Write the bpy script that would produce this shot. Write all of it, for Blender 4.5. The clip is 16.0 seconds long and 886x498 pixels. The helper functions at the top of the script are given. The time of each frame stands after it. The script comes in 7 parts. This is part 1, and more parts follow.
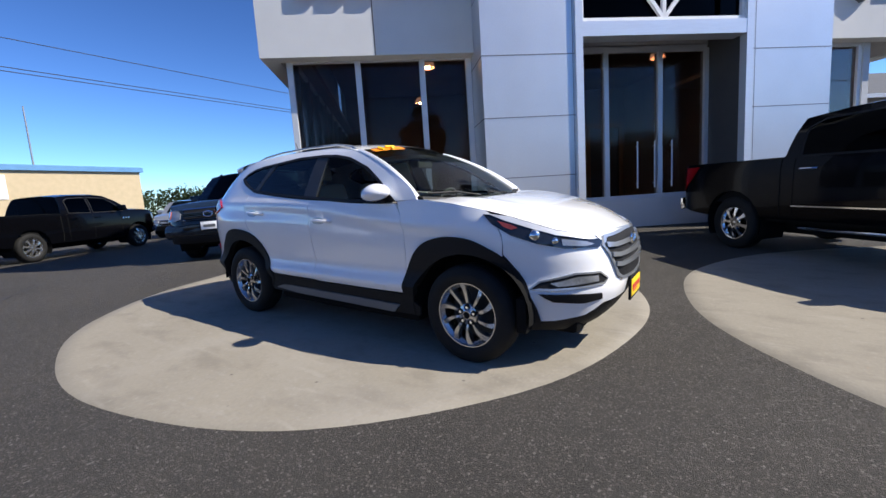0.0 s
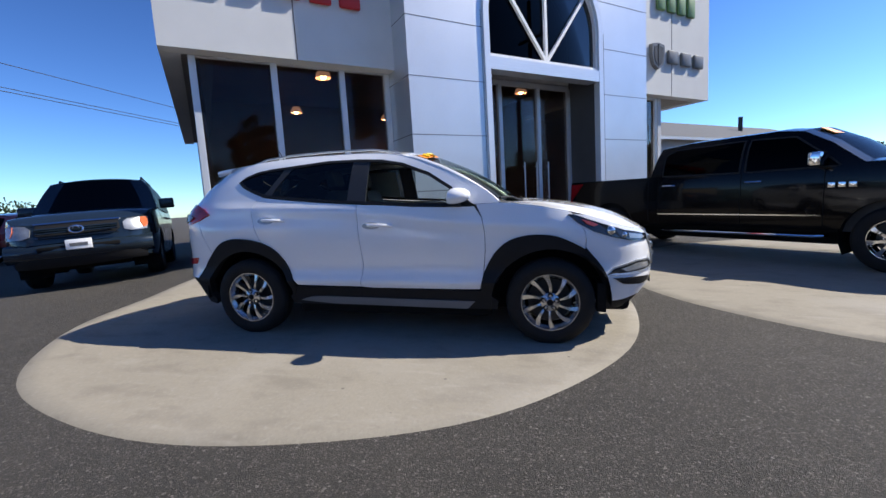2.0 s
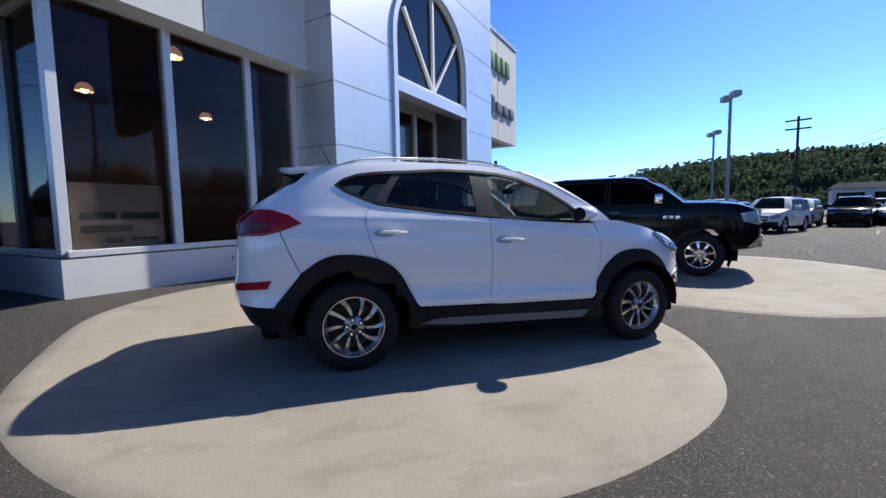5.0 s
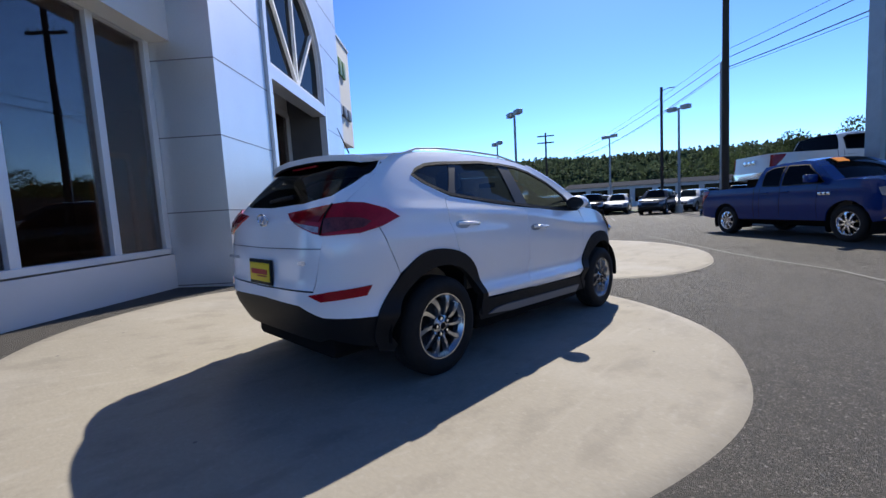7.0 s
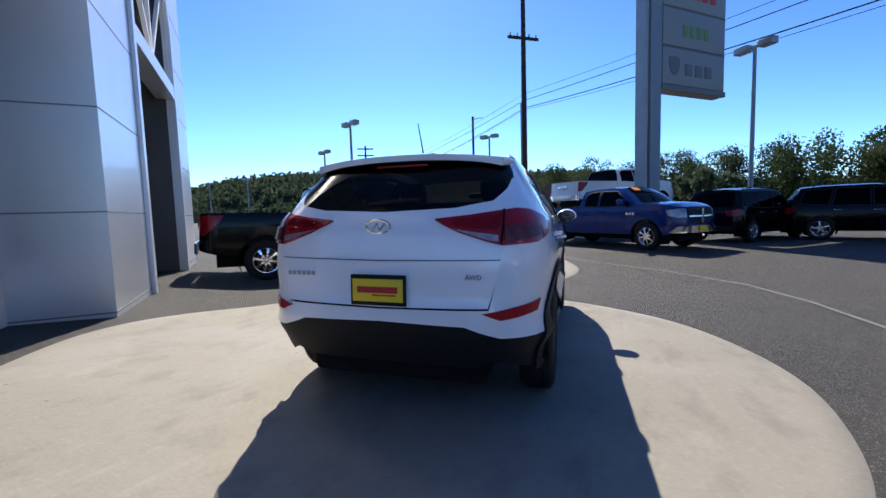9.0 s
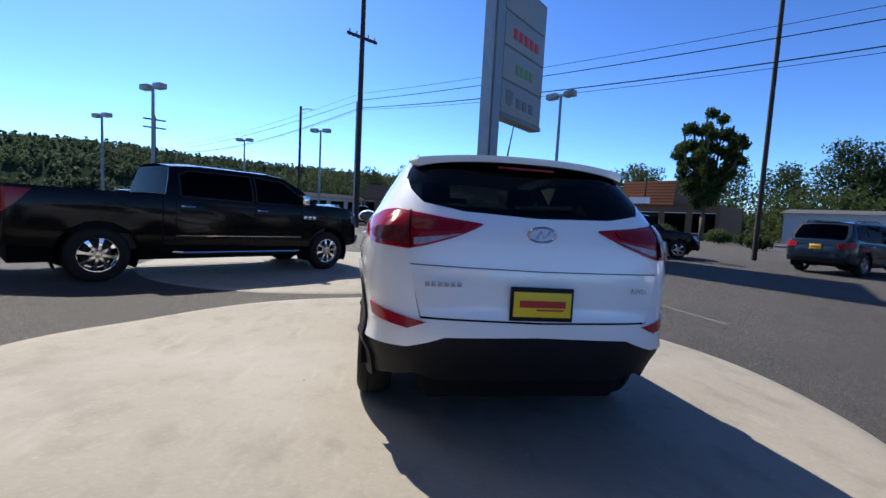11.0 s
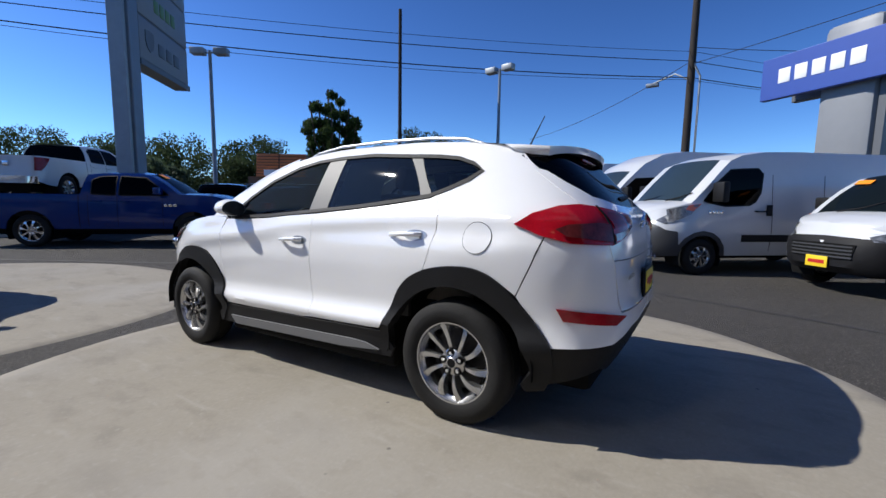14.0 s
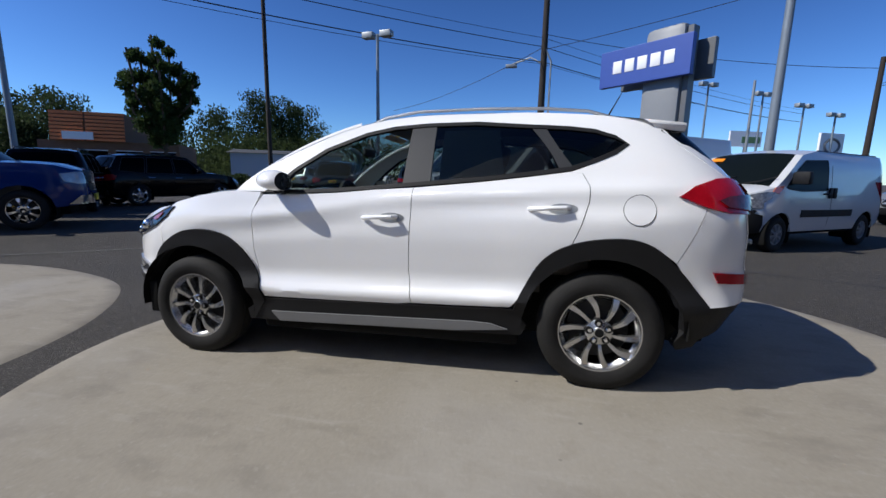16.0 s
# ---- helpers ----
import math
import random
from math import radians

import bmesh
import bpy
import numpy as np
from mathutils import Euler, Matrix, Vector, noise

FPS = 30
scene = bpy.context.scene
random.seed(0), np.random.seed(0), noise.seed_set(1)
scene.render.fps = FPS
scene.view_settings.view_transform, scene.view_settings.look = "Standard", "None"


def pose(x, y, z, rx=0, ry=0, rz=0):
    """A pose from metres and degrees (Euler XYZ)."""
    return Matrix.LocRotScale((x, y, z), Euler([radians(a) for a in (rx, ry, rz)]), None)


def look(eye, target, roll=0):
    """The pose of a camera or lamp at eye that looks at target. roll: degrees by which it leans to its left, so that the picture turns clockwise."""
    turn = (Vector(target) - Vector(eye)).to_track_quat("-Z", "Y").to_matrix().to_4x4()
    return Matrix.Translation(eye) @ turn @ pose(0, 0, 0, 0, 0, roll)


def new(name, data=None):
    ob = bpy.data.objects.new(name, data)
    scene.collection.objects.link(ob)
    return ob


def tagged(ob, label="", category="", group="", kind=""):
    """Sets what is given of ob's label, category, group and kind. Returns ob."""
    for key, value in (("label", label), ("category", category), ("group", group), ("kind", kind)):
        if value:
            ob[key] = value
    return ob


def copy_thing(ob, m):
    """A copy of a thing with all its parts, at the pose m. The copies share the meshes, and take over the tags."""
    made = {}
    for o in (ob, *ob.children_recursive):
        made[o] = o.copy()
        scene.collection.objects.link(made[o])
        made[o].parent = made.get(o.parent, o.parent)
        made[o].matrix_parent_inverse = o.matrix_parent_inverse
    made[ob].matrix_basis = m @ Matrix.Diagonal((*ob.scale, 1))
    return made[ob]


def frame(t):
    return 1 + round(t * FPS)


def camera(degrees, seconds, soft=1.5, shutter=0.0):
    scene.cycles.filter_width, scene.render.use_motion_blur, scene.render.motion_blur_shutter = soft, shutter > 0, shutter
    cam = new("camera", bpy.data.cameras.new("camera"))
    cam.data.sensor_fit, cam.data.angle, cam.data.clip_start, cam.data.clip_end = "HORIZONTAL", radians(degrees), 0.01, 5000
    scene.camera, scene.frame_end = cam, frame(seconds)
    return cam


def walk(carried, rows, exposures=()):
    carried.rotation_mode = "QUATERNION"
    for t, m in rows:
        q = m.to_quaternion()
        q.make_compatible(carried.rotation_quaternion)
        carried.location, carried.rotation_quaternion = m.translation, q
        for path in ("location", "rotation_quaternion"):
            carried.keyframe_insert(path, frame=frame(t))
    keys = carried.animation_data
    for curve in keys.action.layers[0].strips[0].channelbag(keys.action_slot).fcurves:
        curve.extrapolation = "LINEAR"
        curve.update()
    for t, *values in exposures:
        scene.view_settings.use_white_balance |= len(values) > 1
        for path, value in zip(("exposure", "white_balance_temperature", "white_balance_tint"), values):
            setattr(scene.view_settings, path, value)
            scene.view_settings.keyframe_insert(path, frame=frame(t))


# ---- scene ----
cam = camera(93.1, 16.0)
PATH = [
    (0, (2.848, -3.258, 1.128), (1.706, -1.636, 0.873), -3.7),
    (0.5, (2.492, -3.583, 1.158), (1.643, -1.791, 0.896), -4.4),
    (1, (2.069, -3.821, 1.144), (1.316, -1.993, 0.843), -3.8),
    (1.5, (1.68, -4.065, 1.134), (1.104, -2.163, 0.91), -4.3),
    (2, (1.239, -4.227, 1.144), (0.813, -2.286, 0.918), -3.5),
    (2.5, (0.751, -4.305, 1.181), (0.449, -2.337, 0.992), -3.2),
    (3, (0.266, -4.368, 1.187), (0.296, -2.379, 0.979), -4.6),
    (3.5, (-0.257, -4.29, 1.19), (-0.085, -2.307, 1.001), -5.7),
    (4, (-0.753, -4.252, 1.184), (-0.364, -2.294, 1.05), -6.0),
    (4.2, (-0.944, -4.223, 1.213), (-0.481, -2.285, 1.04), -4.7),
    (6.3, (-2.877, -3.355, 1.165), (-1.758, -1.703, 1.034), -1.6),
    (6.5, (-3.048, -3.248, 1.177), (-1.786, -1.707, 0.998), -2.4),
    (7, (-3.374, -2.876, 1.172), (-1.929, -1.506, 0.988), -3.3),
    (7.5, (-3.665, -2.438, 1.207), (-2.153, -1.135, 1.07), -2.4),
    (8, (-3.91, -1.991, 1.225), (-2.221, -0.931, 1.079), -4.1),
    (8.5, (-4.047, -1.494, 1.239), (-2.279, -0.575, 1.07), -2.7),
    (9, (-4.229, -1.032, 1.236), (-2.327, -0.438, 1.066), -1.7),
    (9.2, (-4.289, -0.86, 1.248), (-2.368, -0.332, 1.074), -1.5),
    (11.3, (-4.045, 1.068, 1.242), (-2.129, 0.525, 1.053), 2.9),
    (11.5, (-3.949, 1.225, 1.245), (-2.09, 0.521, 1.027), 2.5),
    (12, (-3.657, 1.567, 1.234), (-1.903, 0.627, 1.036), 1.3),
    (12.5, (-3.382, 1.884, 1.259), (-1.722, 0.781, 1.091), 2.8),
    (13, (-3.14, 2.239, 1.283), (-1.703, 0.861, 1.091), 1.6),
    (13.5, (-2.781, 2.521, 1.279), (-1.451, 1.043, 1.062), 0.5),
    (14, (-2.461, 2.781, 1.275), (-1.398, 1.102, 1.048), 0.9),
    (14.5, (-2.116, 2.985, 1.261), (-1.195, 1.226, 1.018), 1.8),
    (15, (-1.721, 3.135, 1.265), (-0.913, 1.329, 0.97), 4.3),
    (15.5, (-1.352, 3.285, 1.265), (-0.846, 1.374, 0.96), 3.5),
    (16, (-0.942, 3.274, 1.25), (-0.516, 1.35, 0.906), 1.2),
]
walk(cam, [(t, look(e, g, r)) for t, e, g, r in PATH], [(0, 0.55, 6550, 10), (3, 0.55, 6500, 10), (7, 0.58, 6500, 10), (9, 0.66, 6480, 10), (11.5, 0.62, 6400, 10), (13, 0.4, 6250, 10), (14.5, 0.02, 6150, 10), (16, -0.1, 6150, 10)])

# ---- light ----
SUN_AZ, SUN_EL = 23.3, 43.3
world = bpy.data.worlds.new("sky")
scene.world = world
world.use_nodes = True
wn = world.node_tree
sky = wn.nodes.new("ShaderNodeTexSky")
sky.sky_type = "NISHITA"
sky.sun_disc = False
sky.sun_elevation = radians(SUN_EL)
sky.sun_rotation = radians(90 - SUN_AZ)
sky.altitude = 1200
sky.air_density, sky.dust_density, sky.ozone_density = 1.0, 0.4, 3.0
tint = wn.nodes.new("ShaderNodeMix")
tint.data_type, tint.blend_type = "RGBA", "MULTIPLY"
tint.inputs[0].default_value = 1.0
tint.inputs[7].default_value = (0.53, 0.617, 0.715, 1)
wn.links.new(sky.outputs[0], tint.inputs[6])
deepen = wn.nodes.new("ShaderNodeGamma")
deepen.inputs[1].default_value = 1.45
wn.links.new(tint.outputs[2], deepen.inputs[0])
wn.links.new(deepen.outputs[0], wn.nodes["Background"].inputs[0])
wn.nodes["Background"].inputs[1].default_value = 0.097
sun = new("sun", bpy.data.lights.new("sun", "SUN"))
sun.data.energy = 5.0
sun.data.angle = radians(0.5)
sun.data.color = (1, 0.945, 0.85)
sun.matrix_world = look((0, 0, 0), (-math.cos(radians(SUN_EL)) * math.cos(radians(SUN_AZ)), -math.cos(radians(SUN_EL)) * math.sin(radians(SUN_AZ)), -math.sin(radians(SUN_EL))))


# ---- materials ----
def mat(name, col, rough=0.6, metal=0.0, var=0.12, scale=3.0, fine=80.0, bump=0.05, coat=0.0, streak=(1, 1, 1), emit=0.0, spec=0.5):
    m = bpy.data.materials.new(name)
    m.use_nodes = True
    nt = m.node_tree
    p = nt.nodes["Principled BSDF"]
    p.inputs["Roughness"].default_value, p.inputs["Metallic"].default_value = rough, metal
    p.inputs["Specular IOR Level"].default_value = spec
    p.inputs["Coat Weight"].default_value, p.inputs["Coat Roughness"].default_value = coat, 0.04
    co = nt.nodes.new("ShaderNodeTexCoord")
    mp = nt.nodes.new("ShaderNodeMapping")
    mp.inputs["Scale"].default_value = streak
    nt.links.new(co.outputs["Object"], mp.inputs[0])
    big, small = nt.nodes.new("ShaderNodeTexNoise"), nt.nodes.new("ShaderNodeTexNoise")
    for n, s in ((big, scale), (small, fine)):
        n.inputs["Scale"].default_value, n.inputs["Detail"].default_value = s, 5
        nt.links.new(mp.outputs[0], n.inputs[0])
    both = nt.nodes.new("ShaderNodeMix")
    both.data_type = "RGBA"
    both.inputs[0].default_value = 0.4
    nt.links.new(big.outputs[0], both.inputs[6])
    nt.links.new(small.outputs[0], both.inputs[7])
    ramp = nt.nodes.new("ShaderNodeValToRGB")
    ramp.color_ramp.elements[0].position, ramp.color_ramp.elements[1].position = 0.3, 0.7
    ramp.color_ramp.elements[0].color = (*[c * (1 - var) for c in col], 1)
    ramp.color_ramp.elements[1].color = (*[min(1, c * (1 + var)) for c in col], 1)
    nt.links.new(both.outputs[2], ramp.inputs[0])
    nt.links.new(ramp.outputs[0], p.inputs["Base Color"])
    if bump:
        b = nt.nodes.new("ShaderNodeBump")
        b.inputs["Strength"].default_value, b.inputs["Distance"].default_value = bump, 0.01
        nt.links.new(small.outputs[0], b.inputs["Height"])
        nt.links.new(b.outputs[0], p.inputs["Normal"])
    if emit:
        p.inputs["Emission Color"].default_value = (*col, 1)
        p.inputs["Emission Strength"].default_value = emit
    return m


def glass(name, tint, ior=1.5, sheen=1.0):
    m = bpy.data.materials.new(name)
    m.use_nodes = True
    nt = m.node_tree
    nt.nodes.remove(nt.nodes["Principled BSDF"])
    tr, gl, fr, mx = (nt.nodes.new("ShaderNode" + k) for k in ("BsdfTransparent", "BsdfGlossy", "Fresnel", "MixShader"))
    tr.inputs[0].default_value = (*tint, 1)
    gl.inputs["Roughness"].default_value = 0.01
    fr.inputs[0].default_value = ior
    less = nt.nodes.new("ShaderNodeMath")
    less.operation = "MULTIPLY"
    less.inputs[1].default_value = sheen
    nt.links.new(fr.outputs[0], less.inputs[0])
    nt.links.new(less.outputs[0], mx.inputs[0])
    nt.links.new(tr.outputs[0], mx.inputs[1])
    nt.links.new(gl.outputs[0], mx.inputs[2])
    nt.links.new(mx.outputs[0], nt.nodes["Material Output"].inputs[0])
    return m


def asphalt_mat():
    m = mat("asphalt", (0.042, 0.037, 0.031), 0.85, var=0.34, scale=0.45, fine=7, bump=0)
    nt = m.node_tree
    p = nt.nodes["Principled BSDF"]
    base = p.inputs["Base Color"].links[0].from_socket
    co = nt.nodes.new("ShaderNodeTexCoord")
    hs = []
    for sc, lo, hi, colour, amount in ((95, 0.6, 1.0, (0.19, 0.168, 0.142, 1), 0.75), (230, 0.4, 1.0, (0.125, 0.111, 0.094, 1), 0.75), (64, 0.968, 0.985, (0.22, 0.2, 0.175, 1), 0.7)):
        v = nt.nodes.new("ShaderNodeTexVoronoi")
        v.inputs["Scale"].default_value = sc
        nt.links.new(co.outputs["Object"], v.inputs[0])
        sep = nt.nodes.new("ShaderNodeSeparateColor")
        nt.links.new(v.outputs["Color"], sep.inputs[0])
        mr = nt.nodes.new("ShaderNodeMapRange")
        mr.inputs[1].default_value, mr.inputs[2].default_value, mr.inputs[4].default_value = lo, hi, amount
        nt.links.new(sep.outputs[0], mr.inputs[0])
        near = nt.nodes.new("ShaderNodeMath")
        near.operation = "LESS_THAN"
        near.inputs[1].default_value = 0.5
        nt.links.new(v.outputs["Distance"], near.inputs[0])
        mul = nt.nodes.new("ShaderNodeMath")
        mul.operation = "MULTIPLY"
        nt.links.new(mr.outputs[0], mul.inputs[0])
        nt.links.new(near.outputs[0], mul.inputs[1])
        mx = nt.nodes.new("ShaderNodeMix")
        mx.data_type = "RGBA"
        nt.links.new(mul.outputs[0], mx.inputs[0])
        nt.links.new(base, mx.inputs[6])
        mx.inputs[7].default_value = colour
        base = mx.outputs[2]
        hs.append(v.outputs["Distance"])
    nt.links.new(base, p.inputs["Base Color"])
    b = nt.nodes.new("ShaderNodeBump")
    b.inputs["Strength"].default_value, b.inputs["Distance"].default_value = 1.0, 0.008
    nt.links.new(hs[1], b.inputs["Height"])
    nt.links.new(b.outputs[0], p.inputs["Normal"])
    return m


def panel_reflect(name, col, rough):
    return mat(name, col, rough, metal=0.62, var=0.06, scale=1.2, fine=40, bump=0.02, coat=0.2)


M_ASPHALT = asphalt_mat()


def concrete_mat():
    """Trowelled concrete: broad blotches, the pale ones partly painted-in caustic light, fine grain, scattered dark
    spots and a few pale scuffs.
    """
    m = mat("pad concrete", (0.265, 0.239, 0.194), 0.8, var=0.12, scale=0.9, fine=55, bump=0.12, streak=(1, 0.6, 1), spec=0.2)
    nt = m.node_tree
    p = nt.nodes["Principled BSDF"]
    base = p.inputs["Base Color"].links[0].from_socket
    co = nt.nodes.new("ShaderNodeTexCoord")
    for kind, sc, lo, hi, colour, amount, squash in (("Noise", 2.3, 0.52, 0.68, (0.18, 0.16, 0.132, 1), 0.55, (1, 1.7, 1)), ("Noise", 0.55, 0.5, 0.66, (0.32, 0.298, 0.262, 1), 0.6, (1, 1, 1)),
                                                     ("Noise", 7.0, 0.6, 0.72, (0.38, 0.355, 0.315, 1), 0.22, (0.35, 1.6, 1)), ("Noise", 9.0, 0.54, 0.7, (0.19, 0.168, 0.134, 1), 0.22, (1, 1.2, 1)), ("Noise", 28.0, 0.58, 0.72, (0.34, 0.318, 0.28, 1), 0.3, (1, 1, 1)), ("Voronoi", 3.1, 0.045, 0.02, (0.1, 0.09, 0.08, 1), 0.75, (1, 1, 1))):
        mp = nt.nodes.new("ShaderNodeMapping")
        mp.inputs["Scale"].default_value = squash
        mp.inputs["Rotation"].default_value = (0, 0, 0.6)
        nt.links.new(co.outputs["Object"], mp.inputs[0])
        n = nt.nodes.new("ShaderNodeTex" + kind)
        n.inputs["Scale"].default_value = sc
        if kind == "Noise":
            n.inputs["Detail"].default_value = 6
        nt.links.new(mp.outputs[0], n.inputs[0])
        mr = nt.nodes.new("ShaderNodeMapRange")
        mr.inputs[1].default_value, mr.inputs[2].default_value, mr.inputs[4].default_value = lo, hi, amount
        nt.links.new(n.outputs["Distance" if kind == "Voronoi" else 0], mr.inputs[0])
        mx = nt.nodes.new("ShaderNodeMix")
        mx.data_type = "RGBA"
        nt.links.new(mr.outputs[0], mx.inputs[0])
        nt.links.new(base, mx.inputs[6])
        mx.inputs[7].default_value = colour
        base = mx.outputs[2]
    nt.links.new(base, p.inputs["Base Color"])
    return m


M_CONCRETE = concrete_mat()
M_LINE = mat("road paint", (0.13, 0.125, 0.115), 0.8, var=0.3, scale=6, fine=60)
M_WALL = mat("painted stucco wall", (0.62, 0.62, 0.61), 0.8, var=0.05, scale=1.5, fine=90, bump=0.12)
M_PANEL = panel_reflect("white metal panel", (0.66, 0.67, 0.68), 0.36)
M_JOINT = mat("dark joint", (0.05, 0.05, 0.055), 0.8)
M_SOFTJOINT = mat("shadowed panel joint", (0.2, 0.2, 0.205), 0.8)
M_ALU = mat("pale aluminium frame", (0.62, 0.64, 0.66), 0.4, 0.2, var=0.04)
M_BRUSH = mat("brushed aluminium arch", (0.68, 0.72, 0.77), 0.32, 0.35, var=0.05, streak=(1, 1, 12))
# Dark portal reveal; also puts the shade into the side window mullions.
M_REVEAL = mat("dark bronze reveal", (0.09, 0.088, 0.09), 0.5, 0.2, var=0.1)
M_SOFFIT = mat("soffit", (0.32, 0.3, 0.27), 0.8)
M_INTERIOR = mat("showroom interior", (0.22, 0.16, 0.135), 0.7, var=0.35, scale=0.9)
M_WINGLASS = glass("showroom glass", (0.66, 0.62, 0.6), 1.45, 0.48)
M_ARCHGLASS = glass("black arch glass", (0.02, 0.02, 0.024), 1.3, 0.12)
M_TINT = glass("dark privacy glass", (0.02, 0.02, 0.024), 1.3, 0.35)
M_REARSIDE = glass("tinted rear side glass", (0.24, 0.27, 0.26), 1.5, 1.0)
M_GLOSSBLACK = mat("gloss black pillar trim", (0.03, 0.031, 0.034), 0.5, var=0.1, bump=0, spec=0.4)
M_BACKLIGHT = glass("tinted rear window glass", (0.09, 0.1, 0.1), 1.4, 0.5)
M_CLEAR = glass("car glass", (0.76, 0.8, 0.78), 1.4, 0.35)
M_SHADE = glass("windscreen glass", (0.56, 0.64, 0.58), 1.4, 0.5)
M_SCREEN = glass("dark windscreen glass", (0.1, 0.12, 0.12), 1.4, 0.5)
M_VANSCREEN = glass("van windscreen glass", (0.2, 0.25, 0.28), 1.5, 1.0)
M_MIRROR = mat("dark mirror glass", (0.05, 0.055, 0.06), 0.08, 0.5, bump=0)
M_WHITE = mat("white car paint", (0.91, 0.91, 0.915), 0.2, var=0.012, scale=2, bump=0, coat=1.0)
M_BLACKPAINT = mat("black car paint", (0.002, 0.0021, 0.003), 0.15, var=0.15, bump=0, coat=0.16, spec=0.1)
M_BLUEPAINT = mat("blue car paint", (0.002, 0.022, 0.13), 0.2, var=0.1, bump=0, coat=0.45, spec=0.15)
M_GREYPAINT = mat("grey blue car paint", (0.014, 0.024, 0.036), 0.22, 0.2, var=0.1, bump=0, coat=0.6, spec=0.2)
M_SILVERPAINT = mat("silver car paint", (0.4, 0.42, 0.44), 0.3, 0.6, var=0.05, bump=0, coat=1.0)
M_REDPAINT = mat("red car paint", (0.3, 0.015, 0.012), 0.3, var=0.08, bump=0, coat=1.0)
M_VANWHITE = mat("white van paint", (0.58, 0.59, 0.6), 0.35, var=0.03, bump=0, coat=0.8)
M_PLASTIC = mat("black grained plastic", (0.01, 0.01, 0.011), 0.6, var=0.2, scale=5, fine=300, bump=0.15, spec=0.25)
M_GREYPLASTIC = mat("grey plastic", (0.05, 0.051, 0.054), 0.45, var=0.12, fine=200)
M_SILL = mat("grey sill trim", (0.15, 0.152, 0.156), 0.5, var=0.08, fine=150)
M_RUBBER = mat("tyre rubber", (0.014, 0.0135, 0.013), 0.75, var=0.3, scale=8, fine=120, bump=0.2, spec=0.25)
M_RIM = mat("silver alloy", (0.5, 0.5, 0.5), 0.26, 0.9, var=0.08)
M_CHROME = mat("chrome", (0.75, 0.76, 0.78), 0.1, 1.0, var=0.02, bump=0)
M_DARKMETAL = mat("dark metal", (0.045, 0.045, 0.045), 0.5, 0.6, var=0.3)
M_DARK = mat("underbody black", (0.012, 0.012, 0.012), 0.9, spec=0.05)
M_SEAT = mat("beige seat cloth", (0.32, 0.28, 0.235), 0.85, var=0.1, fine=200)
M_DASH = mat("dark dashboard", (0.04, 0.038, 0.036), 0.7)
M_REDLENS = mat("red lamp lens", (0.37, 0.005, 0.014), 0.1, var=0.25, scale=12, bump=0, coat=0.4, spec=0.3)
M_DEEPRED = mat("deep red lamp lens", (0.24, 0.004, 0.008), 0.12, var=0.3, scale=14, bump=0, coat=0.2, spec=0.25)
M_CLEARLENS = mat("clear lamp lens", (0.3, 0.31, 0.32), 0.22, 0.4, var=0.4, scale=9, bump=0, coat=1.0)
M_VANLENS = mat("clear van headlight", (0.16, 0.165, 0.17), 0.1, 0.3, var=0.85, scale=16, bump=0, coat=1.0)
M_SMOKE = mat("smoky clear lamp lens", (0.13, 0.022, 0.022), 0.12, 0.0, var=0.5, scale=22, bump=0, coat=0.2, spec=0.3)
M_STRIPLENS = mat("clear reversing lens", (0.34, 0.24, 0.24), 0.15, 0.2, var=0.35, scale=30, bump=0, coat=0.6)
M_DARKLENS = mat("smoked lamp housing", (0.014, 0.0145, 0.016), 0.12, 0.0, var=0.4, scale=20, bump=0, coat=0.6)
M_LIGHTSTRIP = mat("bright light guide", (0.75, 0.76, 0.78), 0.2, 0.2, var=0.05, bump=0, coat=0.6)
M_AMBER = mat("amber lens", (0.55, 0.13, 0.05), 0.2, var=0.15, scale=20, bump=0, coat=1.0)
M_REDAMBER = mat("red-amber reflector", (0.3, 0.045, 0.03), 0.15, var=0.3, scale=25, bump=0, coat=0.8)
M_YELLOW = mat("yellow plate", (0.85, 0.6, 0.02), 0.5, var=0.05)
M_ORANGE = mat("orange sticker", (0.9, 0.28, 0.01), 0.5, var=0.06)
M_RED = mat("red letters", (0.5, 0.02, 0.02), 0.45, var=0.06)
M_GREEN = mat("green letters", (0.13, 0.23, 0.08), 0.5, var=0.06)
M_GREYLETTER = mat("dark grey letters", (0.12, 0.125, 0.13), 0.45, var=0.06)
M_WHITELETTER = mat("white letters", (0.85, 0.85, 0.85), 0.5, var=0.02)
M_SIGNBLUE = mat("blue sign face", (0.035, 0.08, 0.34), 0.45, var=0.04)
M_SIGNGREY = mat("light grey sign face", (0.23, 0.24, 0.25), 0.5, var=0.04)
M_POLEGREY = mat("painted grey pole", (0.2, 0.235, 0.27), 0.5, 0.2, var=0.08)
M_WOODPOLE = mat("weathered timber pole", (0.032, 0.025, 0.02), 0.9, var=0.25, streak=(6, 6, 0.6), fine=40, bump=0.3)
M_STEELPOLE = mat("galvanised pole", (0.3, 0.32, 0.33), 0.5, 0.5, var=0.1)
M_WIRE = mat("cable", (0.02, 0.02, 0.022), 0.7)
M_TANWALL = mat("tan block wall", (0.5, 0.4, 0.25), 0.85, var=0.1)
M_BLUETRIM = mat("blue roof trim", (0.1, 0.25, 0.45), 0.5)
M_ORANGEROOF = mat("orange metal roof", (0.7, 0.2, 0.06), 0.6, var=0.1, streak=(1, 1, 5))
M_BROWNWALL = mat("brown building wall", (0.16, 0.09, 0.055), 0.85, var=0.15)
M_ROOFGREY = mat("grey shingle roof", (0.075, 0.08, 0.09), 0.85, var=0.15, fine=20)
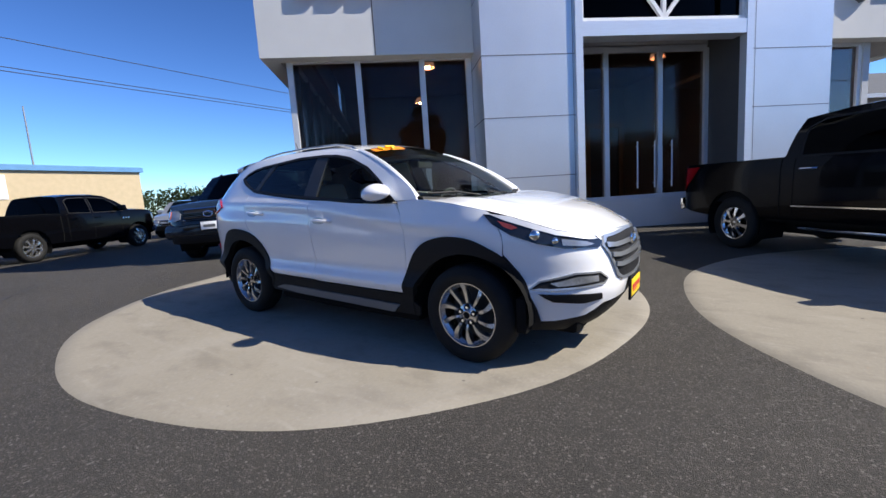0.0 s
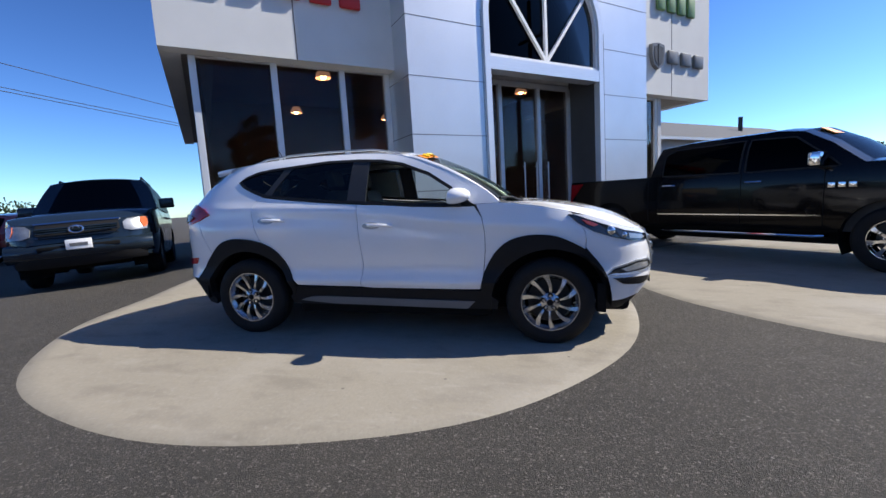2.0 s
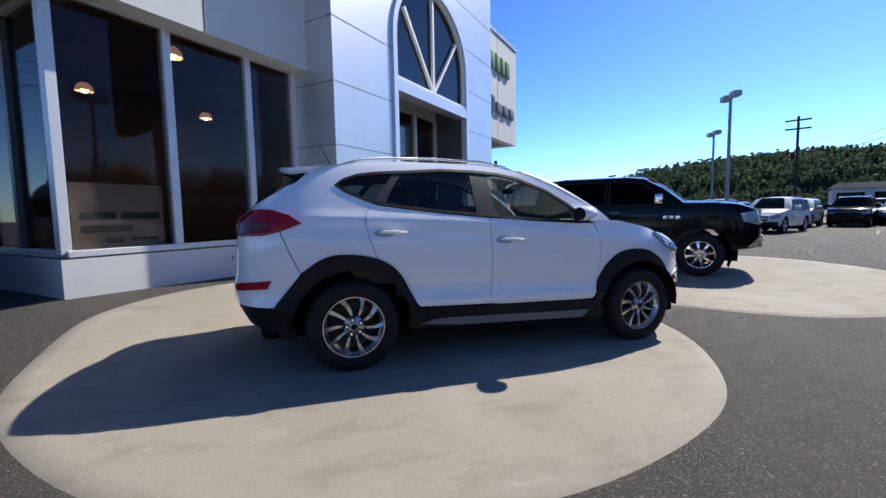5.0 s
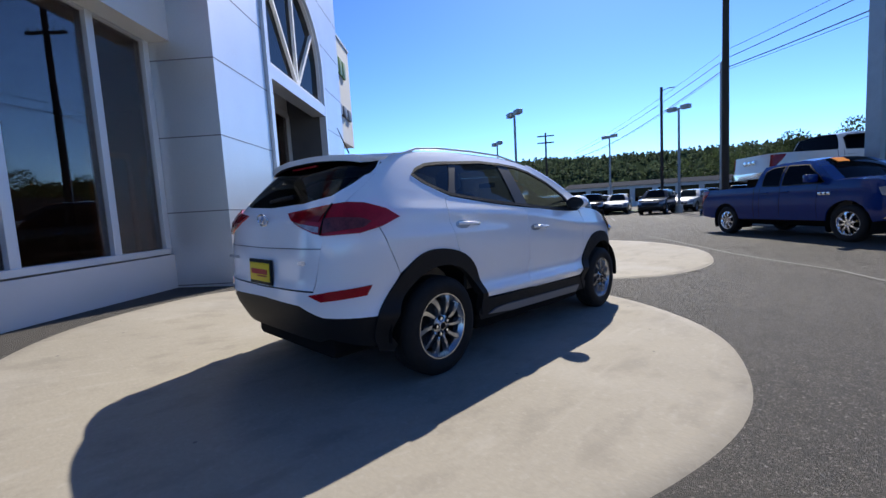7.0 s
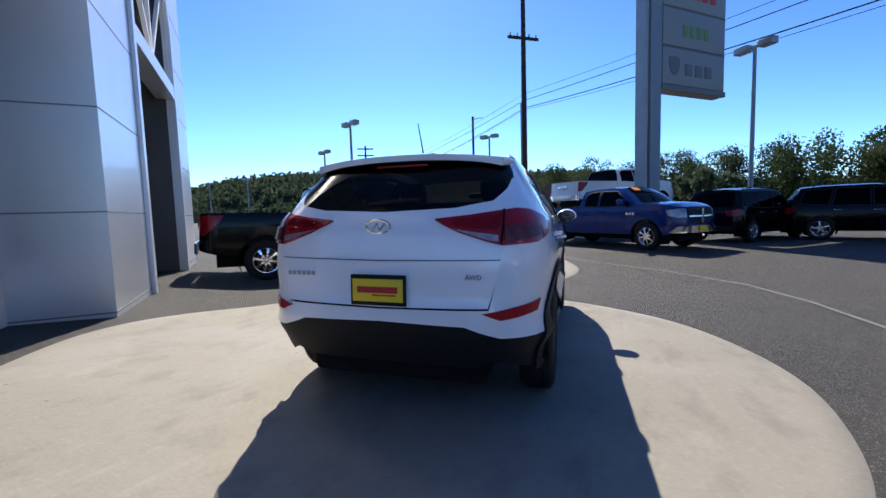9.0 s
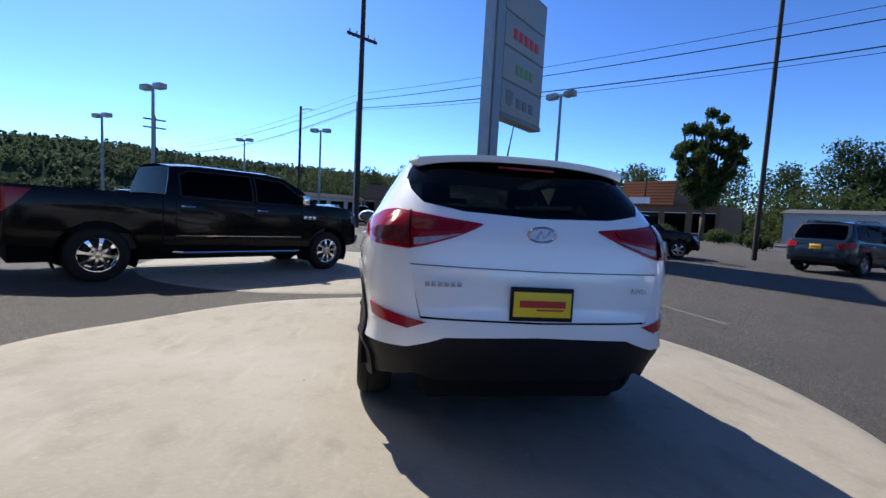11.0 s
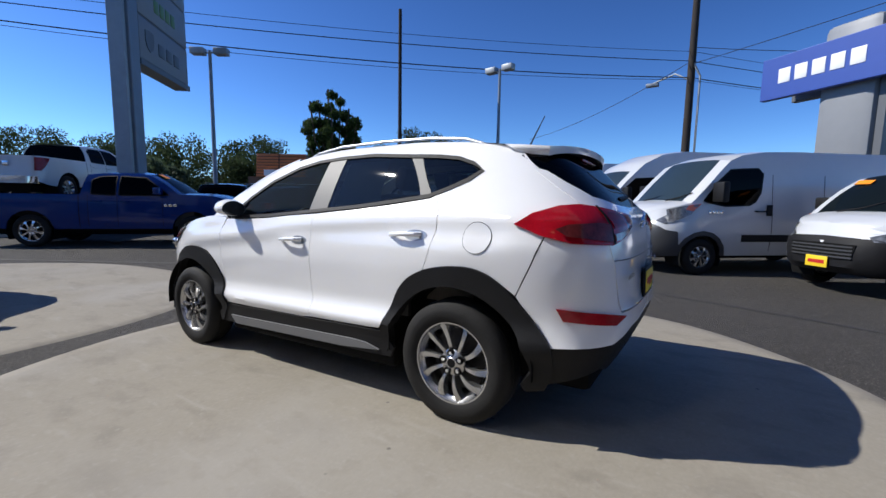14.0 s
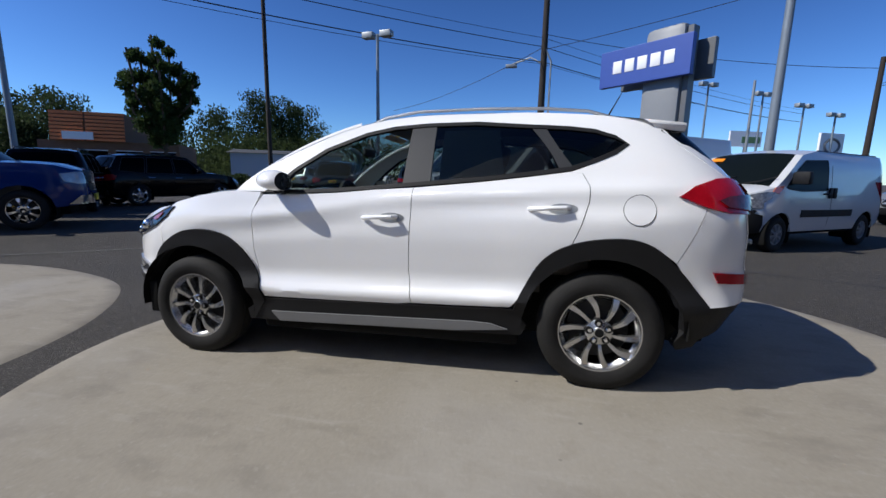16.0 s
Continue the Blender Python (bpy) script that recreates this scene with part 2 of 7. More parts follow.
M_PALEWALL = mat("pale siding", (0.5, 0.52, 0.54), 0.75, var=0.06, streak=(1, 1, 8))


def leaf_mat(name, col, scale, fine):
    m = mat(name, col, 0.7, var=0.5, scale=scale, fine=fine, bump=0, spec=0.15)
    nt = m.node_tree
    p = nt.nodes["Principled BSDF"]
    tr, mx = nt.nodes.new("ShaderNodeBsdfTranslucent"), nt.nodes.new("ShaderNodeMixShader")
    mx.inputs[0].default_value = 0.45
    nt.links.new(p.inputs["Base Color"].links[0].from_socket, tr.inputs[0])
    nt.links.new(p.outputs[0], mx.inputs[1])
    nt.links.new(tr.outputs[0], mx.inputs[2])
    nt.links.new(mx.outputs[0], nt.nodes["Material Output"].inputs[0])
    return m


M_TIMBER = mat("oiled timber", (0.3, 0.16, 0.08), 0.5, var=0.25, streak=(8, 8, 0.8), fine=30)
M_LEAF = leaf_mat("leaves", (0.045, 0.065, 0.026), 0.6, 6)
M_LEAF2 = leaf_mat("dark conifer needles", (0.08, 0.11, 0.062), 0.12, 1)
M_LEAF3 = leaf_mat("hedge leaves", (0.055, 0.078, 0.026), 2, 12)
M_MAPLE = leaf_mat("maple leaves", (0.04, 0.065, 0.018), 1, 8)
M_BARK = mat("bark", (0.09, 0.065, 0.045), 0.9, var=0.3, streak=(3, 3, 0.6), bump=0.4)
M_GRASS = mat("grass strip", (0.09, 0.12, 0.035), 0.9, var=0.3, scale=1, fine=20)
M_HILL = mat("hillside grass", (0.024, 0.036, 0.02), 0.9, var=0.35, scale=0.05, fine=0.6, bump=0, spec=0.0)
M_KERB = mat("kerb concrete", (0.4, 0.39, 0.36), 0.85, var=0.12)
M_LAMPWARM = mat("warm pendant lamp", (1.0, 0.62, 0.35), 0.5, var=0.02, bump=0, emit=30.0)
M_LAMPSHADE = mat("glowing ribbed glass shade", (0.9, 0.5, 0.32), 0.4, var=0.3, scale=25, bump=0, emit=0.35)
M_POSTER = mat("pale banner", (0.75, 0.7, 0.6), 0.7, var=0.08, scale=2)
M_PAPER = mat("window paper", (0.42, 0.47, 0.46), 0.7, var=0.1, scale=9)


# ---- mesh helpers ----
def link(name, bm, material, parent=None, smooth=True, label=""):
    me = bpy.data.meshes.new(name)
    bm.to_mesh(me)
    bm.free()
    if smooth:
        me.polygons.foreach_set("use_smooth", [True] * len(me.polygons))
        me.set_sharp_from_angle(angle=radians(38))
    for mt in (material if isinstance(material, (list, tuple)) else [material]):
        me.materials.append(mt)
    ob = new(name, me)
    if parent:
        ob.parent = parent
    if label:
        tagged(ob, label)
    return ob


def part(name, bm, material, parent, label="", smooth=True):
    return link(name, bm, material, parent, smooth, label)


def thing(name, m, label, category, group="", kind=""):
    ob = new(name)
    ob.matrix_world = m
    return tagged(ob, label, category, group, kind)


def add_box(bm, x0, x1, y0, y1, z0, z1, bevel=0.0, m=None):
    r = bmesh.ops.create_cube(bm, size=1)
    vs = r["verts"]
    t = pose((x0 + x1) / 2, (y0 + y1) / 2, (z0 + z1) / 2) @ Matrix.Diagonal((abs(x1 - x0), abs(y1 - y0), abs(z1 - z0), 1))
    bmesh.ops.transform(bm, matrix=(m @ t) if m else t, verts=vs)
    if bevel:
        es = {e for v in vs for e in v.link_edges}
        bmesh.ops.bevel(bm, geom=list(es), offset=bevel, segments=2, profile=0.5, affect="EDGES", clamp_overlap=True)
    return bm


def box(x0, x1, y0, y1, z0, z1, bevel=0.0, m=None):
    return add_box(bmesh.new(), x0, x1, y0, y1, z0, z1, bevel, m)


def add_tube(bm, a, b, r0, r1=None, n=10, caps=True):
    a, b = Vector(a), Vector(b)
    d = b - a
    q = d.to_track_quat("Z", "Y").to_matrix().to_4x4()
    bmesh.ops.create_cone(bm, cap_ends=caps, segments=n, radius1=r0, radius2=r0 if r1 is None else r1, depth=d.length, matrix=Matrix.Translation((a + b) / 2) @ q)
    return bm


def tube(a, b, r0, r1=None, n=10):
    return add_tube(bmesh.new(), a, b, r0, r1, n)


def add_path(bm, pts, r, n=6):
    """A bent tube through the points."""
    pts = [Vector(p) for p in pts]
    rings = []
    for i, p in enumerate(pts):
        d = (pts[min(i + 1, len(pts) - 1)] - pts[max(i - 1, 0)]).normalized()
        q = d.to_track_quat("Z", "Y")
        rings.append([bm.verts.new(p + q @ Vector((r * math.cos(k * 2 * math.pi / n), r * math.sin(k * 2 * math.pi / n), 0))) for k in range(n)])
    for a, b in zip(rings, rings[1:]):
        for k in range(n):
            bm.faces.new((a[k], a[(k + 1) % n], b[(k + 1) % n], b[k]))
    bm.faces.new(rings[0][::-1])
    bm.faces.new(rings[-1])
    return bm


def add_grid(bm, fn, nu, nv, closed=False):
    vs = [[bm.verts.new(fn(i / nu, j / nv)) for j in range(nv + (0 if closed else 1))] for i in range(nu + 1)]
    w = nv if closed else nv + 1
    for i in range(nu):
        for j in range(nv):
            bm.faces.new((vs[i][j], vs[i + 1][j], vs[i + 1][(j + 1) % w], vs[i][(j + 1) % w]))
    return bm


def lathe(profile, axis="Y", n=40):
    """A ring turned about an axis from (radius, along) pairs."""
    bm = bmesh.new()
    k = len(profile) - 1

    def fn(u, v):
        r, a = profile[round(u * k)]
        t = v * 2 * math.pi
        return (r * math.cos(t), a, r * math.sin(t)) if axis == "Y" else (r * math.cos(t), r * math.sin(t), a)
    add_grid(bm, fn, k, n, True)
    bmesh.ops.recalc_face_normals(bm, faces=bm.faces)
    return bm


def prism(outline, y0, y1, bevel=0.0):
    """An outline in x, z pulled out along y."""
    bm = bmesh.new()
    f = bm.faces.new([bm.verts.new((x, y0, z)) for x, z in outline])
    r = bmesh.ops.extrude_face_region(bm, geom=[f])
    bmesh.ops.translate(bm, vec=(0, y1 - y0, 0), verts=[v for v in r["geom"] if isinstance(v, bmesh.types.BMVert)])
    bmesh.ops.recalc_face_normals(bm, faces=bm.faces)
    if bevel:
        bmesh.ops.bevel(bm, geom=bm.edges[:], offset=bevel, segments=2, profile=0.5, affect="EDGES", clamp_overlap=True)
    return bm


def text_part(body, size, m, material, parent, name="letters", depth=0.02, align="CENTER", squash=1.0, width=0.0, bold=0.0):
    cu = bpy.data.curves.new("letters", "FONT")
    cu.body, cu.size, cu.extrude, cu.align_x, cu.resolution_u, cu.offset = body, size, depth, align, 3, bold * size
    tmp = bpy.data.objects.new("letters", cu)
    me = bpy.data.meshes.new_from_object(tmp)
    me.materials.clear()
    me.materials.append(material)
    bpy.data.objects.remove(tmp)
    bpy.data.curves.remove(cu)
    if width:
        squash = width / (max(v.co.x for v in me.vertices) - min(v.co.x for v in me.vertices))
    me.transform(m @ Matrix.Diagonal((squash, 1, 1, 1)))
    ob = new(name, me)
    ob.parent = parent
    return ob


def bars_part(n, m, material, parent, high, wide, name="letter", depth=0.02):
    """A row of plain blocks in the place of a brand's letters."""
    w = wide / n
    for k in range(n):
        x = -wide / 2 + (k + 0.5) * w
        part(name, box(x - w * 0.37, x + w * 0.37, 0, high, -depth, depth, min(0.12 * high, 0.9 * depth), m), material, parent)


def curve(*pts):
    """A smooth function through (x, value) pairs."""
    xs, ys = [p[0] for p in pts], [p[1] for p in pts]
    k = len(pts)
    sl = [(ys[i + 1] - ys[i]) / (xs[i + 1] - xs[i]) for i in range(k - 1)]
    tg = [sl[0]] + [0 if sl[i - 1] * sl[i] <= 0 else 2 * sl[i - 1] * sl[i] / (sl[i - 1] + sl[i]) for i in range(1, k - 1)] + [sl[-1]]

    def fn(x):
        if x <= xs[0]:
            return ys[0] + tg[0] * (x - xs[0]) * 0.5
        if x >= xs[-1]:
            return ys[-1] + tg[-1] * (x - xs[-1]) * 0.5
        i = max(j for j in range(k - 1) if xs[j] <= x)
        h = xs[i + 1] - xs[i]
        t = (x - xs[i]) / h
        return (2 * t ** 3 - 3 * t * t + 1) * ys[i] + (t ** 3 - 2 * t * t + t) * h * tg[i] + (3 * t * t - 2 * t ** 3) * ys[i + 1] + (t ** 3 - t * t) * h * tg[i + 1]
    return fn


# ---- ground ----
BA = radians(41.5)
BO = Vector((-0.97, 3.75, 0))
BU, BN = Vector((math.cos(BA), math.sin(BA), 0)), Vector((math.sin(BA), -math.cos(BA), 0))
TILT = pose(0, 0, 0, 0.64, 1.62, 0)


def step01(t):
    t = max(0.0, min(1.0, t))
    return t * t * (3 - 2 * t)


def height(x, y):
    """The lot: an apron that drains away from the building, level further out."""
    p = Vector((x, y, 0)) - BO
    u, out = p.dot(BU), p.dot(BN)
    w = 1 - step01((math.hypot(x, y) - 4.0) / 6)
    h = w * (-0.0283 * x + 0.0112 * y)
    if -8 < u < 14:
        h += 0.14 * (1 - step01((out + 0.2) / 1.7)) * step01((u + 4.8) / 1.0) * (1 - step01((u - 8) / 6))
    return h


def axis(lo, hi, step, far):
    a = list(np.arange(lo, hi + 1e-6, step))
    d, left, right = step, [lo], [hi]
    while right[-1] < far:
        d *= 1.5
        right.append(right[-1] + d)
        left.append(left[-1] - d)
    return left[:0:-1] + a + right[1:]


def ground():
    xs, ys = axis(-10, 22, 0.4, 1500), axis(-12, 12, 0.4, 1500)
    vs = [(x, y, height(x, y)) for x in xs for y in ys]
    k = len(ys)
    fs = [(i * k + j, (i + 1) * k + j, (i + 1) * k + j + 1, i * k + j + 1) for i in range(len(xs) - 1) for j in range(k - 1)]
    me = bpy.data.meshes.new("ground")
    me.from_pydata(vs, [], fs)
    me.polygons.foreach_set("use_smooth", [True] * len(fs))
    me.materials.append(M_ASPHALT)
    tagged(new("ground", me), "dark grey asphalt lot with pale stone flecks", "ground", kind="structure")


def pad(cx, cy, r, label):
    bm = bmesh.new()

    def fn(u, v):
        t = v * 2 * math.pi
        rr = r * (1 + 0.004 * math.sin(5 * t) + 0.003 * math.sin(11 * t)) * max(u, 1e-3)
        x, y = cx + rr * math.cos(t), cy + rr * math.sin(t)
        return (x, y, height(x, y) + (0.012 if u < 0.999 else -0.03))

    def gn(u, v):
        return fn(0.9985 * min(1, u * 1.02) if u < 0.999 else 1.0, v)
    add_grid(bm, gn, 26, 120, True)
    bmesh.ops.recalc_face_normals(bm, faces=bm.faces)
    if bm.faces[200].normal.z < 0:
        bmesh.ops.reverse_faces(bm, faces=bm.faces)
    tagged(link("pavement", bm, M_CONCRETE), label, "pavement", kind="structure")


def strip(name, pts, w, material, label, cat="road marking"):
    """A painted band laid along points on the ground."""
    bm = bmesh.new()
    rows = []
    dense = []
    for (ax, ay), (bx, by) in zip(pts, pts[1:]):
        n = max(1, int(math.hypot(bx - ax, by - ay) / 0.3))
        dense += [(ax + (bx - ax) * i / n, ay + (by - ay) * i / n) for i in range(n)]
    dense.append(pts[-1])
    for i, (x, y) in enumerate(dense):
        a, b = dense[max(0, i - 1)], dense[min(len(dense) - 1, i + 1)]
        d = Vector((b[0] - a[0], b[1] - a[1], 0)).normalized()
        rows.append([bm.verts.new((x - s * d.y * w / 2, y + s * d.x * w / 2, height(x, y) + 0.008)) for s in (-1, 1)])
    for a, b in zip(rows, rows[1:]):
        bm.faces.new((a[0], b[0], b[1], a[1]))
    bmesh.ops.recalc_face_normals(bm, faces=bm.faces)
    return tagged(link(name, bm, material), label, cat, kind="structure")


ground()
pad(-0.74, 0.42, 3.02, "round pale concrete display pad under the white SUV")
pad(5.72, 2.2, 3.4, "round pale concrete display pad under the black pickup")
strip("road_marking", [(10.5, 1.5), (9.0, 0.3), (7.2, -1.25), (5.6, -2.9), (4.0, -3.85), (2.6, -4.1), (1.0, -4.1)], 0.06, M_LINE, "worn pale painted line on the asphalt")
strip("seam", [(-0.9, -4.3), (-1.9, -3.83), (-2.77, -3.38), (-3.5, -3.04), (-4.26, -2.63), (-5.3, -2.14), (-6.6, -1.4)], 0.03, M_JOINT, "thin dark sealed seam in the asphalt", "seam")
for k in range(5):
    strip("road_marking", [(21 + 0.3 * k, 6.5 - 2.7 * k), (25.5 + 0.3 * k, 8.5 - 2.7 * k)], 0.1, M_LINE, "worn pale parking bay line on the asphalt")

# ---- dealership building ----
BM = Matrix.Translation(BO) @ Matrix.Rotation(BA, 4, "Z")   # local x along the front, local y into the building


def wall(name, bm, material, label, smooth=False):
    ob = link(name, bm, material, None, smooth)
    ob.matrix_world = BM
    return tagged(ob, label, "wall", kind="structure")


ARCH_L, ARCH_R, ARCH_Z, SPRING = 1.9, 5.2, 4.17, 5.0
ARCH_C, ARCH_W = (ARCH_L + ARCH_R) / 2, (ARCH_R - ARCH_L) / 2
TOP = 9.2


def arch_points(grow=0.0, n=20):
    return [(ARCH_C + (ARCH_W + grow) * math.cos(math.pi * (1 - i / n)), SPRING + (ARCH_W - 0.15 + grow) * math.sin(math.pi * (1 - i / n))) for i in range(n + 1)]


# portal tower: side piers, head over the arch, returns
wall("wall_tower_pier_west", box(0, ARCH_L - 0.14, 0, 0.97, -0.3, SPRING), M_PANEL, "white metal-clad pier of the entrance portal")
wall("wall_tower_pier_east", box(ARCH_R + 0.14, 7.1, 0, 0.97, -0.3, SPRING), M_PANEL, "white metal-clad pier of the entrance portal")
ap = arch_points(0.14)
wall("wall_tower_head", prism([(0, SPRING), *ap, (7.1, SPRING), (7.1, TOP), (0, TOP)], 0, 0.97), M_PANEL, "white metal-clad head of the entrance portal over an arched window")
bm = box(0, 7.1, 0.98, 1.1, 4.0, TOP)
for a, b, c, d, e, g in ((0, 0.2, 1.1, 3.2, 7.2, TOP), (6.9, 7.1, 1.1, 3.2, 7.2, TOP), (0.2, 6.9, 3.0, 3.2, 7.2, TOP), (0.2, 6.9, 1.1, 3.0, TOP - 0.2, TOP - 0.02)):
    add_box(bm, a, b, c, d, e, g)
wall("wall_tower_back", bm, M_WALL, "white block of the entrance tower")

bm = bmesh.new()
for z in (0.26, 1.36, 2.46, 3.56, 4.66, 5.76, 6.86, 7.96):
    for a, b in ((0.0, ARCH_L - 0.15), (ARCH_R + 0.15, 7.1)):
        if z > SPRING:
            k = (ARCH_W + 0.14) * math.sqrt(max(0, 1 - ((z - SPRING) / (ARCH_W - 0.01)) ** 2))
            a, b = (a, ARCH_C - k) if a < 1 else (ARCH_C + k, b)
        add_box(bm, a, b, -0.003, 0.02, z - 0.008, z + 0.008)
    add_box(bm, -0.003, 0.02, 0, 0.97, z - 0.008, z + 0.008)
for x in (1.72, 5.42):
    add_box(bm, x - 0.006, x + 0.006, -0.003, 0.02, 0, SPRING)
wall("trim_tower_joints", bm, M_SOFTJOINT, "dark recessed joints between white metal panels")

# arched window: brushed surround, bars, dark glass
win = thing("window_1", BM, "tall arched window with white bars over the entrance", "window", kind="structure")
inner, outer = arch_points(0.0), arch_points(0.14)
bm = bmesh.new()


def ring_between(bm, ins, outs, y0, y1):
    for (a, b), (c, d) in zip(zip(ins, ins[1:]), zip(outs, outs[1:])):
        v = [bm.verts.new((p[0], y, p[1])) for y in (y0, y1) for p in (a, b, d, c)]
        for q in ((0, 1, 2, 3), (7, 6, 5, 4), (0, 4, 5, 1), (3, 2, 6, 7)):
            bm.faces.new([v[i] for i in q])


ins = [(ARCH_L, 0.0)] + inner + [(ARCH_R, 0.0)]
outs = [(ARCH_L - 0.14, 0.0)] + outer + [(ARCH_R + 0.14, 0.0)]
ring_between(bm, ins, outs, -0.05, 0.12)
add_box(bm, ARCH_L, ARCH_R, -0.045, 0.3, 3.84, 4.1)
bmesh.ops.recalc_face_normals(bm, faces=bm.faces)
part("window_frame", bm, M_BRUSH, win, "brushed aluminium surround", smooth=False)
# Inner part of the surround, in a darker colour than its front edge.
bm = bmesh.new()
ring_between(bm, ins, outs, 0.124, 0.97)
bmesh.ops.recalc_face_normals(bm, faces=bm.faces)
part("reveal", bm, M_REVEAL, win, "dark bronze reveal of the portal", smooth=False)
bm = bmesh.new()
add_box(bm, ARCH_L, ARCH_R, 0.0, 0.08, 4.1, 4.17)
for ang in (90, 52, 128):
    L = 2.32 if ang == 90 else 2.0
    add_box(bm, 0, L, -0.035, 0.035, -0.035, 0.035, m=pose(ARCH_C, 0.06, 4.15, 0, -ang, 0))
ring_between(bm, arch_points(-0.05), arch_points(0.0), 0.02, 0.1)
add_box(bm, ARCH_L, ARCH_L + 0.05, 0.02, 0.1, 4.15, SPRING)
add_box(bm, ARCH_R - 0.05, ARCH_R, 0.02, 0.1, 4.15, SPRING)
bmesh.ops.recalc_face_normals(bm, faces=bm.faces)
part("glazing_bar", bm, M_WHITELETTER, win, "white glazing bars", smooth=False)
bm = bmesh.new()
bm.faces.new([bm.verts.new((x, 0.1, z)) for x, z in [(ARCH_L, 4.12)] + inner + [(ARCH_R, 4.12)]])
part("pane", bm, M_ARCHGLASS, win, smooth=False)

# low wings either side of the portal
FZ, FT = 3.82, 7.65
wall("wall_fascia_west", box(-4.0, -0.004, 0.62, 0.92, FZ, FT), M_WALL, "off-white stucco fascia over the showroom windows")
wall("wall_fascia_east", box(7.104, 11.2, 0.62, 0.92, FZ + 0.09, FT), M_WALL, "off-white stucco fascia beside the entrance portal")
wall("wall_fascia_side_west", box(-4.0, -3.7, 0.924, 11, FZ, FT), M_WALL, "off-white stucco fascia on the side of the showroom")
wall("wall_fascia_side_east", box(10.9, 11.2, 0.924, 11, FZ + 0.09, FT), M_WALL, "off-white stucco fascia on the far side of the building")
wall("trim_fascia_cap", add_box(box(-4.04, -0.01, 0.58, 0.96, FT, FT + 0.08), 7.11, 11.24, 0.58, 0.96, FT, FT + 0.08), M_ALU, "pale metal coping on the fascia")
wall("trim_fascia_joint", add_box(box(-1.9, -1.88, 0.616, 0.63, FZ, FT), 9.2, 9.22, 0.616, 0.63, FZ + 0.1, FT), M_JOINT, "thin dark joint in the fascia")
wall("ceiling_soffit", add_box(add_box(box(-3.7, 0, 0.9, 1.2, FZ + 0.05, FZ + 0.2), 7.1, 10.9, 0.9, 5, FZ + 0.14, FZ + 0.25), -3.7, -3.2, 1.2, 11, FZ + 0.05, FZ + 0.2), M_SOFFIT, "brown-grey soffit under the fascia")
wall("roof_showroom", box(-3.7, 10.9, 0.92, 11, FT - 0.5, FT - 0.3), M_WALL, "flat roof of the showroom")
wall("wall_back", box(-3.6, 10.9, 10.8, 11, -0.3, FT - 0.5), M_WALL, "plain rear wall")
wall("wall_dwarf_west", box(-3.62, -0.004, 0.9, 1.1, -0.3, 0.74), M_WALL, "low white wall under the showroom windows")
wall("wall_dwarf_side", box(-3.62, -3.42, 1.104, 10.8, -0.3, 0.74), M_WALL, "low white wall under the side windows")
wall("wall_dwarf_portal", box(ARCH_L, ARCH_R, 0.9, 1.1, -0.3, 0.78), M_WALL, "low white wall inside the entrance portal")
wall("wall_dwarf_east", box(7.104, 8.9, 0.9, 1.1, -0.3, 0.74), M_WALL, "low white wall beside the portal")
wall("wall_east_return", box(8.94, 9.1, 0.9, 10.8, -0.3, FZ + 0.1), M_PALEWALL, "pale return wall past the last window")
wall("floor_showroom", box(-3.4, 8.9, 1.1, 10.8, -0.3, 0.25), M_INTERIOR, "dark polished showroom floor")
wall("wall_inside", add_box(add_box(box(-3.4, 8.9, 10.5, 10.7, 0.25, 5.3), -3.4, 8.9, 1.3, 10.5, 5.3, 5.4), 8.8, 8.9, 1.1, 10.5, 0.25, 5.3), M_INTERIOR, "dark interior wall and ceiling of the showroom")


def window(name, xs, z0, z1, label, along="x"):
    """A row of panes between mullions, standing 0.97 back from the portal's face."""
    w = thing(name, BM if along == "x" else BM @ Matrix.Translation((-3.5, 0, 0)), label, "window", kind="structure")
    for k, x in enumerate(xs):
        b = box(x - 0.055, x + 0.055, 0.93, 1.07, z0, z1, 0.006) if along == "x" else box(-0.07, 0.07, x - 0.055, x + 0.055, z0, z1, 0.006)
        # Side mullions are aluminium too; their shade is put in with the dark colour.
        part("mullion", b, M_ALU if along == "x" else M_REVEAL, w, smooth=False)
    for a, b in zip(xs, xs[1:]):
        g = box(a + 0.055, b - 0.055, 0.99, 1.0, z0 + 0.04, z1) if along == "x" else box(-0.005, 0.005, a + 0.055, b - 0.055, z0 + 0.04, z1)
        part("pane", g, M_WINGLASS, w, smooth=False)
    s = box(xs[0], xs[-1], 0.9, 1.09, z0 - 0.04, z0 + 0.04, 0.006) if along == "x" else box(-0.1, 0.1, xs[0], xs[-1], z0 - 0.04, z0 + 0.04, 0.006)
    part("window_sill", s, M_ALU, w, smooth=False)
    h = box(xs[0], xs[-1], 0.94, 1.06, z1 - 0.06, z1 + 0.06) if along == "x" else box(-0.06, 0.06, xs[0], xs[-1], z1 - 0.06, z1 + 0.06)
    part("window_frame", h, M_ALU, w, smooth=False)
    return w


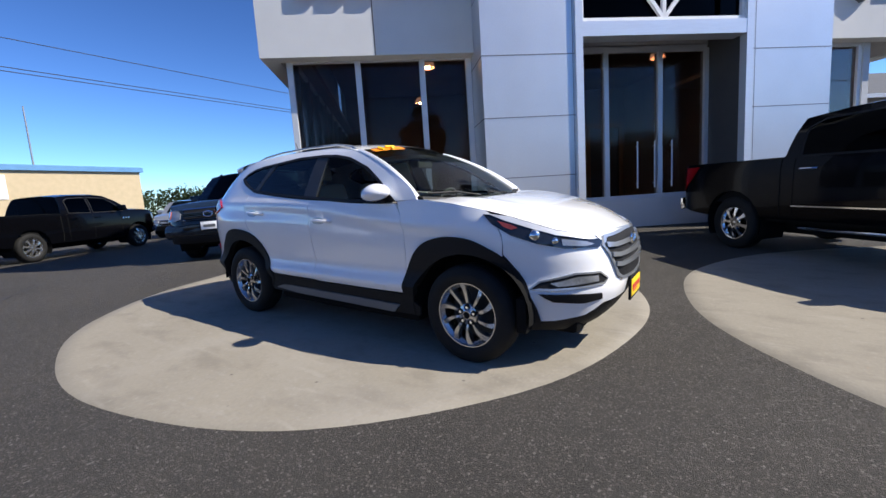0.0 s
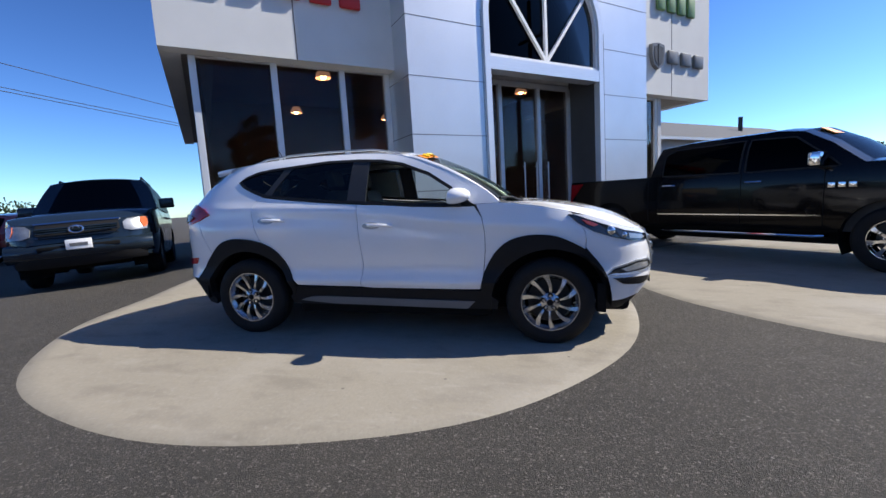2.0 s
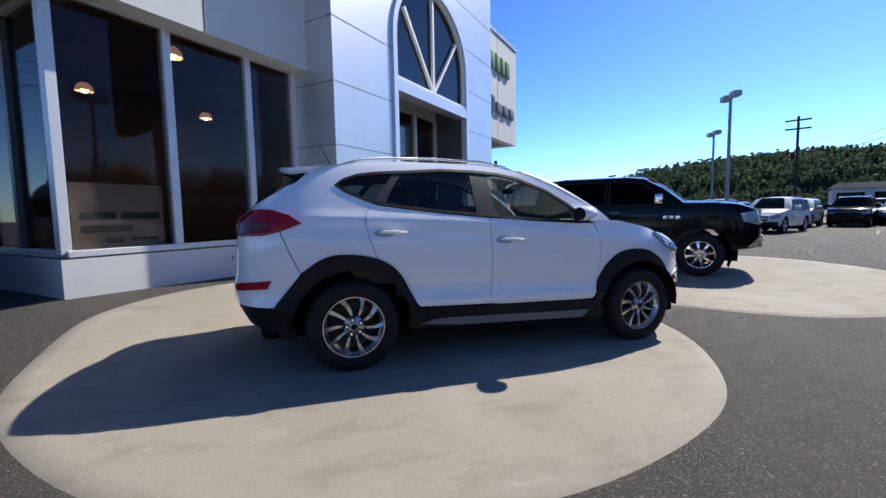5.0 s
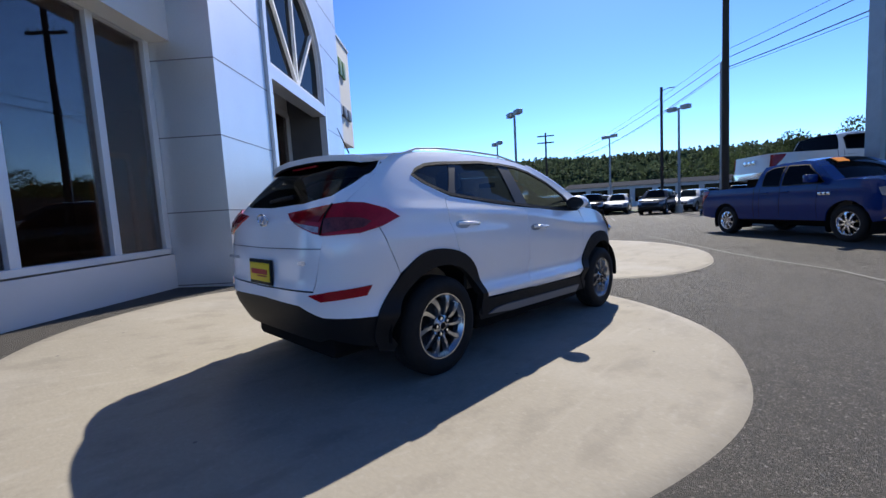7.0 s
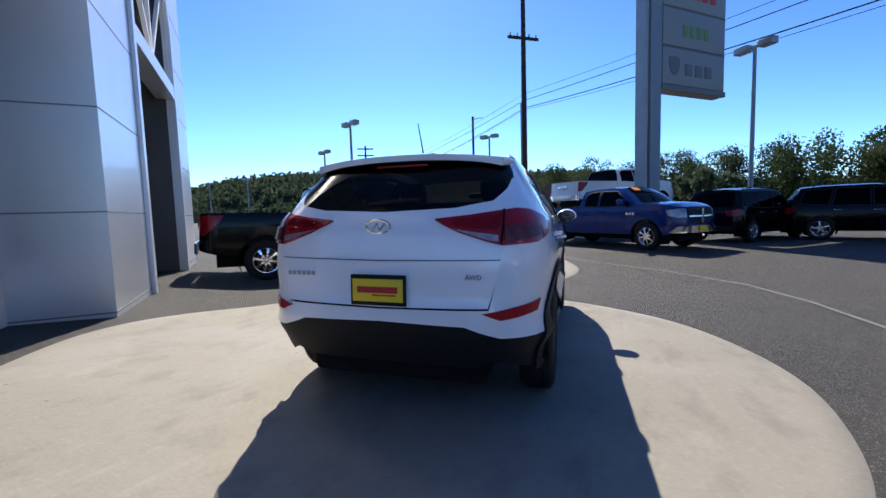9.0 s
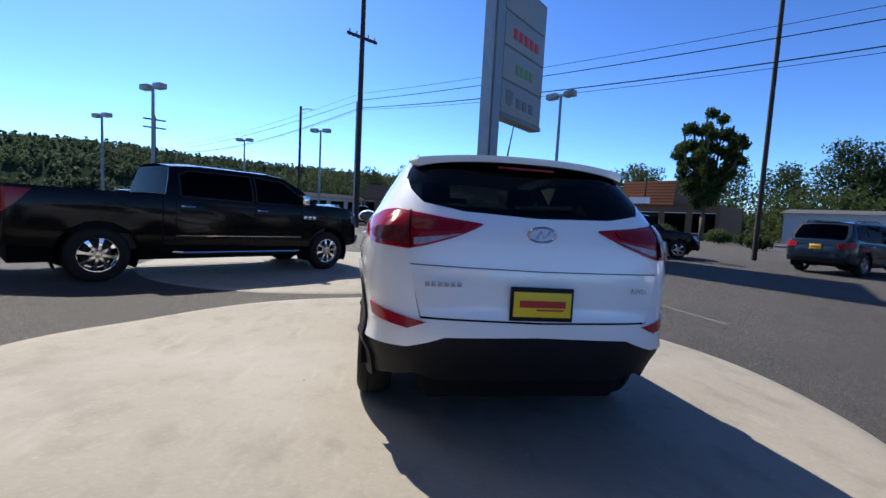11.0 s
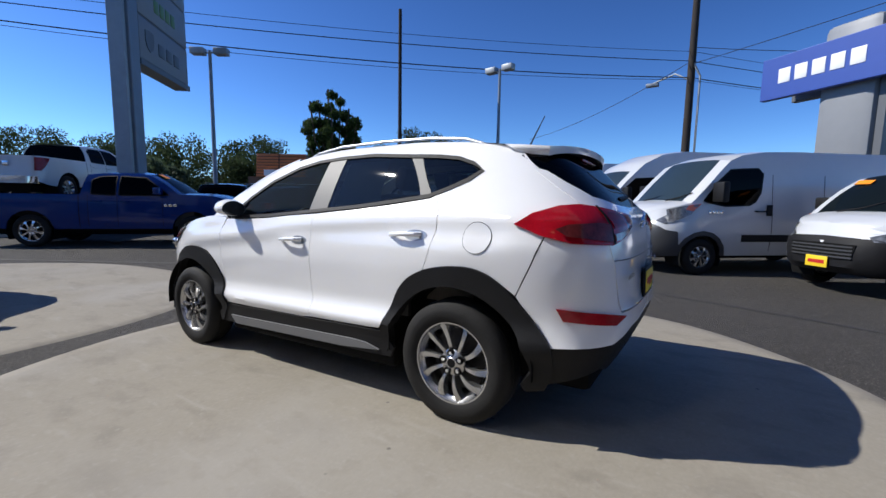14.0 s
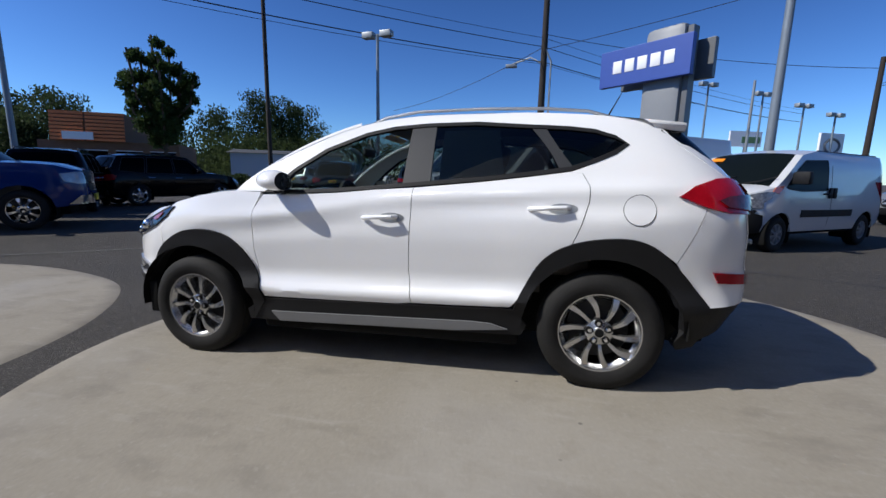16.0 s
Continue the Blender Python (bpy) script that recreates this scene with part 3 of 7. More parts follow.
window("window_2", (-3.55, -2.26, -1.0, -0.06), 0.8, 3.86, "tall dark showroom windows with pale aluminium mullions")
window("window_3", (1.96, 2.86, 4.08, 5.16), 0.82, 3.9, "tall dark entrance glazing with pale aluminium posts")
window("window_4", (7.16, 8.9), 0.8, 3.9, "narrow dark window beside the entrance portal")
window("window_5", (1.15, 2.3, 3.5, 4.7, 5.9, 7.1, 8.3, 9.5, 10.7), 0.8, 3.86, "tall dark side windows with pale aluminium mullions", "y")
d = thing("door_1", BM, "tall bronze door pull handles on the dark entrance doors", "door", kind="structure")
for x in (3.55, 3.95, 4.35):
    b = tube((x, 0.93, 1.0), (x, 0.93, 2.0), 0.018)
    add_tube(b, (x, 0.93, 1.1), (x, 1.0, 1.1), 0.01)
    add_tube(b, (x, 0.93, 1.9), (x, 1.0, 1.9), 0.01)
    part("door_handle", b, M_ALU, d)

# pendant lamps in the showroom
def pendant(u, y, z):
    t = thing("pendant_lamp", BM @ pose(u, y, z), "warm glowing pendant lamp hung in the showroom", "lamp", "pendant lamps")
    part("shade", lathe([(0.03, 0.2), (0.1, 0.18), (0.17, 0.1), (0.2, -0.02), (0.19, -0.02), (0.15, 0.08), (0.02, 0.17)], "Z", 20), M_LAMPSHADE, t, "ribbed glass shade")
    part("bulb", lathe([(0.0, 0.1), (0.05, 0.08), (0.08, 0.02), (0.06, -0.04), (0.0, -0.06)], "Z", 14), M_LAMPWARM, t, "warm glowing bulb")
    part("cord", tube((0, 0, 0.18), (0, 0, 5.3 - z), 0.008, n=6), M_DARKMETAL, t)


for u, y, z in ((-0.6, 3.8, 4.5), (-0.5, 8.0, 4.5), (3.1, 8.7, 4.55), (5.75, 3.55, 4.5)):
    pendant(u, y, z)

# banner low behind the glass
bn = thing("window_banner", BM, "pale advertising banner standing behind the showroom glass", "banner")
part("sheet", box(-3.44, -2.4, 1.05, 1.07, 0.84, 1.66), M_POSTER, bn)
for k, (a, b, z, h) in enumerate(((-3.36, -2.98, 1.2, 0.09), (-2.92, -2.46, 1.2, 0.09), (-3.36, -2.8, 1.04, 0.09), (-3.1, -2.9, 0.9, 0.07), (-2.82, -2.5, 0.92, 0.04))):
    part("print_bar", box(a, b, 1.042, 1.052, z, z + h), M_GREYLETTER, bn, "dark unreadable line of print")


def facing(u, out, z):
    """A pose on the front: x along the wall, y up, z out of the wall."""
    return pose(u, -out, z, 90, 0, 0)


sg = thing("wall_sign", BM, "red raised metal letters on the off-white fascia", "sign", "brand letters on the fascia")
bars_part(5, facing(-1.95, -0.62 + 0.05, 4.82), M_RED, sg, 0.62, 2.75, depth=0.05)
sg = thing("wall_sign", BM, "green raised metal letters on the off-white fascia", "sign", "brand letters on the fascia")
bars_part(4, facing(9.35, -0.62 + 0.05, 6.3), M_GREEN, sg, 0.62, 2.0, depth=0.05)
sg = thing("wall_sign", BM, "dark grey raised letters beside a shield badge on the fascia", "sign", "brand letters on the fascia")
bars_part(3, facing(9.85, -0.62 + 0.05, 4.83), M_GREYLETTER, sg, 0.4, 2.0, depth=0.05)
shield = [(0, -0.36), (0.2, -0.24), (0.3, 0.05), (0.28, 0.33), (0, 0.38), (-0.28, 0.33), (-0.3, 0.05), (-0.2, -0.24)]
part("badge", prism([(8.4 + x, 4.97 + z) for x, z in shield], 0.5, 0.62), M_GREYLETTER, sg, "dark shield badge with pale horns", smooth=False)
part("badge_detail", add_box(prism([(8.4 + 0.75 * x, 4.97 + 0.78 * z) for x, z in shield], 0.49, 0.505), 8.36, 8.44, 0.48, 0.5, 4.75, 5.3), M_DARKMETAL, sg, smooth=False)

# single-storey block past the showroom, and a vent on its roof
an = thing("annex_building", BM, "low pale building with a grey shingled roof behind the dealership", "building")
part("wall", box(16, 50, 9.2, 20, -0.3, 4.2), M_PALEWALL, an, smooth=False)
bm = bmesh.new()
lo = [bm.verts.new(p) for p in ((15.4, 8.6, 4.2), (50.6, 8.6, 4.2), (50.6, 20.6, 4.2), (15.4, 20.6, 4.2))]
hi = [bm.verts.new(p) for p in ((19, 14.0, 6.4), (47, 14.0, 6.4))]
for q in ((lo[0], lo[1], hi[1], hi[0]), (lo[2], lo[3], hi[0], hi[1]), (lo[1], lo[2], hi[1]), (lo[3], lo[0], hi[0]), (lo[3], lo[2], lo[1], lo[0])):
    bm.faces.new(q)
bmesh.ops.recalc_face_normals(bm, faces=bm.faces)
part("roof", bm, M_ROOFGREY, an, smooth=False)
part("gutter", box(15.4, 50.6, 8.5, 8.6, 4.08, 4.24), M_ALU, an, "pale metal gutter", smooth=False)
part("vent", tube((37.1, 12, 5.2), (37.1, 12, 6.75), 0.17), M_DARKMETAL, an, "dark roof vent pipe")
for k in range(5):
    part("garage_door", box(18 + 5 * k, 21.6 + 5 * k, 9.14, 9.22, 0.1, 3.2), M_PANEL, an, "pale roller door", smooth=False)

# timber door frames inside the entrance hall
for x in (3.0, 4.5):
    fr = thing("inner_door", BM @ pose(x, 4.2, 0.25), "brown timber door frame inside the entrance hall", "door", "inner timber doors")
    for a in (-0.5, 0.5):
        part("jamb", box(a - 0.06, a + 0.06, -0.06, 0.06, 0, 2.5, 0.01), M_TIMBER, fr, smooth=False)
    part("head", box(-0.56, 0.56, -0.06, 0.06, 2.5, 2.64, 0.01), M_TIMBER, fr, smooth=False)
    part("door_leaf", box(-0.44, 0.44, -0.02, 0.02, 0.01, 2.5), M_REVEAL, fr, "dark door leaf", smooth=False)


# ---- vehicle bodies ----
class Skin:
    """The outer skin of a vehicle's flank, nose and tail: a half-width for each height, rounded off to the ends."""

    def __init__(s, half, nose, tail, x0f, x0r, nf=3.0, nr=5.0):
        s.half, s.nose, s.tail, s.xf, s.xr, s.nf, s.nr = half, nose, tail, x0f, x0r, nf, nr
        s.lf, s.lr = 1.8, 1.8
        s.detail = None

    def end(s, q, z):
        front = q > s.xf
        a = (s.nose(z) - s.xf) if front else (s.tail(z) + s.xr)
        psi = min(math.pi / 2, ((q - s.xf) / s.lf if front else (s.xr - q) / s.lr) * math.pi / 2)
        n = s.nf if front else s.nr
        c, d = math.cos(psi), math.sin(psi)
        c = max(c, 0.0)
        r = (c ** n + d ** n) ** (-1 / n)
        return (s.xf + a * r * d if front else s.xr - a * r * d), s.half(z) * r * c

    def at(s, q, z):
        if s.xr <= q <= s.xf:
            x, y = q, s.half(z)
        else:
            x, y = s.end(q, z)
        if s.detail:
            y += s.detail(x, z) * min(1, y / 0.5)
        return Vector((x, y, z))

    def normal(s, q, z):
        e = 0.004
        n = (s.at(q + e, z) - s.at(q - e, z)).cross(s.at(q, z + e) - s.at(q, z - e))
        return -n.normalized() if n.length > 1e-9 else Vector((0, 1, 0))

    def q(s, p):
        """(x, z), or ('f', y, z) and ('r', y, z) at the nose and the tail, to skin coordinates."""
        if p[0] == "f" or p[0] == "r":
            front, y, z = p[0] == "f", p[1], p[2]
            n = s.nf if front else s.nr
            Y = min(1, y / s.half(z))
            X = (1 - Y ** n) ** (1 / n)
        else:
            x, z = p
            if s.xr <= x <= s.xf:
                return x, z
            front = x > s.xf
            n = s.nf if front else s.nr
            a = (s.nose(z) - s.xf) if front else (s.tail(z) + s.xr)
            X = min(1, abs(x - (s.xf if front else s.xr)) / a)
            Y = (1 - X ** n) ** (1 / n)
        psi = math.atan2(X, Y) / (math.pi / 2)
        return (s.xf + s.lf * psi, z) if front else (s.xr - s.lr * psi, z)

    def half_at(s, x, z):
        return s.at(*s.q((x, z)))

    def panel(s, outline, off=0.0, rim=0.02, step=0.07, side=1, both=False):
        """A sheet of the skin within an outline, with its edges turned in."""
        pts = [s.q(p) for p in outline]
        dense = []
        for (a, b), (c, d) in zip(pts, pts[1:] + pts[:1]):
            n = max(1, int(max(abs(c - a), abs(d - b)) / step))
            dense += [(a + (c - a) * i / n, b + (d - b) * i / n) for i in range(n)]
        bm = bmesh.new()
        bm.faces.new([bm.verts.new((a, b, 0)) for a, b in dense])
        for k, ax in ((0, (1, 0, 0)), (1, (0, 1, 0))):
            lo, hi = min(p[k] for p in dense), max(p[k] for p in dense)
            c = math.ceil(lo / step) * step
            while c < hi:
                if c - lo > 0.008 and hi - c > 0.008:
                    co = (c, 0, 0) if k == 0 else (0, c, 0)
                    bmesh.ops.bisect_plane(bm, geom=bm.verts[:] + bm.edges[:] + bm.faces[:], dist=1e-5, plane_co=co, plane_no=ax)
                c += step
        edge = [e for e in bm.edges if e.is_boundary]
        src = {v: (v.co.x, v.co.y) for v in bm.verts}
        low = {}
        centre = min(src.values())[0] if pts and min(p[0] for p in pts) <= s.xr - s.lr + 1e-4 else None
        for v, (a, b) in src.items():
            n = s.normal(a, b)
            v.co = s.at(a, b) + n * off
            low[v] = v.co - n * rim
        out = {f: s.normal(*src[f.verts[0]]) for f in bm.faces}
        if rim:
            made = {}
            for e in edge:
                a, b = e.verts
                if both and abs(a.co.y) < 1e-3 and abs(b.co.y) < 1e-3:
                    continue
                for v in (a, b):
                    if v not in made:
                        made[v] = bm.verts.new(low[v])
                bm.faces.new((a, b, made[b], made[a]))
        bmesh.ops.recalc_face_normals(bm, faces=bm.faces)
        bm.normal_update()
        if sum(f.normal.dot(face_out) * f.calc_area() for f, face_out in ((f, out[f]) for f in out)) < 0:
            bmesh.ops.reverse_faces(bm, faces=bm.faces)
        if both:
            g = bmesh.ops.duplicate(bm, geom=bm.verts[:] + bm.edges[:] + bm.faces[:])
            vs = [v for v in g["geom"] if isinstance(v, bmesh.types.BMVert)]
            for v in vs:
                v.co.y = -v.co.y
            bmesh.ops.reverse_faces(bm, faces=[f for f in g["geom"] if isinstance(f, bmesh.types.BMFace)])
            bmesh.ops.remove_doubles(bm, verts=bm.verts[:], dist=2e-3)
        elif side < 0:
            for v in bm.verts:
                v.co.y = -v.co.y
            bmesh.ops.reverse_faces(bm, faces=bm.faces)
        return bm

    def ribbon(s, outline, w, off=0.0, side=1):
        """A thin raised trim round an outline."""
        pts = [s.q(p) for p in outline]
        dense = []
        for (a, b), (c, d) in zip(pts, pts[1:] + pts[:1]):
            n = max(1, int(max(abs(c - a), abs(d - b)) / 0.05))
            dense += [(a + (c - a) * i / n, b + (d - b) * i / n) for i in range(n)]
        area = sum(a[0] * b[1] - b[0] * a[1] for a, b in zip(dense, dense[1:] + dense[:1]))
        sg = 1 if area > 0 else -1
        bm = bmesh.new()
        rows = []
        k = len(dense)
        for i, (a, b) in enumerate(dense):
            p, n = dense[i - 1], dense[(i + 1) % k]
            d = Vector((n[0] - p[0], n[1] - p[1], 0)).normalized()
            ia, ib = a - sg * d.y * w, b + sg * d.x * w
            no = s.normal(a, b)
            rows.append([bm.verts.new(v) for v in (s.at(a, b) - no * 0.01, s.at(a, b) + no * off, s.at(ia, ib) + no * off, s.at(ia, ib) - no * 0.012)])
        for i in range(k):
            a, b = rows[i], rows[(i + 1) % k]
            for j in range(3):
                bm.faces.new((a[j], b[j], b[j + 1], a[j + 1]))
        bmesh.ops.recalc_face_normals(bm, faces=bm.faces)
        if side < 0:
            for v in bm.verts:
                v.co.y = -v.co.y
            bmesh.ops.reverse_faces(bm, faces=bm.faces)
        return bm


def lathe_at(x, y, z):
    """A shallow dark cup round a wheel nut."""
    bm = lathe([(0.0, 0.004), (0.015, 0.004), (0.02, -0.004), (0.022, 0.01)], "Y", 14)
    bmesh.ops.translate(bm, vec=(x, y, z), verts=bm.verts[:])
    return bm


def wheel(parent, x, y, z, r, w, rim_r, spokes, style, side, turn=0.0, metal=None):
    """One wheel: tyre, rim with its spokes, hub, nuts and brake disc; its outer face looks along side."""
    metal = metal or M_RIM
    e = new("wheel")
    e.parent = parent
    e.matrix_local = pose(x, y, z, 0, turn, 0 if side < 0 else 180)
    h = w / 2
    prof = [(rim_r - 0.012, h * 0.9), (rim_r - 0.012, -h * 0.82), (rim_r + 0.012, -h * 0.98), (rim_r + 0.05, -h * 1.03), (r - 0.05, -h * 1.0), (r - 0.022, -h * 0.88), (r - 0.006, -h * 0.72),
            (r, -h * 0.42), (r - 0.008, -h * 0.40), (r - 0.008, -h * 0.36), (r, -h * 0.34), (r, 0), (r, h * 0.5), (r - 0.03, h * 0.95), (rim_r + 0.02, h)]
    part("tyre", lathe(prof, "Y", 56), M_RUBBER, e)
    rim = lathe([(rim_r - 0.03, h * 0.8), (rim_r - 0.035, -h * 0.55), (rim_r - 0.018, -h * 0.72), (rim_r - 0.012, -h * 0.86), (rim_r + 0.004, -h * 0.88), (rim_r + 0.006, -h * 0.8)], "Y", 56)
    ro = part("rim", rim, metal, e)
    inner = 0.06 if style != "truck" else 0.085
    for k in range(spokes):
        bm = bmesh.new()
        a0 = 2 * math.pi * k / spokes
        sweep = (0.34 if k % 2 else 0.2) if style == "swirl" else 0.0

        def fn(u, v, a0=a0, sweep=sweep, k=k):
            t = 0.0 + u
            rr = inner * 0.55 + (rim_r - 0.014 - inner * 0.55) * t
            wd = (0.036 - 0.006 * math.sin(t * math.pi) + (0.058 if k % 2 else 0.04) * t ** 1.6) if style == "swirl" else (0.07 - 0.018 * math.sin(t * math.pi) + 0.03 * t ** 3)
            wd *= rim_r / 0.23 * 5 / max(spokes, 5) * (1.32 if spokes > 6 else 0.95)
            prof_y = {0: 0.05, 1: 0.0, 2: 0.0, 3: 0.05}[round(v * 3)]
            sgn = {0: -0.5, 1: -0.36, 2: 0.34, 3: 0.5}[round(v * 3)]
            if style == "swirl":
                prof_y = {0: 0.05, 1: 0.004, 2: -0.006 + 0.022 * t, 3: 0.05}[round(v * 3)]
            a = a0 + sweep * (t - 0.35) * (t > 0) * t
            face = -h * 0.80 + 0.03 * (1 - t) ** 2 * (1 if style == "swirl" else -0.5) - 0.012 * math.sin(t * math.pi)
            cx, cz = math.cos(a), math.sin(a)
            return (cx * rr - cz * sgn * wd, face + prof_y, cz * rr + cx * sgn * wd)
        add_grid(bm, fn, 8, 3)
        bmesh.ops.recalc_face_normals(bm, faces=bm.faces)
        if sum(f.normal.y for f in bm.faces) > 0:
            bmesh.ops.reverse_faces(bm, faces=bm.faces)
        part("spoke", bm, metal, ro)
    hub = lathe([(0.0, -h * 0.83), (inner * 0.5, -h * 0.83), (inner * 0.55, -h * 0.80), (inner * 0.9, -h * 0.76), (inner * 1.25, -h * 0.66), (inner * 1.3, -h * 0.2)], "Y", 24)
    part("hub", hub, metal, ro)
    part("hub_cap", lathe([(0.0, -h * 0.86), (inner * 0.38, -h * 0.855), (inner * 0.46, -h * 0.81)], "Y", 20), M_DARK if style == "swirl" else metal, ro, "black hub cap" if style == "swirl" else "")
    nuts = 5 if style != "truck" else 8
    for k in range(nuts):
        a = 2 * math.pi * (k + 0.5) / nuts
        c, d = math.cos(a) * inner * 0.93, math.sin(a) * inner * 0.93
        part("wheel_nut", tube((c, -h * 0.66, d), (c, -h * 0.83, d), 0.0105, n=6), M_CHROME if style == "swirl" else M_DARKMETAL, ro)
        if style == "swirl":
            part("nut_recess", lathe_at(c, -h * 0.8, d), M_DARK, ro, "dark recess round the wheel nut")
    part("brake_disc", lathe([(0.03, h * 0.1), (rim_r * 0.74, h * 0.1), (rim_r * 0.74, h * 0.25), (0.03, h * 0.25)], "Y", 32), M_DARKMETAL, e)
    return e


def ellipse(bm, c, ax, ay, rx, ry, r=0.006, n=28):
    pts = [Vector(c) + Vector(ax) * rx * math.cos(2 * math.pi * k / n) + Vector(ay) * ry * math.sin(2 * math.pi * k / n) for k in range(n + 1)]
    return add_path(bm, pts, r, 6)


def white_suv():
    car = thing("suv", TILT, "glossy white compact SUV with black wheel arches on the concrete pad", "car")
    zs = curve((0.15, 0.84), (0.3, 0.872), (0.42, 0.885), (0.485, 0.912), (0.51, 0.921), (0.56, 0.9), (0.62, 0.886), (0.72, 0.898), (0.88, 0.915), (0.98, 0.915), (1.06, 0.9), (1.13, 0.885), (1.2, 0.852), (1.3, 0.8), (1.45, 0.715), (1.55, 0.65), (1.62, 0.585), (1.7, 0.5))
    nose = curve((0.2, 2.02), (0.28, 2.12), (0.42, 2.2), (0.55, 2.225), (0.7, 2.215), (0.85, 2.165), (0.95, 2.06), (1.05, 1.9), (1.2, 1.7))
    tail = curve((0.2, 1.98), (0.35, 2.09), (0.5, 2.165), (0.6, 2.19), (0.67, 2.185), (0.72, 2.17), (0.92, 2.165), (0.95, 2.16), (1.1, 2.14), (1.2, 2.07), (1.3, 1.985), (1.45, 1.845), (1.6, 1.7))
    sk = Skin(zs, nose, tail, 0.9, -1.0, 3.0, 5.0)
    shoulder = curve((-1.7, 1.15), (-1.12, 1.14), (-0.15, 1.09), (0.86, 0.975), (1.4, 0.93))

    def detail(x, z):
        """The shoulder line, the scooped door below it and the haunch over the rear wheel."""
        d = z - shoulder(x)
        fade = max(0.0, min(1.0, (x + 1.75) / 0.2)) * max(0.0, min(1.0, (1.5 - x) / 0.3))
        crease = 0.011 * math.exp(-(d / 0.04) ** 2) - 0.007 * math.exp(-((d + 0.1) / 0.055) ** 2)
        ledge = z - 0.53 + 0.02 * x
        door = max(0.0, min(1.0, (x + 0.9) / 0.15)) * max(0.0, min(1.0, (0.8 - x) / 0.15))
        crease += door * (0.011 / (1 + math.exp(max(-40, min(40, ledge / 0.009)))) - 0.003)
        haunch = 0.018 * math.exp(-((x + 1.45) / 0.3) ** 2 - ((z - 0.97) / 0.11) ** 2)
        return fade * crease + haunch
    sk.detail = detail
    roofline = curve((-1.56, 1.535), (-1.43, 1.555), (-1.12, 1.59), (-0.8, 1.61), (-0.3, 1.615), (-0.05, 1.597), (0.17, 1.555), (0.41, 1.47), (0.64, 1.36), (0.87, 1.225), (0.95, 1.15))
    archF = [(0.79, 0.42), (0.80, 0.5), (0.825, 0.6), (0.87, 0.69), (0.93, 0.775), (1.02, 0.845), (1.13, 0.88), (1.25, 0.89), (1.38, 0.875), (1.5, 0.825), (1.6, 0.765), (1.68, 0.69), (1.74, 0.6), (1.78, 0.5), (1.805, 0.4), (1.815, 0.33), (1.815, 0.28), (1.72, 0.275)]
    archR = [(-0.85, 0.46), (-0.88, 0.53), (-0.92, 0.61), (-0.98, 0.72), (-1.06, 0.8), (-1.16, 0.85), (-1.28, 0.88), (-1.42, 0.89), (-1.52, 0.875), (-1.61, 0.83), (-1.69, 0.755), (-1.76, 0.68), (-1.82, 0.6), (-1.88, 0.52)]

    def rounded(pts):
        """A smooth line through the points."""
        p = [pts[0], *pts, pts[-1]]
        out = []
        for a, b, c, d in zip(p, p[1:], p[2:], p[3:]):
            for t in (0, 0.33, 0.67):
                out.append(tuple(0.5 * (2 * b[k] + (c[k] - a[k]) * t + (2 * a[k] - 5 * b[k] + 4 * c[k] - d[k]) * t * t + (3 * b[k] - a[k] - 3 * c[k] + d[k]) * t ** 3) for k in (0, 1)))
        return out + [pts[-1]]

    def inner_arc(cx, lo, hi, r=0.43, wide=0.034):
        return [(cx + (r + wide * math.cos(radians(a)) ** 2) * math.cos(radians(a)), 0.345 + r * math.sin(radians(a))) for a in np.linspace(lo, hi, 26)]
    hoodline = [(0.77, 1.135), (0.95, 1.145), (1.04, 1.14), (1.25, 1.112), (1.47, 1.065), (1.62, 1.025), (1.79, 0.968), (1.9, 0.925)]
    gapF = [(0.765, 1.125), (0.81, 1.03), (0.83, 0.92), (0.832, 0.77), (0.81, 0.56), (0.785, 0.45)]
    gapM = [(-0.252, 1.16), (-0.237, 0.94), (-0.217, 0.66), (-0.238, 0.465)]
    gapR = [(-1.165, 0.855), (-1.205, 0.95), (-1.245, 1.08), (-1.245, 1.17), (-1.21, 1.235), (-1.15, 1.245)]
    sh = lambda pts, d: [(x + d, z) for x, z in pts]
    front_glass = [(0.655, 1.15), (0.55, 1.26), (0.36, 1.385), (0.11, 1.485), (-0.05, 1.515), (-0.2, 1.53), (-0.185, 1.18), (0.23, 1.152)]
    rear_glass = [(-0.345, 1.195), (-0.345, 1.535), (-0.62, 1.535), (-0.93, 1.505), (-1.0, 1.43), (-1.06, 1.34), (-1.1, 1.26), (-0.8, 1.225)]
    quarter_glass = [(-1.005, 1.495), (-1.15, 1.485), (-1.27, 1.465), (-1.37, 1.43), (-1.43, 1.39), (-1.37, 1.35), (-1.28, 1.31), (-1.165, 1.27), (-1.11, 1.35), (-1.06, 1.42)]
    dlo = [(0.74, 1.135), (0.66, 1.2), (0.55, 1.29), (0.36, 1.41), (0.11, 1.505), (-0.08, 1.542), (-0.3, 1.555), (-0.6, 1.555), (-0.94, 1.523), (-1.15, 1.505), (-1.28, 1.485), (-1.39, 1.445), (-1.46, 1.39), (-1.39, 1.338), (-1.28, 1.292), (-1.15, 1.25), (-0.9, 1.222), (-0.65, 1.197), (-0.2, 1.165), (0.23, 1.137), (0.5, 1.128)]
    lamp_r = [(-1.69, 1.11), (-1.77, 1.16), (-1.88, 1.195), ("r", 0.72, 1.2), ("r", 0.64, 1.185), ("r", 0.5, 1.163), ("r", 0.31, 1.143), ("r", 0.36, 1.115), ("r", 0.45, 1.075), ("r", 0.6, 1.025), ("r", 0.67, 1.008), (-1.95, 1.02), (-1.82, 1.055)]
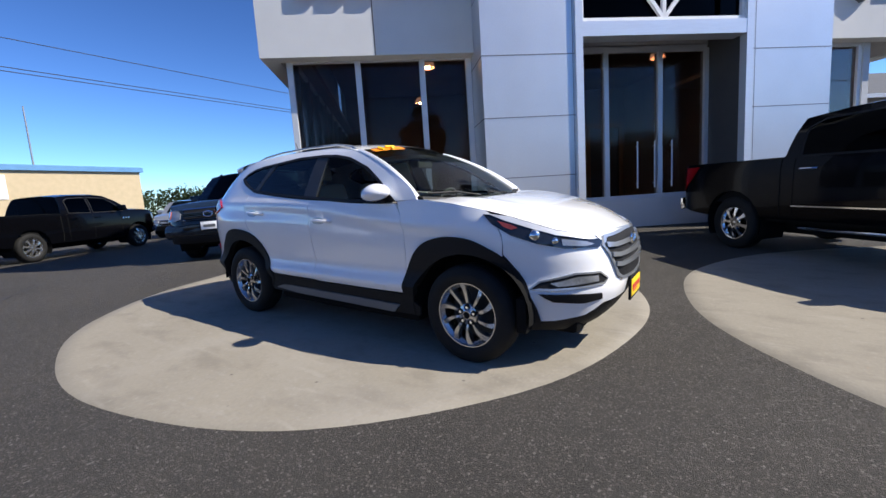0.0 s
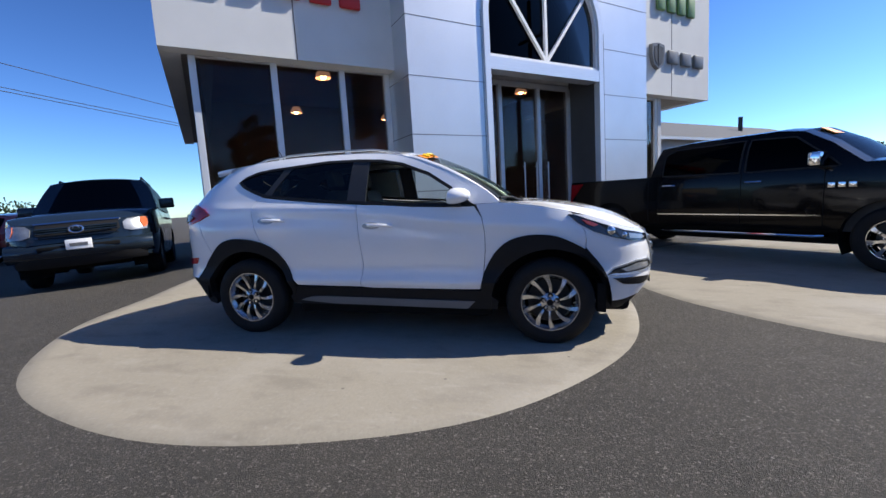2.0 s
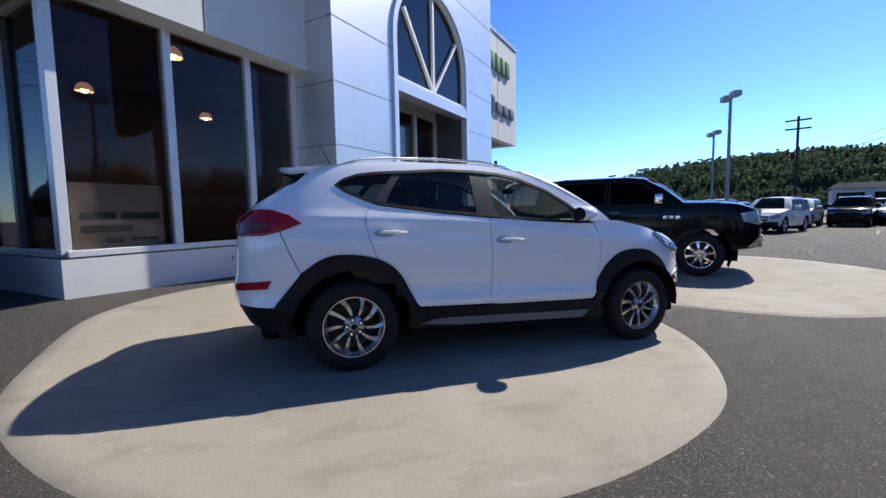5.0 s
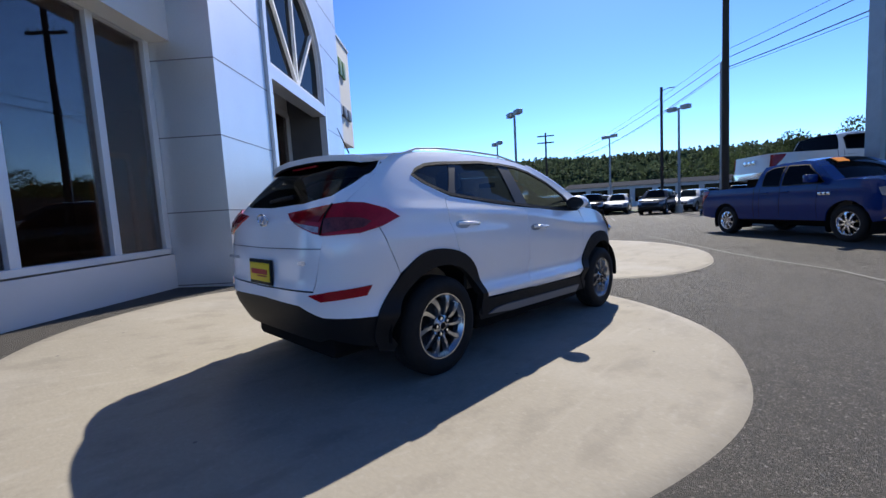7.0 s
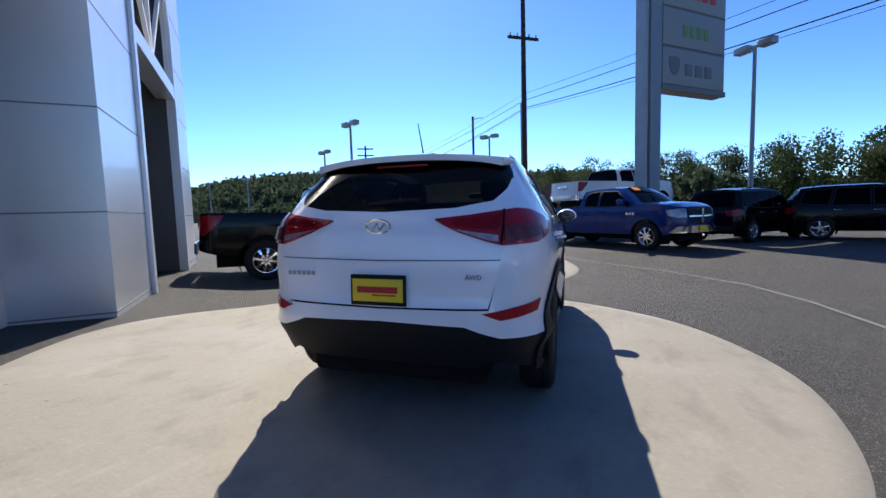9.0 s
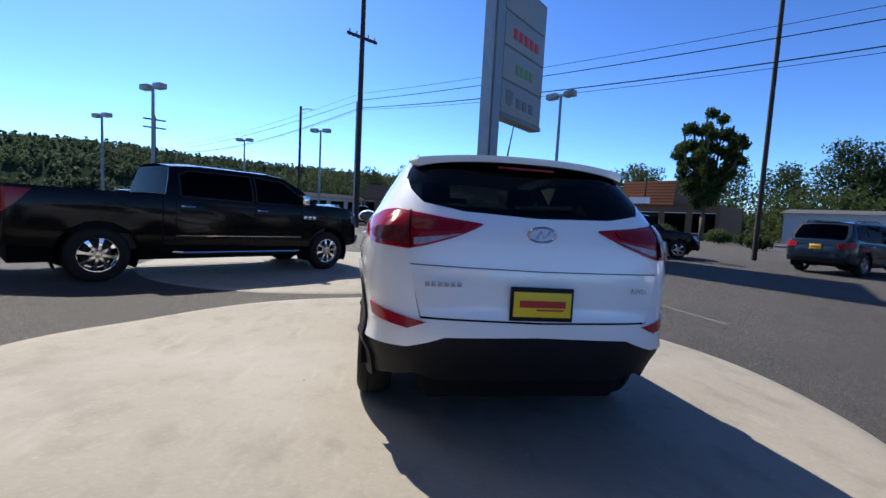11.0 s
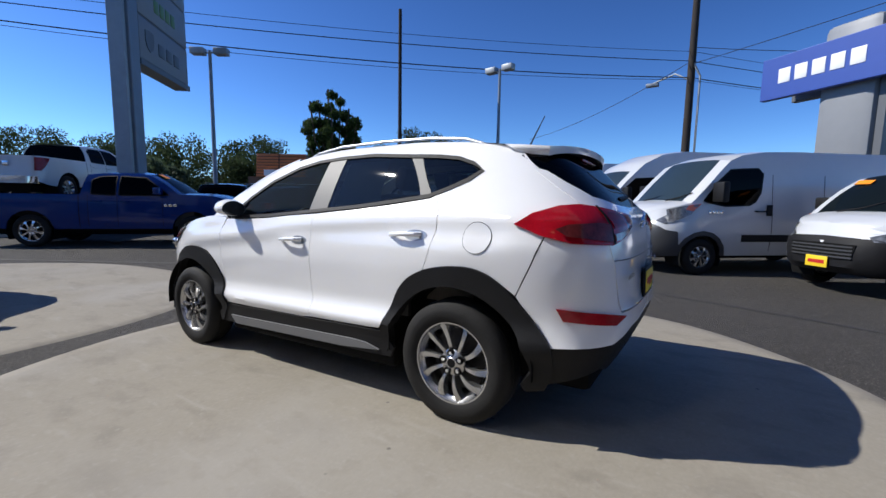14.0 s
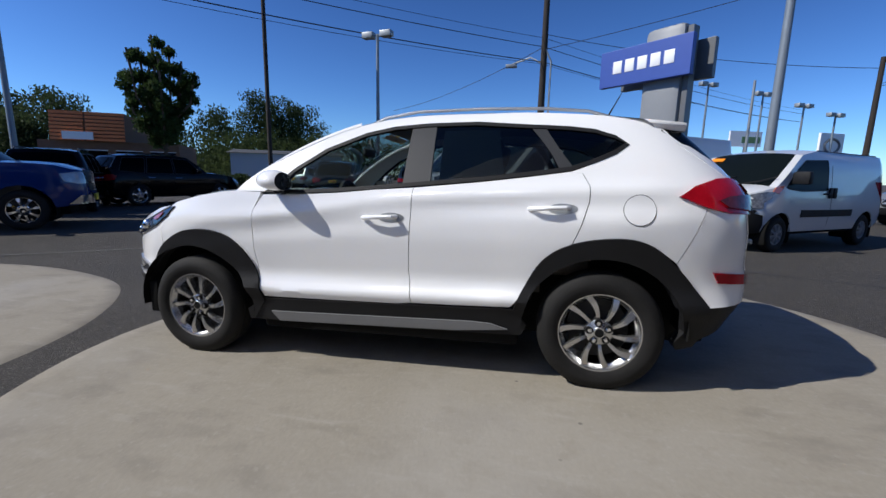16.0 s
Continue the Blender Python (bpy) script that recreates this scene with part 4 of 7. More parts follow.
    for s in (-1, 1):
        P = lambda name, outline, material, off=0.0, label="", rim=0.02, step=0.07, s=s: part(name, sk.panel(outline, off, rim, step, s), material, car, label)
        P("fender", [*sh(gapF, 0.005)[:-1], *archF[2:11], (1.6, 0.78), (1.505, 1.045), *hoodline[:5][::-1]], M_WHITE, step=0.03)
        dr = P("front_door", [(0.75, 1.12), *gapF[1:], (0.3, 0.452), (-0.14, 0.455), *sh(gapM, 0.0025)[::-1], (0.0, 1.148), (0.23, 1.13), (0.5, 1.12)], M_WHITE, step=0.025)
        dr2 = P("rear_door", [*sh(gapM, -0.0025), (-0.5, 0.468), (-0.835, 0.475), *archR[1:6], *gapR, (-0.9, 1.215), (-0.65, 1.19)], M_WHITE, step=0.025)
        P("quarter_panel", [(0.95, 1.145), *[(x, roofline(x)) for x in np.linspace(0.92, -1.56, 34)], ("r", 0.635, 1.5), ("r", 0.665, 1.44), ("r", 0.7, 1.32), ("r", 0.71, 1.2), (-1.835, 1.06), (-1.702, 0.76),
                            *archR[6:10][::-1], *sh(gapR, -0.005), (-1.28, 1.292), (-1.39, 1.338), (-1.46, 1.39), *dlo[1:12][::-1], (0.745, 1.14), (0.765, 1.14)], M_WHITE, step=0.03)
        P("front_arch_trim", [*rounded(archF[:-2]), *archF[-2:], *inner_arc(1.335, 30, 188)], M_PLASTIC, 0.014, "black grained plastic wheel arch trim", rim=0.06, step=0.03)
        P("rear_arch_trim", [*rounded(archR), (-1.87, 0.37), (-1.83, 0.285), (-1.74, 0.27), (-1.72, 0.31), *inner_arc(-1.335, 176, 2, 0.43, 0.008), (-0.9, 0.345)], M_PLASTIC, 0.014, "black grained plastic wheel arch trim", rim=0.06, step=0.03)
        P("side_sill", [(0.80, 0.435), (-0.85, 0.462), (-0.93, 0.36), (-0.90, 0.3), (0.92, 0.28), (0.93, 0.35)], M_PLASTIC, 0.006, "black plastic sill")
        P("sill_trim", [(0.74, 0.35), (-0.6, 0.372), (-0.72, 0.366), (-0.82, 0.335), (-0.5, 0.31), (0.68, 0.288)], M_SILL, 0.02, "grey lower sill trim")
        P("window", front_glass, M_CLEAR, -0.004, "clear front side glass", rim=0)
        P("window", rear_glass, M_REARSIDE, -0.004, "dark tinted rear side glass", rim=0)
        P("window", quarter_glass, M_REARSIDE, -0.004, "dark tinted quarter glass", rim=0)
        P("pillar_trim", [(-0.18, 1.17), (-0.195, 1.545), (-0.35, 1.55), (-0.35, 1.185)], M_GLOSSBLACK, -0.001, "gloss black pillar trim")
        P("pillar_trim", [(-0.92, 1.515), (-1.01, 1.505), (-1.06, 1.42), (-1.17, 1.262), (-1.095, 1.25), (-1.05, 1.34)], M_GLOSSBLACK, -0.001, "gloss black pillar trim")
        P("pillar_trim", [(0.655, 1.15), (0.56, 1.25), (0.6, 1.25), (0.74, 1.137)], M_PLASTIC, 0.0, "black mirror base")
        part("window_trim", sk.ribbon(dlo, 0.022, 0.004, s), M_PLASTIC, car, "black window surround")
        P("headlight", [(1.47, 1.035), (1.6, 1.02), (1.75, 0.975), (1.9, 0.92), ("f", 0.56, 0.885), ("f", 0.5, 0.868), ("f", 0.47, 0.835), ("f", 0.5, 0.8), (1.95, 0.812), (1.8, 0.85), (1.66, 0.9), (1.54, 0.97)], M_DARKLENS, 0.012, "smoked headlight with projector and amber reflector", step=0.05)
        P("headlight_reflector", [(1.565, 0.992), (1.65, 0.966), (1.69, 0.945), (1.655, 0.935), (1.605, 0.956)], M_REDAMBER, 0.018, "red-amber side reflector", rim=0.004, step=0.04)
        P("headlight_strip", [(1.5, 1.034), (1.62, 1.014), (1.76, 0.968), (1.9, 0.914), ("f", 0.52, 0.868), ("f", 0.5, 0.85), ("f", 0.56, 0.852), (1.9, 0.89), (1.75, 0.942), (1.61, 0.99)], M_LIGHTSTRIP, 0.018, "bright light guide strip", rim=0.006, step=0.05)
        P("headlight_reflector", [(1.93, 0.868), ("f", 0.58, 0.842), ("f", 0.54, 0.822), ("f", 0.6, 0.815), (1.94, 0.83)], M_CLEARLENS, 0.016, "clear main beam reflector", rim=0.004, step=0.04)
        for x, z, r in ((1.79, 0.9, 0.038), (1.9, 0.862, 0.024)):
            p = sk.half_at(x, z)
            q, _ = sk.q((x, z))
            n = sk.normal(q, z)
            bm = bmesh.new()
            bmesh.ops.create_uvsphere(bm, u_segments=16, v_segments=8, radius=r)
            bmesh.ops.transform(bm, matrix=Matrix.Translation((p.x + n.x * 0.004, s * (p.y + n.y * 0.004), p.z)), verts=bm.verts)
            part("projector", bm, M_CHROME, car, "chrome headlight projector")
        P("fog_pod", [("f", 0.81, 0.552), ("f", 0.77, 0.605), ("f", 0.66, 0.65), ("f", 0.53, 0.645), ("f", 0.47, 0.6), ("f", 0.5, 0.57), ("f", 0.65, 0.558), ("f", 0.76, 0.55)], M_PLASTIC, 0.006, "black fog lamp pod", step=0.05)
        part("fog_trim", sk.ribbon([("f", 0.815, 0.552), ("f", 0.775, 0.61), ("f", 0.66, 0.656), ("f", 0.525, 0.65), ("f", 0.465, 0.6), ("f", 0.5, 0.564), ("f", 0.65, 0.552), ("f", 0.76, 0.545)], 0.012, 0.012, s), M_SILVERPAINT, car, "silver fog lamp surround")
        P("fog_lamp", [("f", 0.75, 0.592), ("f", 0.65, 0.628), ("f", 0.54, 0.624), ("f", 0.54, 0.588), ("f", 0.73, 0.57)], M_CLEARLENS, 0.012, "clear fog lamp", rim=0.006, step=0.05)
        P("lower_intake", [("f", 0.8, 0.528), ("f", 0.75, 0.475), ("f", 0.62, 0.452), ("f", 0.5, 0.465), ("f", 0.52, 0.505), ("f", 0.7, 0.522)], M_PLASTIC, 0.006, "black lower bumper slot", step=0.05)
        P("tail_lamp", lamp_r, M_REDLENS, 0.014, "red wraparound tail lamp with clear lower strip", step=0.05)
        P("tail_lamp_core", [("r", 0.66, 1.172), ("r", 0.62, 1.158), ("r", 0.40, 1.138), ("r", 0.42, 1.112), ("r", 0.52, 1.098), ("r", 0.64, 1.088)], M_DEEPRED, 0.019, "deep red lamp core", rim=0.004, step=0.05)
        P("tail_lamp_strip", [("r", 0.41, 1.095), ("r", 0.5, 1.08), ("r", 0.645, 1.06), ("r", 0.645, 1.028), ("r", 0.6, 1.034), ("r", 0.47, 1.075)], M_STRIPLENS, 0.02, "clear reversing lamp", rim=0.004, step=0.05)
        P("tail_lamp_strip", [("r", 0.672, 1.105), ("r", 0.73, 1.11), (-1.93, 1.105), (-1.88, 1.085), (-1.93, 1.05), ("r", 0.73, 1.03), ("r", 0.675, 1.024)], M_SMOKE, 0.026, "smoky indicator lamp", rim=0.004, step=0.05)
        P("tail_lamp_gap", [("r", 0.655, 1.19), ("r", 0.663, 1.19), ("r", 0.663, 1.012), ("r", 0.655, 1.012)], M_DARK, 0.021, "dark gap between the two lamp halves", rim=0.004, step=0.05)
        P("reflector", [("r", 0.57, 0.655), ("r", 0.72, 0.684), ("r", 0.845, 0.71), ("r", 0.83, 0.65), ("r", 0.66, 0.62)], M_REDLENS, 0.008, "red bumper reflector", rim=0.01, step=0.05)
        # door handles, mirror, roof rail
        for x, z in ((-0.05, 0.985), (-1.04, 1.045)):
            bm = bmesh.new()
            y = sk.half(z) * s
            L = 0.105
            pts = [(x - L, y - s * 0.005, z + 0.004), (x - L * 0.8, y + s * 0.03, z + 0.006), (x, y + s * 0.036, z + 0.004), (x + L * 0.75, y + s * 0.026, z), (x + L * 1.05, y - s * 0.005, z - 0.004)]
            add_path(bm, pts, 0.013, 8)
            part("door_handle", bm, M_WHITE, car)
            # Flat silver ellipse on the white door paints the shade of the handle recess.
            part("handle_cup", sk.panel([(x - 0.07 + 0.09 * math.cos(a) * 0.9, z - 0.002 + 0.03 * math.sin(a)) for a in np.linspace(0, 6.0, 14)], 0.002, 0.004, 0.05, s), M_SILVERPAINT, car, "shaded recess behind the handle")
        bm = bmesh.new()
        bmesh.ops.create_uvsphere(bm, u_segments=20, v_segments=12, radius=1)
        for v in bm.verts:
            x, y, z = v.co
            k = 1.0 if x > 0 else 0.75
            v.co = (0.605 + 0.125 * k * x + 0.02 * z, s * (0.945 + 0.108 * y * (1 - 0.1 * z)), 1.2 + 0.072 * z * (1 if z > 0 else 0.8))
        if s < 0:
            bmesh.ops.reverse_faces(bm, faces=bm.faces)
        bmesh.ops.bisect_plane(bm, geom=bm.verts[:] + bm.edges[:] + bm.faces[:], plane_co=(0.56, 0, 1.2), plane_no=(-1, 0, 0.1), clear_outer=True)
        mi = part("mirror", bm, M_WHITE, car, "white door mirror with black base")
        bm = bmesh.new()
        add_grid(bm, lambda u, v: (0.563 - 0.005 * math.sin(u * 3.1), s * (0.945 + 0.092 * u * math.cos(2 * math.pi * v)), 1.197 + 0.06 * u * math.sin(2 * math.pi * v)), 3, 20, True)
        part("mirror_glass", bm, M_MIRROR, mi, "dark mirror glass")
        part("mirror_arm", add_path(bmesh.new(), [(0.62, s * 0.86, 1.145), (0.62, s * 0.9, 1.15), (0.6, s * 0.95, 1.155)], 0.03, 8), M_PLASTIC, mi, "black mirror base")
        bm = bmesh.new()
        add_path(bm, [(x, s * (sk.half(roofline(x)) - 0.045), roofline(x) + dz) for x, dz in ((0.1, 0.0), (0.02, 0.022), (-0.2, 0.033), (-0.6, 0.034), (-1.0, 0.032), (-1.25, 0.026), (-1.38, 0.0))], 0.01, 8)
        part("roof_rail", bm, M_SILVERPAINT, car, "slim silver roof rail")
        # wheel well liner
        for cx in (1.335, -1.335):
            bm = bmesh.new()
            add_grid(bm, lambda u, v, cx=cx: (cx + 0.458 * math.cos(radians(-8 + 196 * u)), s * (0.5 + 0.385 * v), 0.345 + 0.43 * math.sin(radians(-2 + 184 * u))), 20, 2)
            part("wheel_liner", bm, M_DARK, car)
        part("splash_guard", box(1.69, 1.76, *sorted((s * 0.5, s * 0.86)), 0.27, 0.5, 0.008), M_DARK, car, "black splash guard ahead of the wheel")
        wheel(car, 1.335, s * 0.80, 0.347, 0.347, 0.215, 0.232, 10, "swirl", s, 20 if s < 0 else -34)
        wheel(car, -1.335, s * 0.80, 0.347, 0.347, 0.215, 0.232, 10, "swirl", s, 5 if s < 0 else 12)
    # fuel flap on the left flank
    for r, material, off in ((0.082, M_GREYPLASTIC, 0.0015), (0.0785, M_WHITE, 0.004)):
        part("fuel_flap" if material is M_WHITE else "fuel_flap_gap", sk.panel([(-1.5 + r * math.cos(a), 1.04 + r * math.sin(a)) for a in np.linspace(0, 2 * math.pi, 33)[:-1]], off, 0.003, 0.04, 1), material, car)
    # nose
    part("front_bumper", sk.panel([("f", 0.0, 0.885), ("f", 0.3, 0.893), ("f", 0.5, 0.905), (1.9, 0.925), (1.79, 0.962), (1.62, 1.02), (1.512, 1.04), (1.607, 0.78), *archF[11:13], (1.765, 0.53), (1.795, 0.37), ("f", 0.84, 0.332), ("f", 0.7, 0.335), ("f", 0.57, 0.36), ("f", 0.47, 0.43), ("f", 0.0, 0.45)], 0, 0.02, 0.06, 1, True), M_WHITE, car)
    part("front_lower_bumper", sk.panel([("f", 0.0, 0.5), ("f", 0.5, 0.47), ("f", 0.66, 0.385), ("f", 0.8, 0.375), (1.8, 0.38), (1.79, 0.25), ("f", 0.6, 0.23), ("f", 0.0, 0.23)], -0.02, 0.02, 0.06, 1, True), M_PLASTIC, car, "black lower bumper")
    part("grille", sk.panel([("f", 0.0, 0.862), ("f", 0.42, 0.85), ("f", 0.455, 0.8), ("f", 0.36, 0.605), ("f", 0.3, 0.575), ("f", 0.0, 0.56)], 0.004, 0.01, 0.05, 1, True), M_PLASTIC, car, "black hexagonal grille with chrome bars")
    for z, w in ((0.79, 0.445), (0.725, 0.415), (0.66, 0.385)):
        part("grille_bar", sk.panel([("f", 0.0, z + 0.014), ("f", w * 0.8, z + 0.018), ("f", w, z + 0.03), ("f", w, z), ("f", w * 0.8, z - 0.01), ("f", 0.0, z - 0.014)], 0.024, 0.02, 0.05, 1, True), M_SILVERPAINT, car, "silver grille bar")
    gr = [("f", 0.0, 0.875), ("f", 0.43, 0.865), ("f", 0.475, 0.805), ("f", 0.37, 0.595), ("f", 0.3, 0.56), ("f", 0.0, 0.545)]
    ins = [("f", 0.0, 0.858), ("f", 0.41, 0.848), ("f", 0.45, 0.8), ("f", 0.352, 0.61), ("f", 0.29, 0.578), ("f", 0.0, 0.562)]
    part("grille_surround", sk.panel(gr + ins[::-1], 0.012, 0.02, 0.05, 1, True), M_SILVERPAINT, car, "silver grille surround")
    bm = ellipse(bmesh.new(), (sk.at(*sk.q(("f", 0.0, 0.8))).x + 0.03, 0, 0.805), (0, 1, 0), (0, 0, 1), 0.07, 0.036, 0.007)
    add_path(bm, [(2.225, -0.025, 0.785), (2.225, -0.01, 0.825), (2.225, 0.01, 0.785), (2.225, 0.025, 0.825)], 0.006)
    part("badge", bm, M_CHROME, car, "chrome oval badge")

    # hood, windscreen, roof
    eh = [Vector((x, sk.half_at(x, z).y, z)) for x, z in [(0.93, 1.147), *hoodline[2:]]] + [sk.at(*sk.q(("f", 0.66, 0.905)))]
    ch = curve((0.0, 1.12), (0.2, 1.14), (0.5, 1.1), (0.75, 1.03), (0.92, 0.94), (1.0, 0.888))

    def hood(u, v):
        w = 2 * v - 1
        f = u * (len(eh) - 1)
        i = min(int(f), len(eh) - 2)
        e = eh[i].lerp(eh[i + 1], f - i)
        cx = 1.08 + (2.155 - 1.08) * u
        k = abs(w)
        rise = 0.012 * math.exp(-((k - 0.72) / 0.07) ** 2) * (1 - u * 0.6)
        return (cx + (e.x - cx) * k ** 2.2, e.y * w, ch(u) + (e.z - ch(u)) * k ** 2.6 + rise)
    bm = add_grid(bmesh.new(), hood, 24, 40)
    bmesh.ops.recalc_face_normals(bm, faces=bm.faces)
    part("hood", bm, M_WHITE, car)

    def roof(u, v):
        w = 2 * v - 1
        x = 0.16 + (-1.54 - 0.16) * u
        z = roofline(x)
        return (x + 0.08 * (1 - w * w) * (1 - u) ** 3, sk.half(z) * w, z + (0.05 - 0.01 * u) * (1 - abs(w) ** 2.4))
    bm = add_grid(bmesh.new(), roof, 26, 24)
    bmesh.ops.recalc_face_normals(bm, faces=bm.faces)
    part("roof", bm, M_WHITE, car)

    def screen(u, v):
        w = (2 * v - 1)
        b = Vector((1.13 - 0.2 * w * w, 0.8 * w, 1.105 + 0.04 * w * w))
        t = Vector(roof(0, v))
        t.y *= 0.93
        p = b.lerp(t, u)
        p += Vector((0.3, 0, 0.5)).normalized() * 0.05 * math.sin(u * math.pi)
        return p
    bm = add_grid(bmesh.new(), lambda u, v: screen(0.02 + 0.96 * u, v), 14, 24)
    bm.normal_update()
    if sum(f.normal.z for f in bm.faces) < 0:
        bmesh.ops.reverse_faces(bm, faces=bm.faces)
    part("windscreen", bm, M_SHADE, car, "clear curved windscreen")
    part("cowl", add_path(bmesh.new(), [screen(0.0, v) - Vector((0, 0, 0.012)) for v in np.linspace(0, 1, 20)], 0.035, 6), M_PLASTIC, car, "black windscreen cowl")
    for s in (0, 1):
        def pillar(u, v, s=s):
            a = screen(0.98 * u, s)
            x = 0.95 + (0.16 - 0.95) * u
            b = Vector((x, (2 * s - 1) * sk.half(roofline(x)), roofline(x)))
            p = a.lerp(b, v)
            return p + Vector((0, 0, 0.022 * math.sin(v * math.pi)))
        bm = add_grid(bmesh.new(), pillar, 14, 5)
        bmesh.ops.recalc_face_normals(bm, faces=bm.faces)
        part("windscreen_pillar", bm, M_WHITE, car)
        part("wiper", add_path(bmesh.new(), [screen(0.03, 0.35 + 0.3 * s) + Vector((0.02, 0, 0.015)), screen(0.07, 0.2 + 0.25 * s) + Vector((0.02, 0, 0.02)), screen(0.05, 0.04 + 0.4 * s) + Vector((0.02, 0, 0.015))], 0.009, 6), M_PLASTIC, car)
    bm = add_grid(bmesh.new(), lambda u, v: Vector(screen(0.965 - 0.085 * u, 0.05 + 0.26 * v)) + Vector((0.008, 0, 0.012)), 2, 6)
    sticker = part("price_sticker", bm, M_ORANGE, car, "orange windscreen sticker with yellow digits")
    bm = bmesh.new()
    for a0, b0, a1, b1 in ((0.955, 0.1, 0.89, 0.115), (0.955, 0.165, 0.93, 0.23), (0.94, 0.225, 0.885, 0.18)):
        add_path(bm, [Vector(screen(a0, b0)) + Vector((0.016, 0, 0.02)), Vector(screen(a1, b1)) + Vector((0.016, 0, 0.02))], 0.012, 4)
    part("sticker_print", bm, M_YELLOW, sticker)

    # tail
    part("tailgate", sk.panel([("r", 0.0, 0.672), ("r", 0.6, 0.682), ("r", 0.665, 0.95), ("r", 0.695, 1.15), ("r", 0.71, 1.31), ("r", 0.69, 1.4), ("r", 0.67, 1.38), ("r", 0.66, 1.32), ("r", 0.6, 1.245), ("r", 0.4, 1.207), ("r", 0.0, 1.192)], 0.003, 0.02, 0.05, 1, True), M_WHITE, car)
    # Thin grey strip draws the shade line of the tailgate crease in colour.
    part("tailgate_crease", sk.panel([("r", 0.0, 0.928), ("r", 0.66, 0.936), ("r", 0.66, 0.931), ("r", 0.0, 0.923)], 0.005, 0.004, 0.08, 1, True), M_GREYPLASTIC, car)
    part("rear_window", sk.panel([("r", 0.0, 1.19), ("r", 0.4, 1.205), ("r", 0.6, 1.243), ("r", 0.665, 1.32), ("r", 0.675, 1.4), ("r", 0.66, 1.47), ("r", 0.6, 1.52), ("r", 0.0, 1.52)], 0.0, 0.0, 0.05, 1, True), M_BACKLIGHT, car, "dark tinted rear window")
    part("rear_bumper", sk.panel([("r", 0.0, 0.662), ("r", 0.605, 0.672), ("r", 0.66, 0.95), ("r", 0.7, 1.1), (-1.841, 1.055), (-1.706, 0.755), *archR[11:], (-1.9, 0.52), ("r", 0.66, 0.525), ("r", 0.56, 0.555), ("r", 0.48, 0.585), ("r", 0.0, 0.595)], 0, 0.02, 0.06, 1, True), M_WHITE, car)
    part("rear_lower_bumper", sk.panel([("r", 0.0, 0.6), ("r", 0.48, 0.59), ("r", 0.56, 0.56), ("r", 0.66, 0.53), (-1.9, 0.535), (-1.86, 0.53), (-1.8, 0.3), ("r", 0.62, 0.37), ("r", 0.5, 0.33), ("r", 0.0, 0.33)], -0.006, 0.02, 0.06, 1, True), M_PLASTIC, car, "black lower bumper")

    def spoiler(u, v):
        w = 2 * v - 1
        t = u * 2 if u < 0.5 else (1 - (u - 0.5) * 0.2 if u < 0.599 else (1 - u) / 0.4 * 0.97)
        top = Vector(roof(1, v))
        x = top.x + (-1.865 + 0.09 * abs(w) ** 2.5 - top.x) * t
        y = top.y * (1 - 0.06 * t * t)
        z = top.z - 0.035 * t + 0.01 * abs(w) ** 3 * t
        if u > 0.5:
            z -= (0.035 + 0.015 * abs(w) ** 6) * min(1, (u - 0.5) / 0.1) + 0.04 * (1 - t)
        return (x, y, z)
    bm = add_grid(bmesh.new(), spoiler, 20, 30)
    rows = [bm.faces[:360], bm.faces[360:]]
    for up, fs in zip((1, -1), rows):
        bm.normal_update()
        if sum(f.normal.z for f in fs) * up < 0:
            bmesh.ops.reverse_faces(bm, faces=fs)
        for f in fs:
            f.material_index = 0 if up > 0 or abs(f.calc_center_median().y) > 0.6 else 1
    part("spoiler", bm, (M_WHITE, M_PLASTIC), car, "white roof spoiler with a black underside")
    for v in (0, 1):
        sg = 2 * v - 1

        def fin(a, b, v=v, sg=sg):
            top = Vector(spoiler(0.5 * a, v))
            low = sk.at(*sk.q(("r", 0.65, 1.49 - 0.03 * a)))
            low.y *= sg
            low = low.lerp(top - Vector((0, sg * 0.02, 0.045)), a ** 0.6)
            return top.lerp(low, b) + Vector((0, sg * 0.012 * math.sin(b * math.pi), 0))
        bm = add_grid(bmesh.new(), fin, 10, 6)
        bm.normal_update()
        if sum(f.normal.y for f in bm.faces) * sg < 0:
            bmesh.ops.reverse_faces(bm, faces=bm.faces)
        part("spoiler_fin", bm, M_WHITE, car)
    part("brake_lamp", box(-1.83, -1.8, -0.17, 0.17, 1.475, 1.49, 0.003), M_DEEPRED, car, "red high brake lamp")
    bm = add_path(bmesh.new(), [(-2.03, 0.12, 1.24), (-2.035, 0.0, 1.25), (-2.02, -0.2, 1.262)], 0.016, 6)
    part("rear_wiper", bm, M_PLASTIC, car)
    bm = ellipse(bmesh.new(), (-2.153, 0.01, 1.112), (0, 1, 0), (-0.25, 0, 1), 0.072, 0.037, 0.007)
    add_path(bm, [(-2.16, 0.04, 1.09), (-2.152, 0.015, 1.13), (-2.16, 0.0, 1.09), (-2.152, -0.03, 1.13)], 0.006)
    part("badge", bm, M_CHROME, car, "chrome oval badge")
    rear_face = lambda y, z, x=-2.185: pose(x, y, z, 90, 0, -90)
    bars_part(6, rear_face(0.5, 0.835, -2.172), M_SILVERPAINT, car, 0.024, 0.19, "model_letter", 0.002)
    text_part("AWD", 0.036, rear_face(-0.53, 0.835, -2.172), M_CHROME, car, "model_name", 0.002)
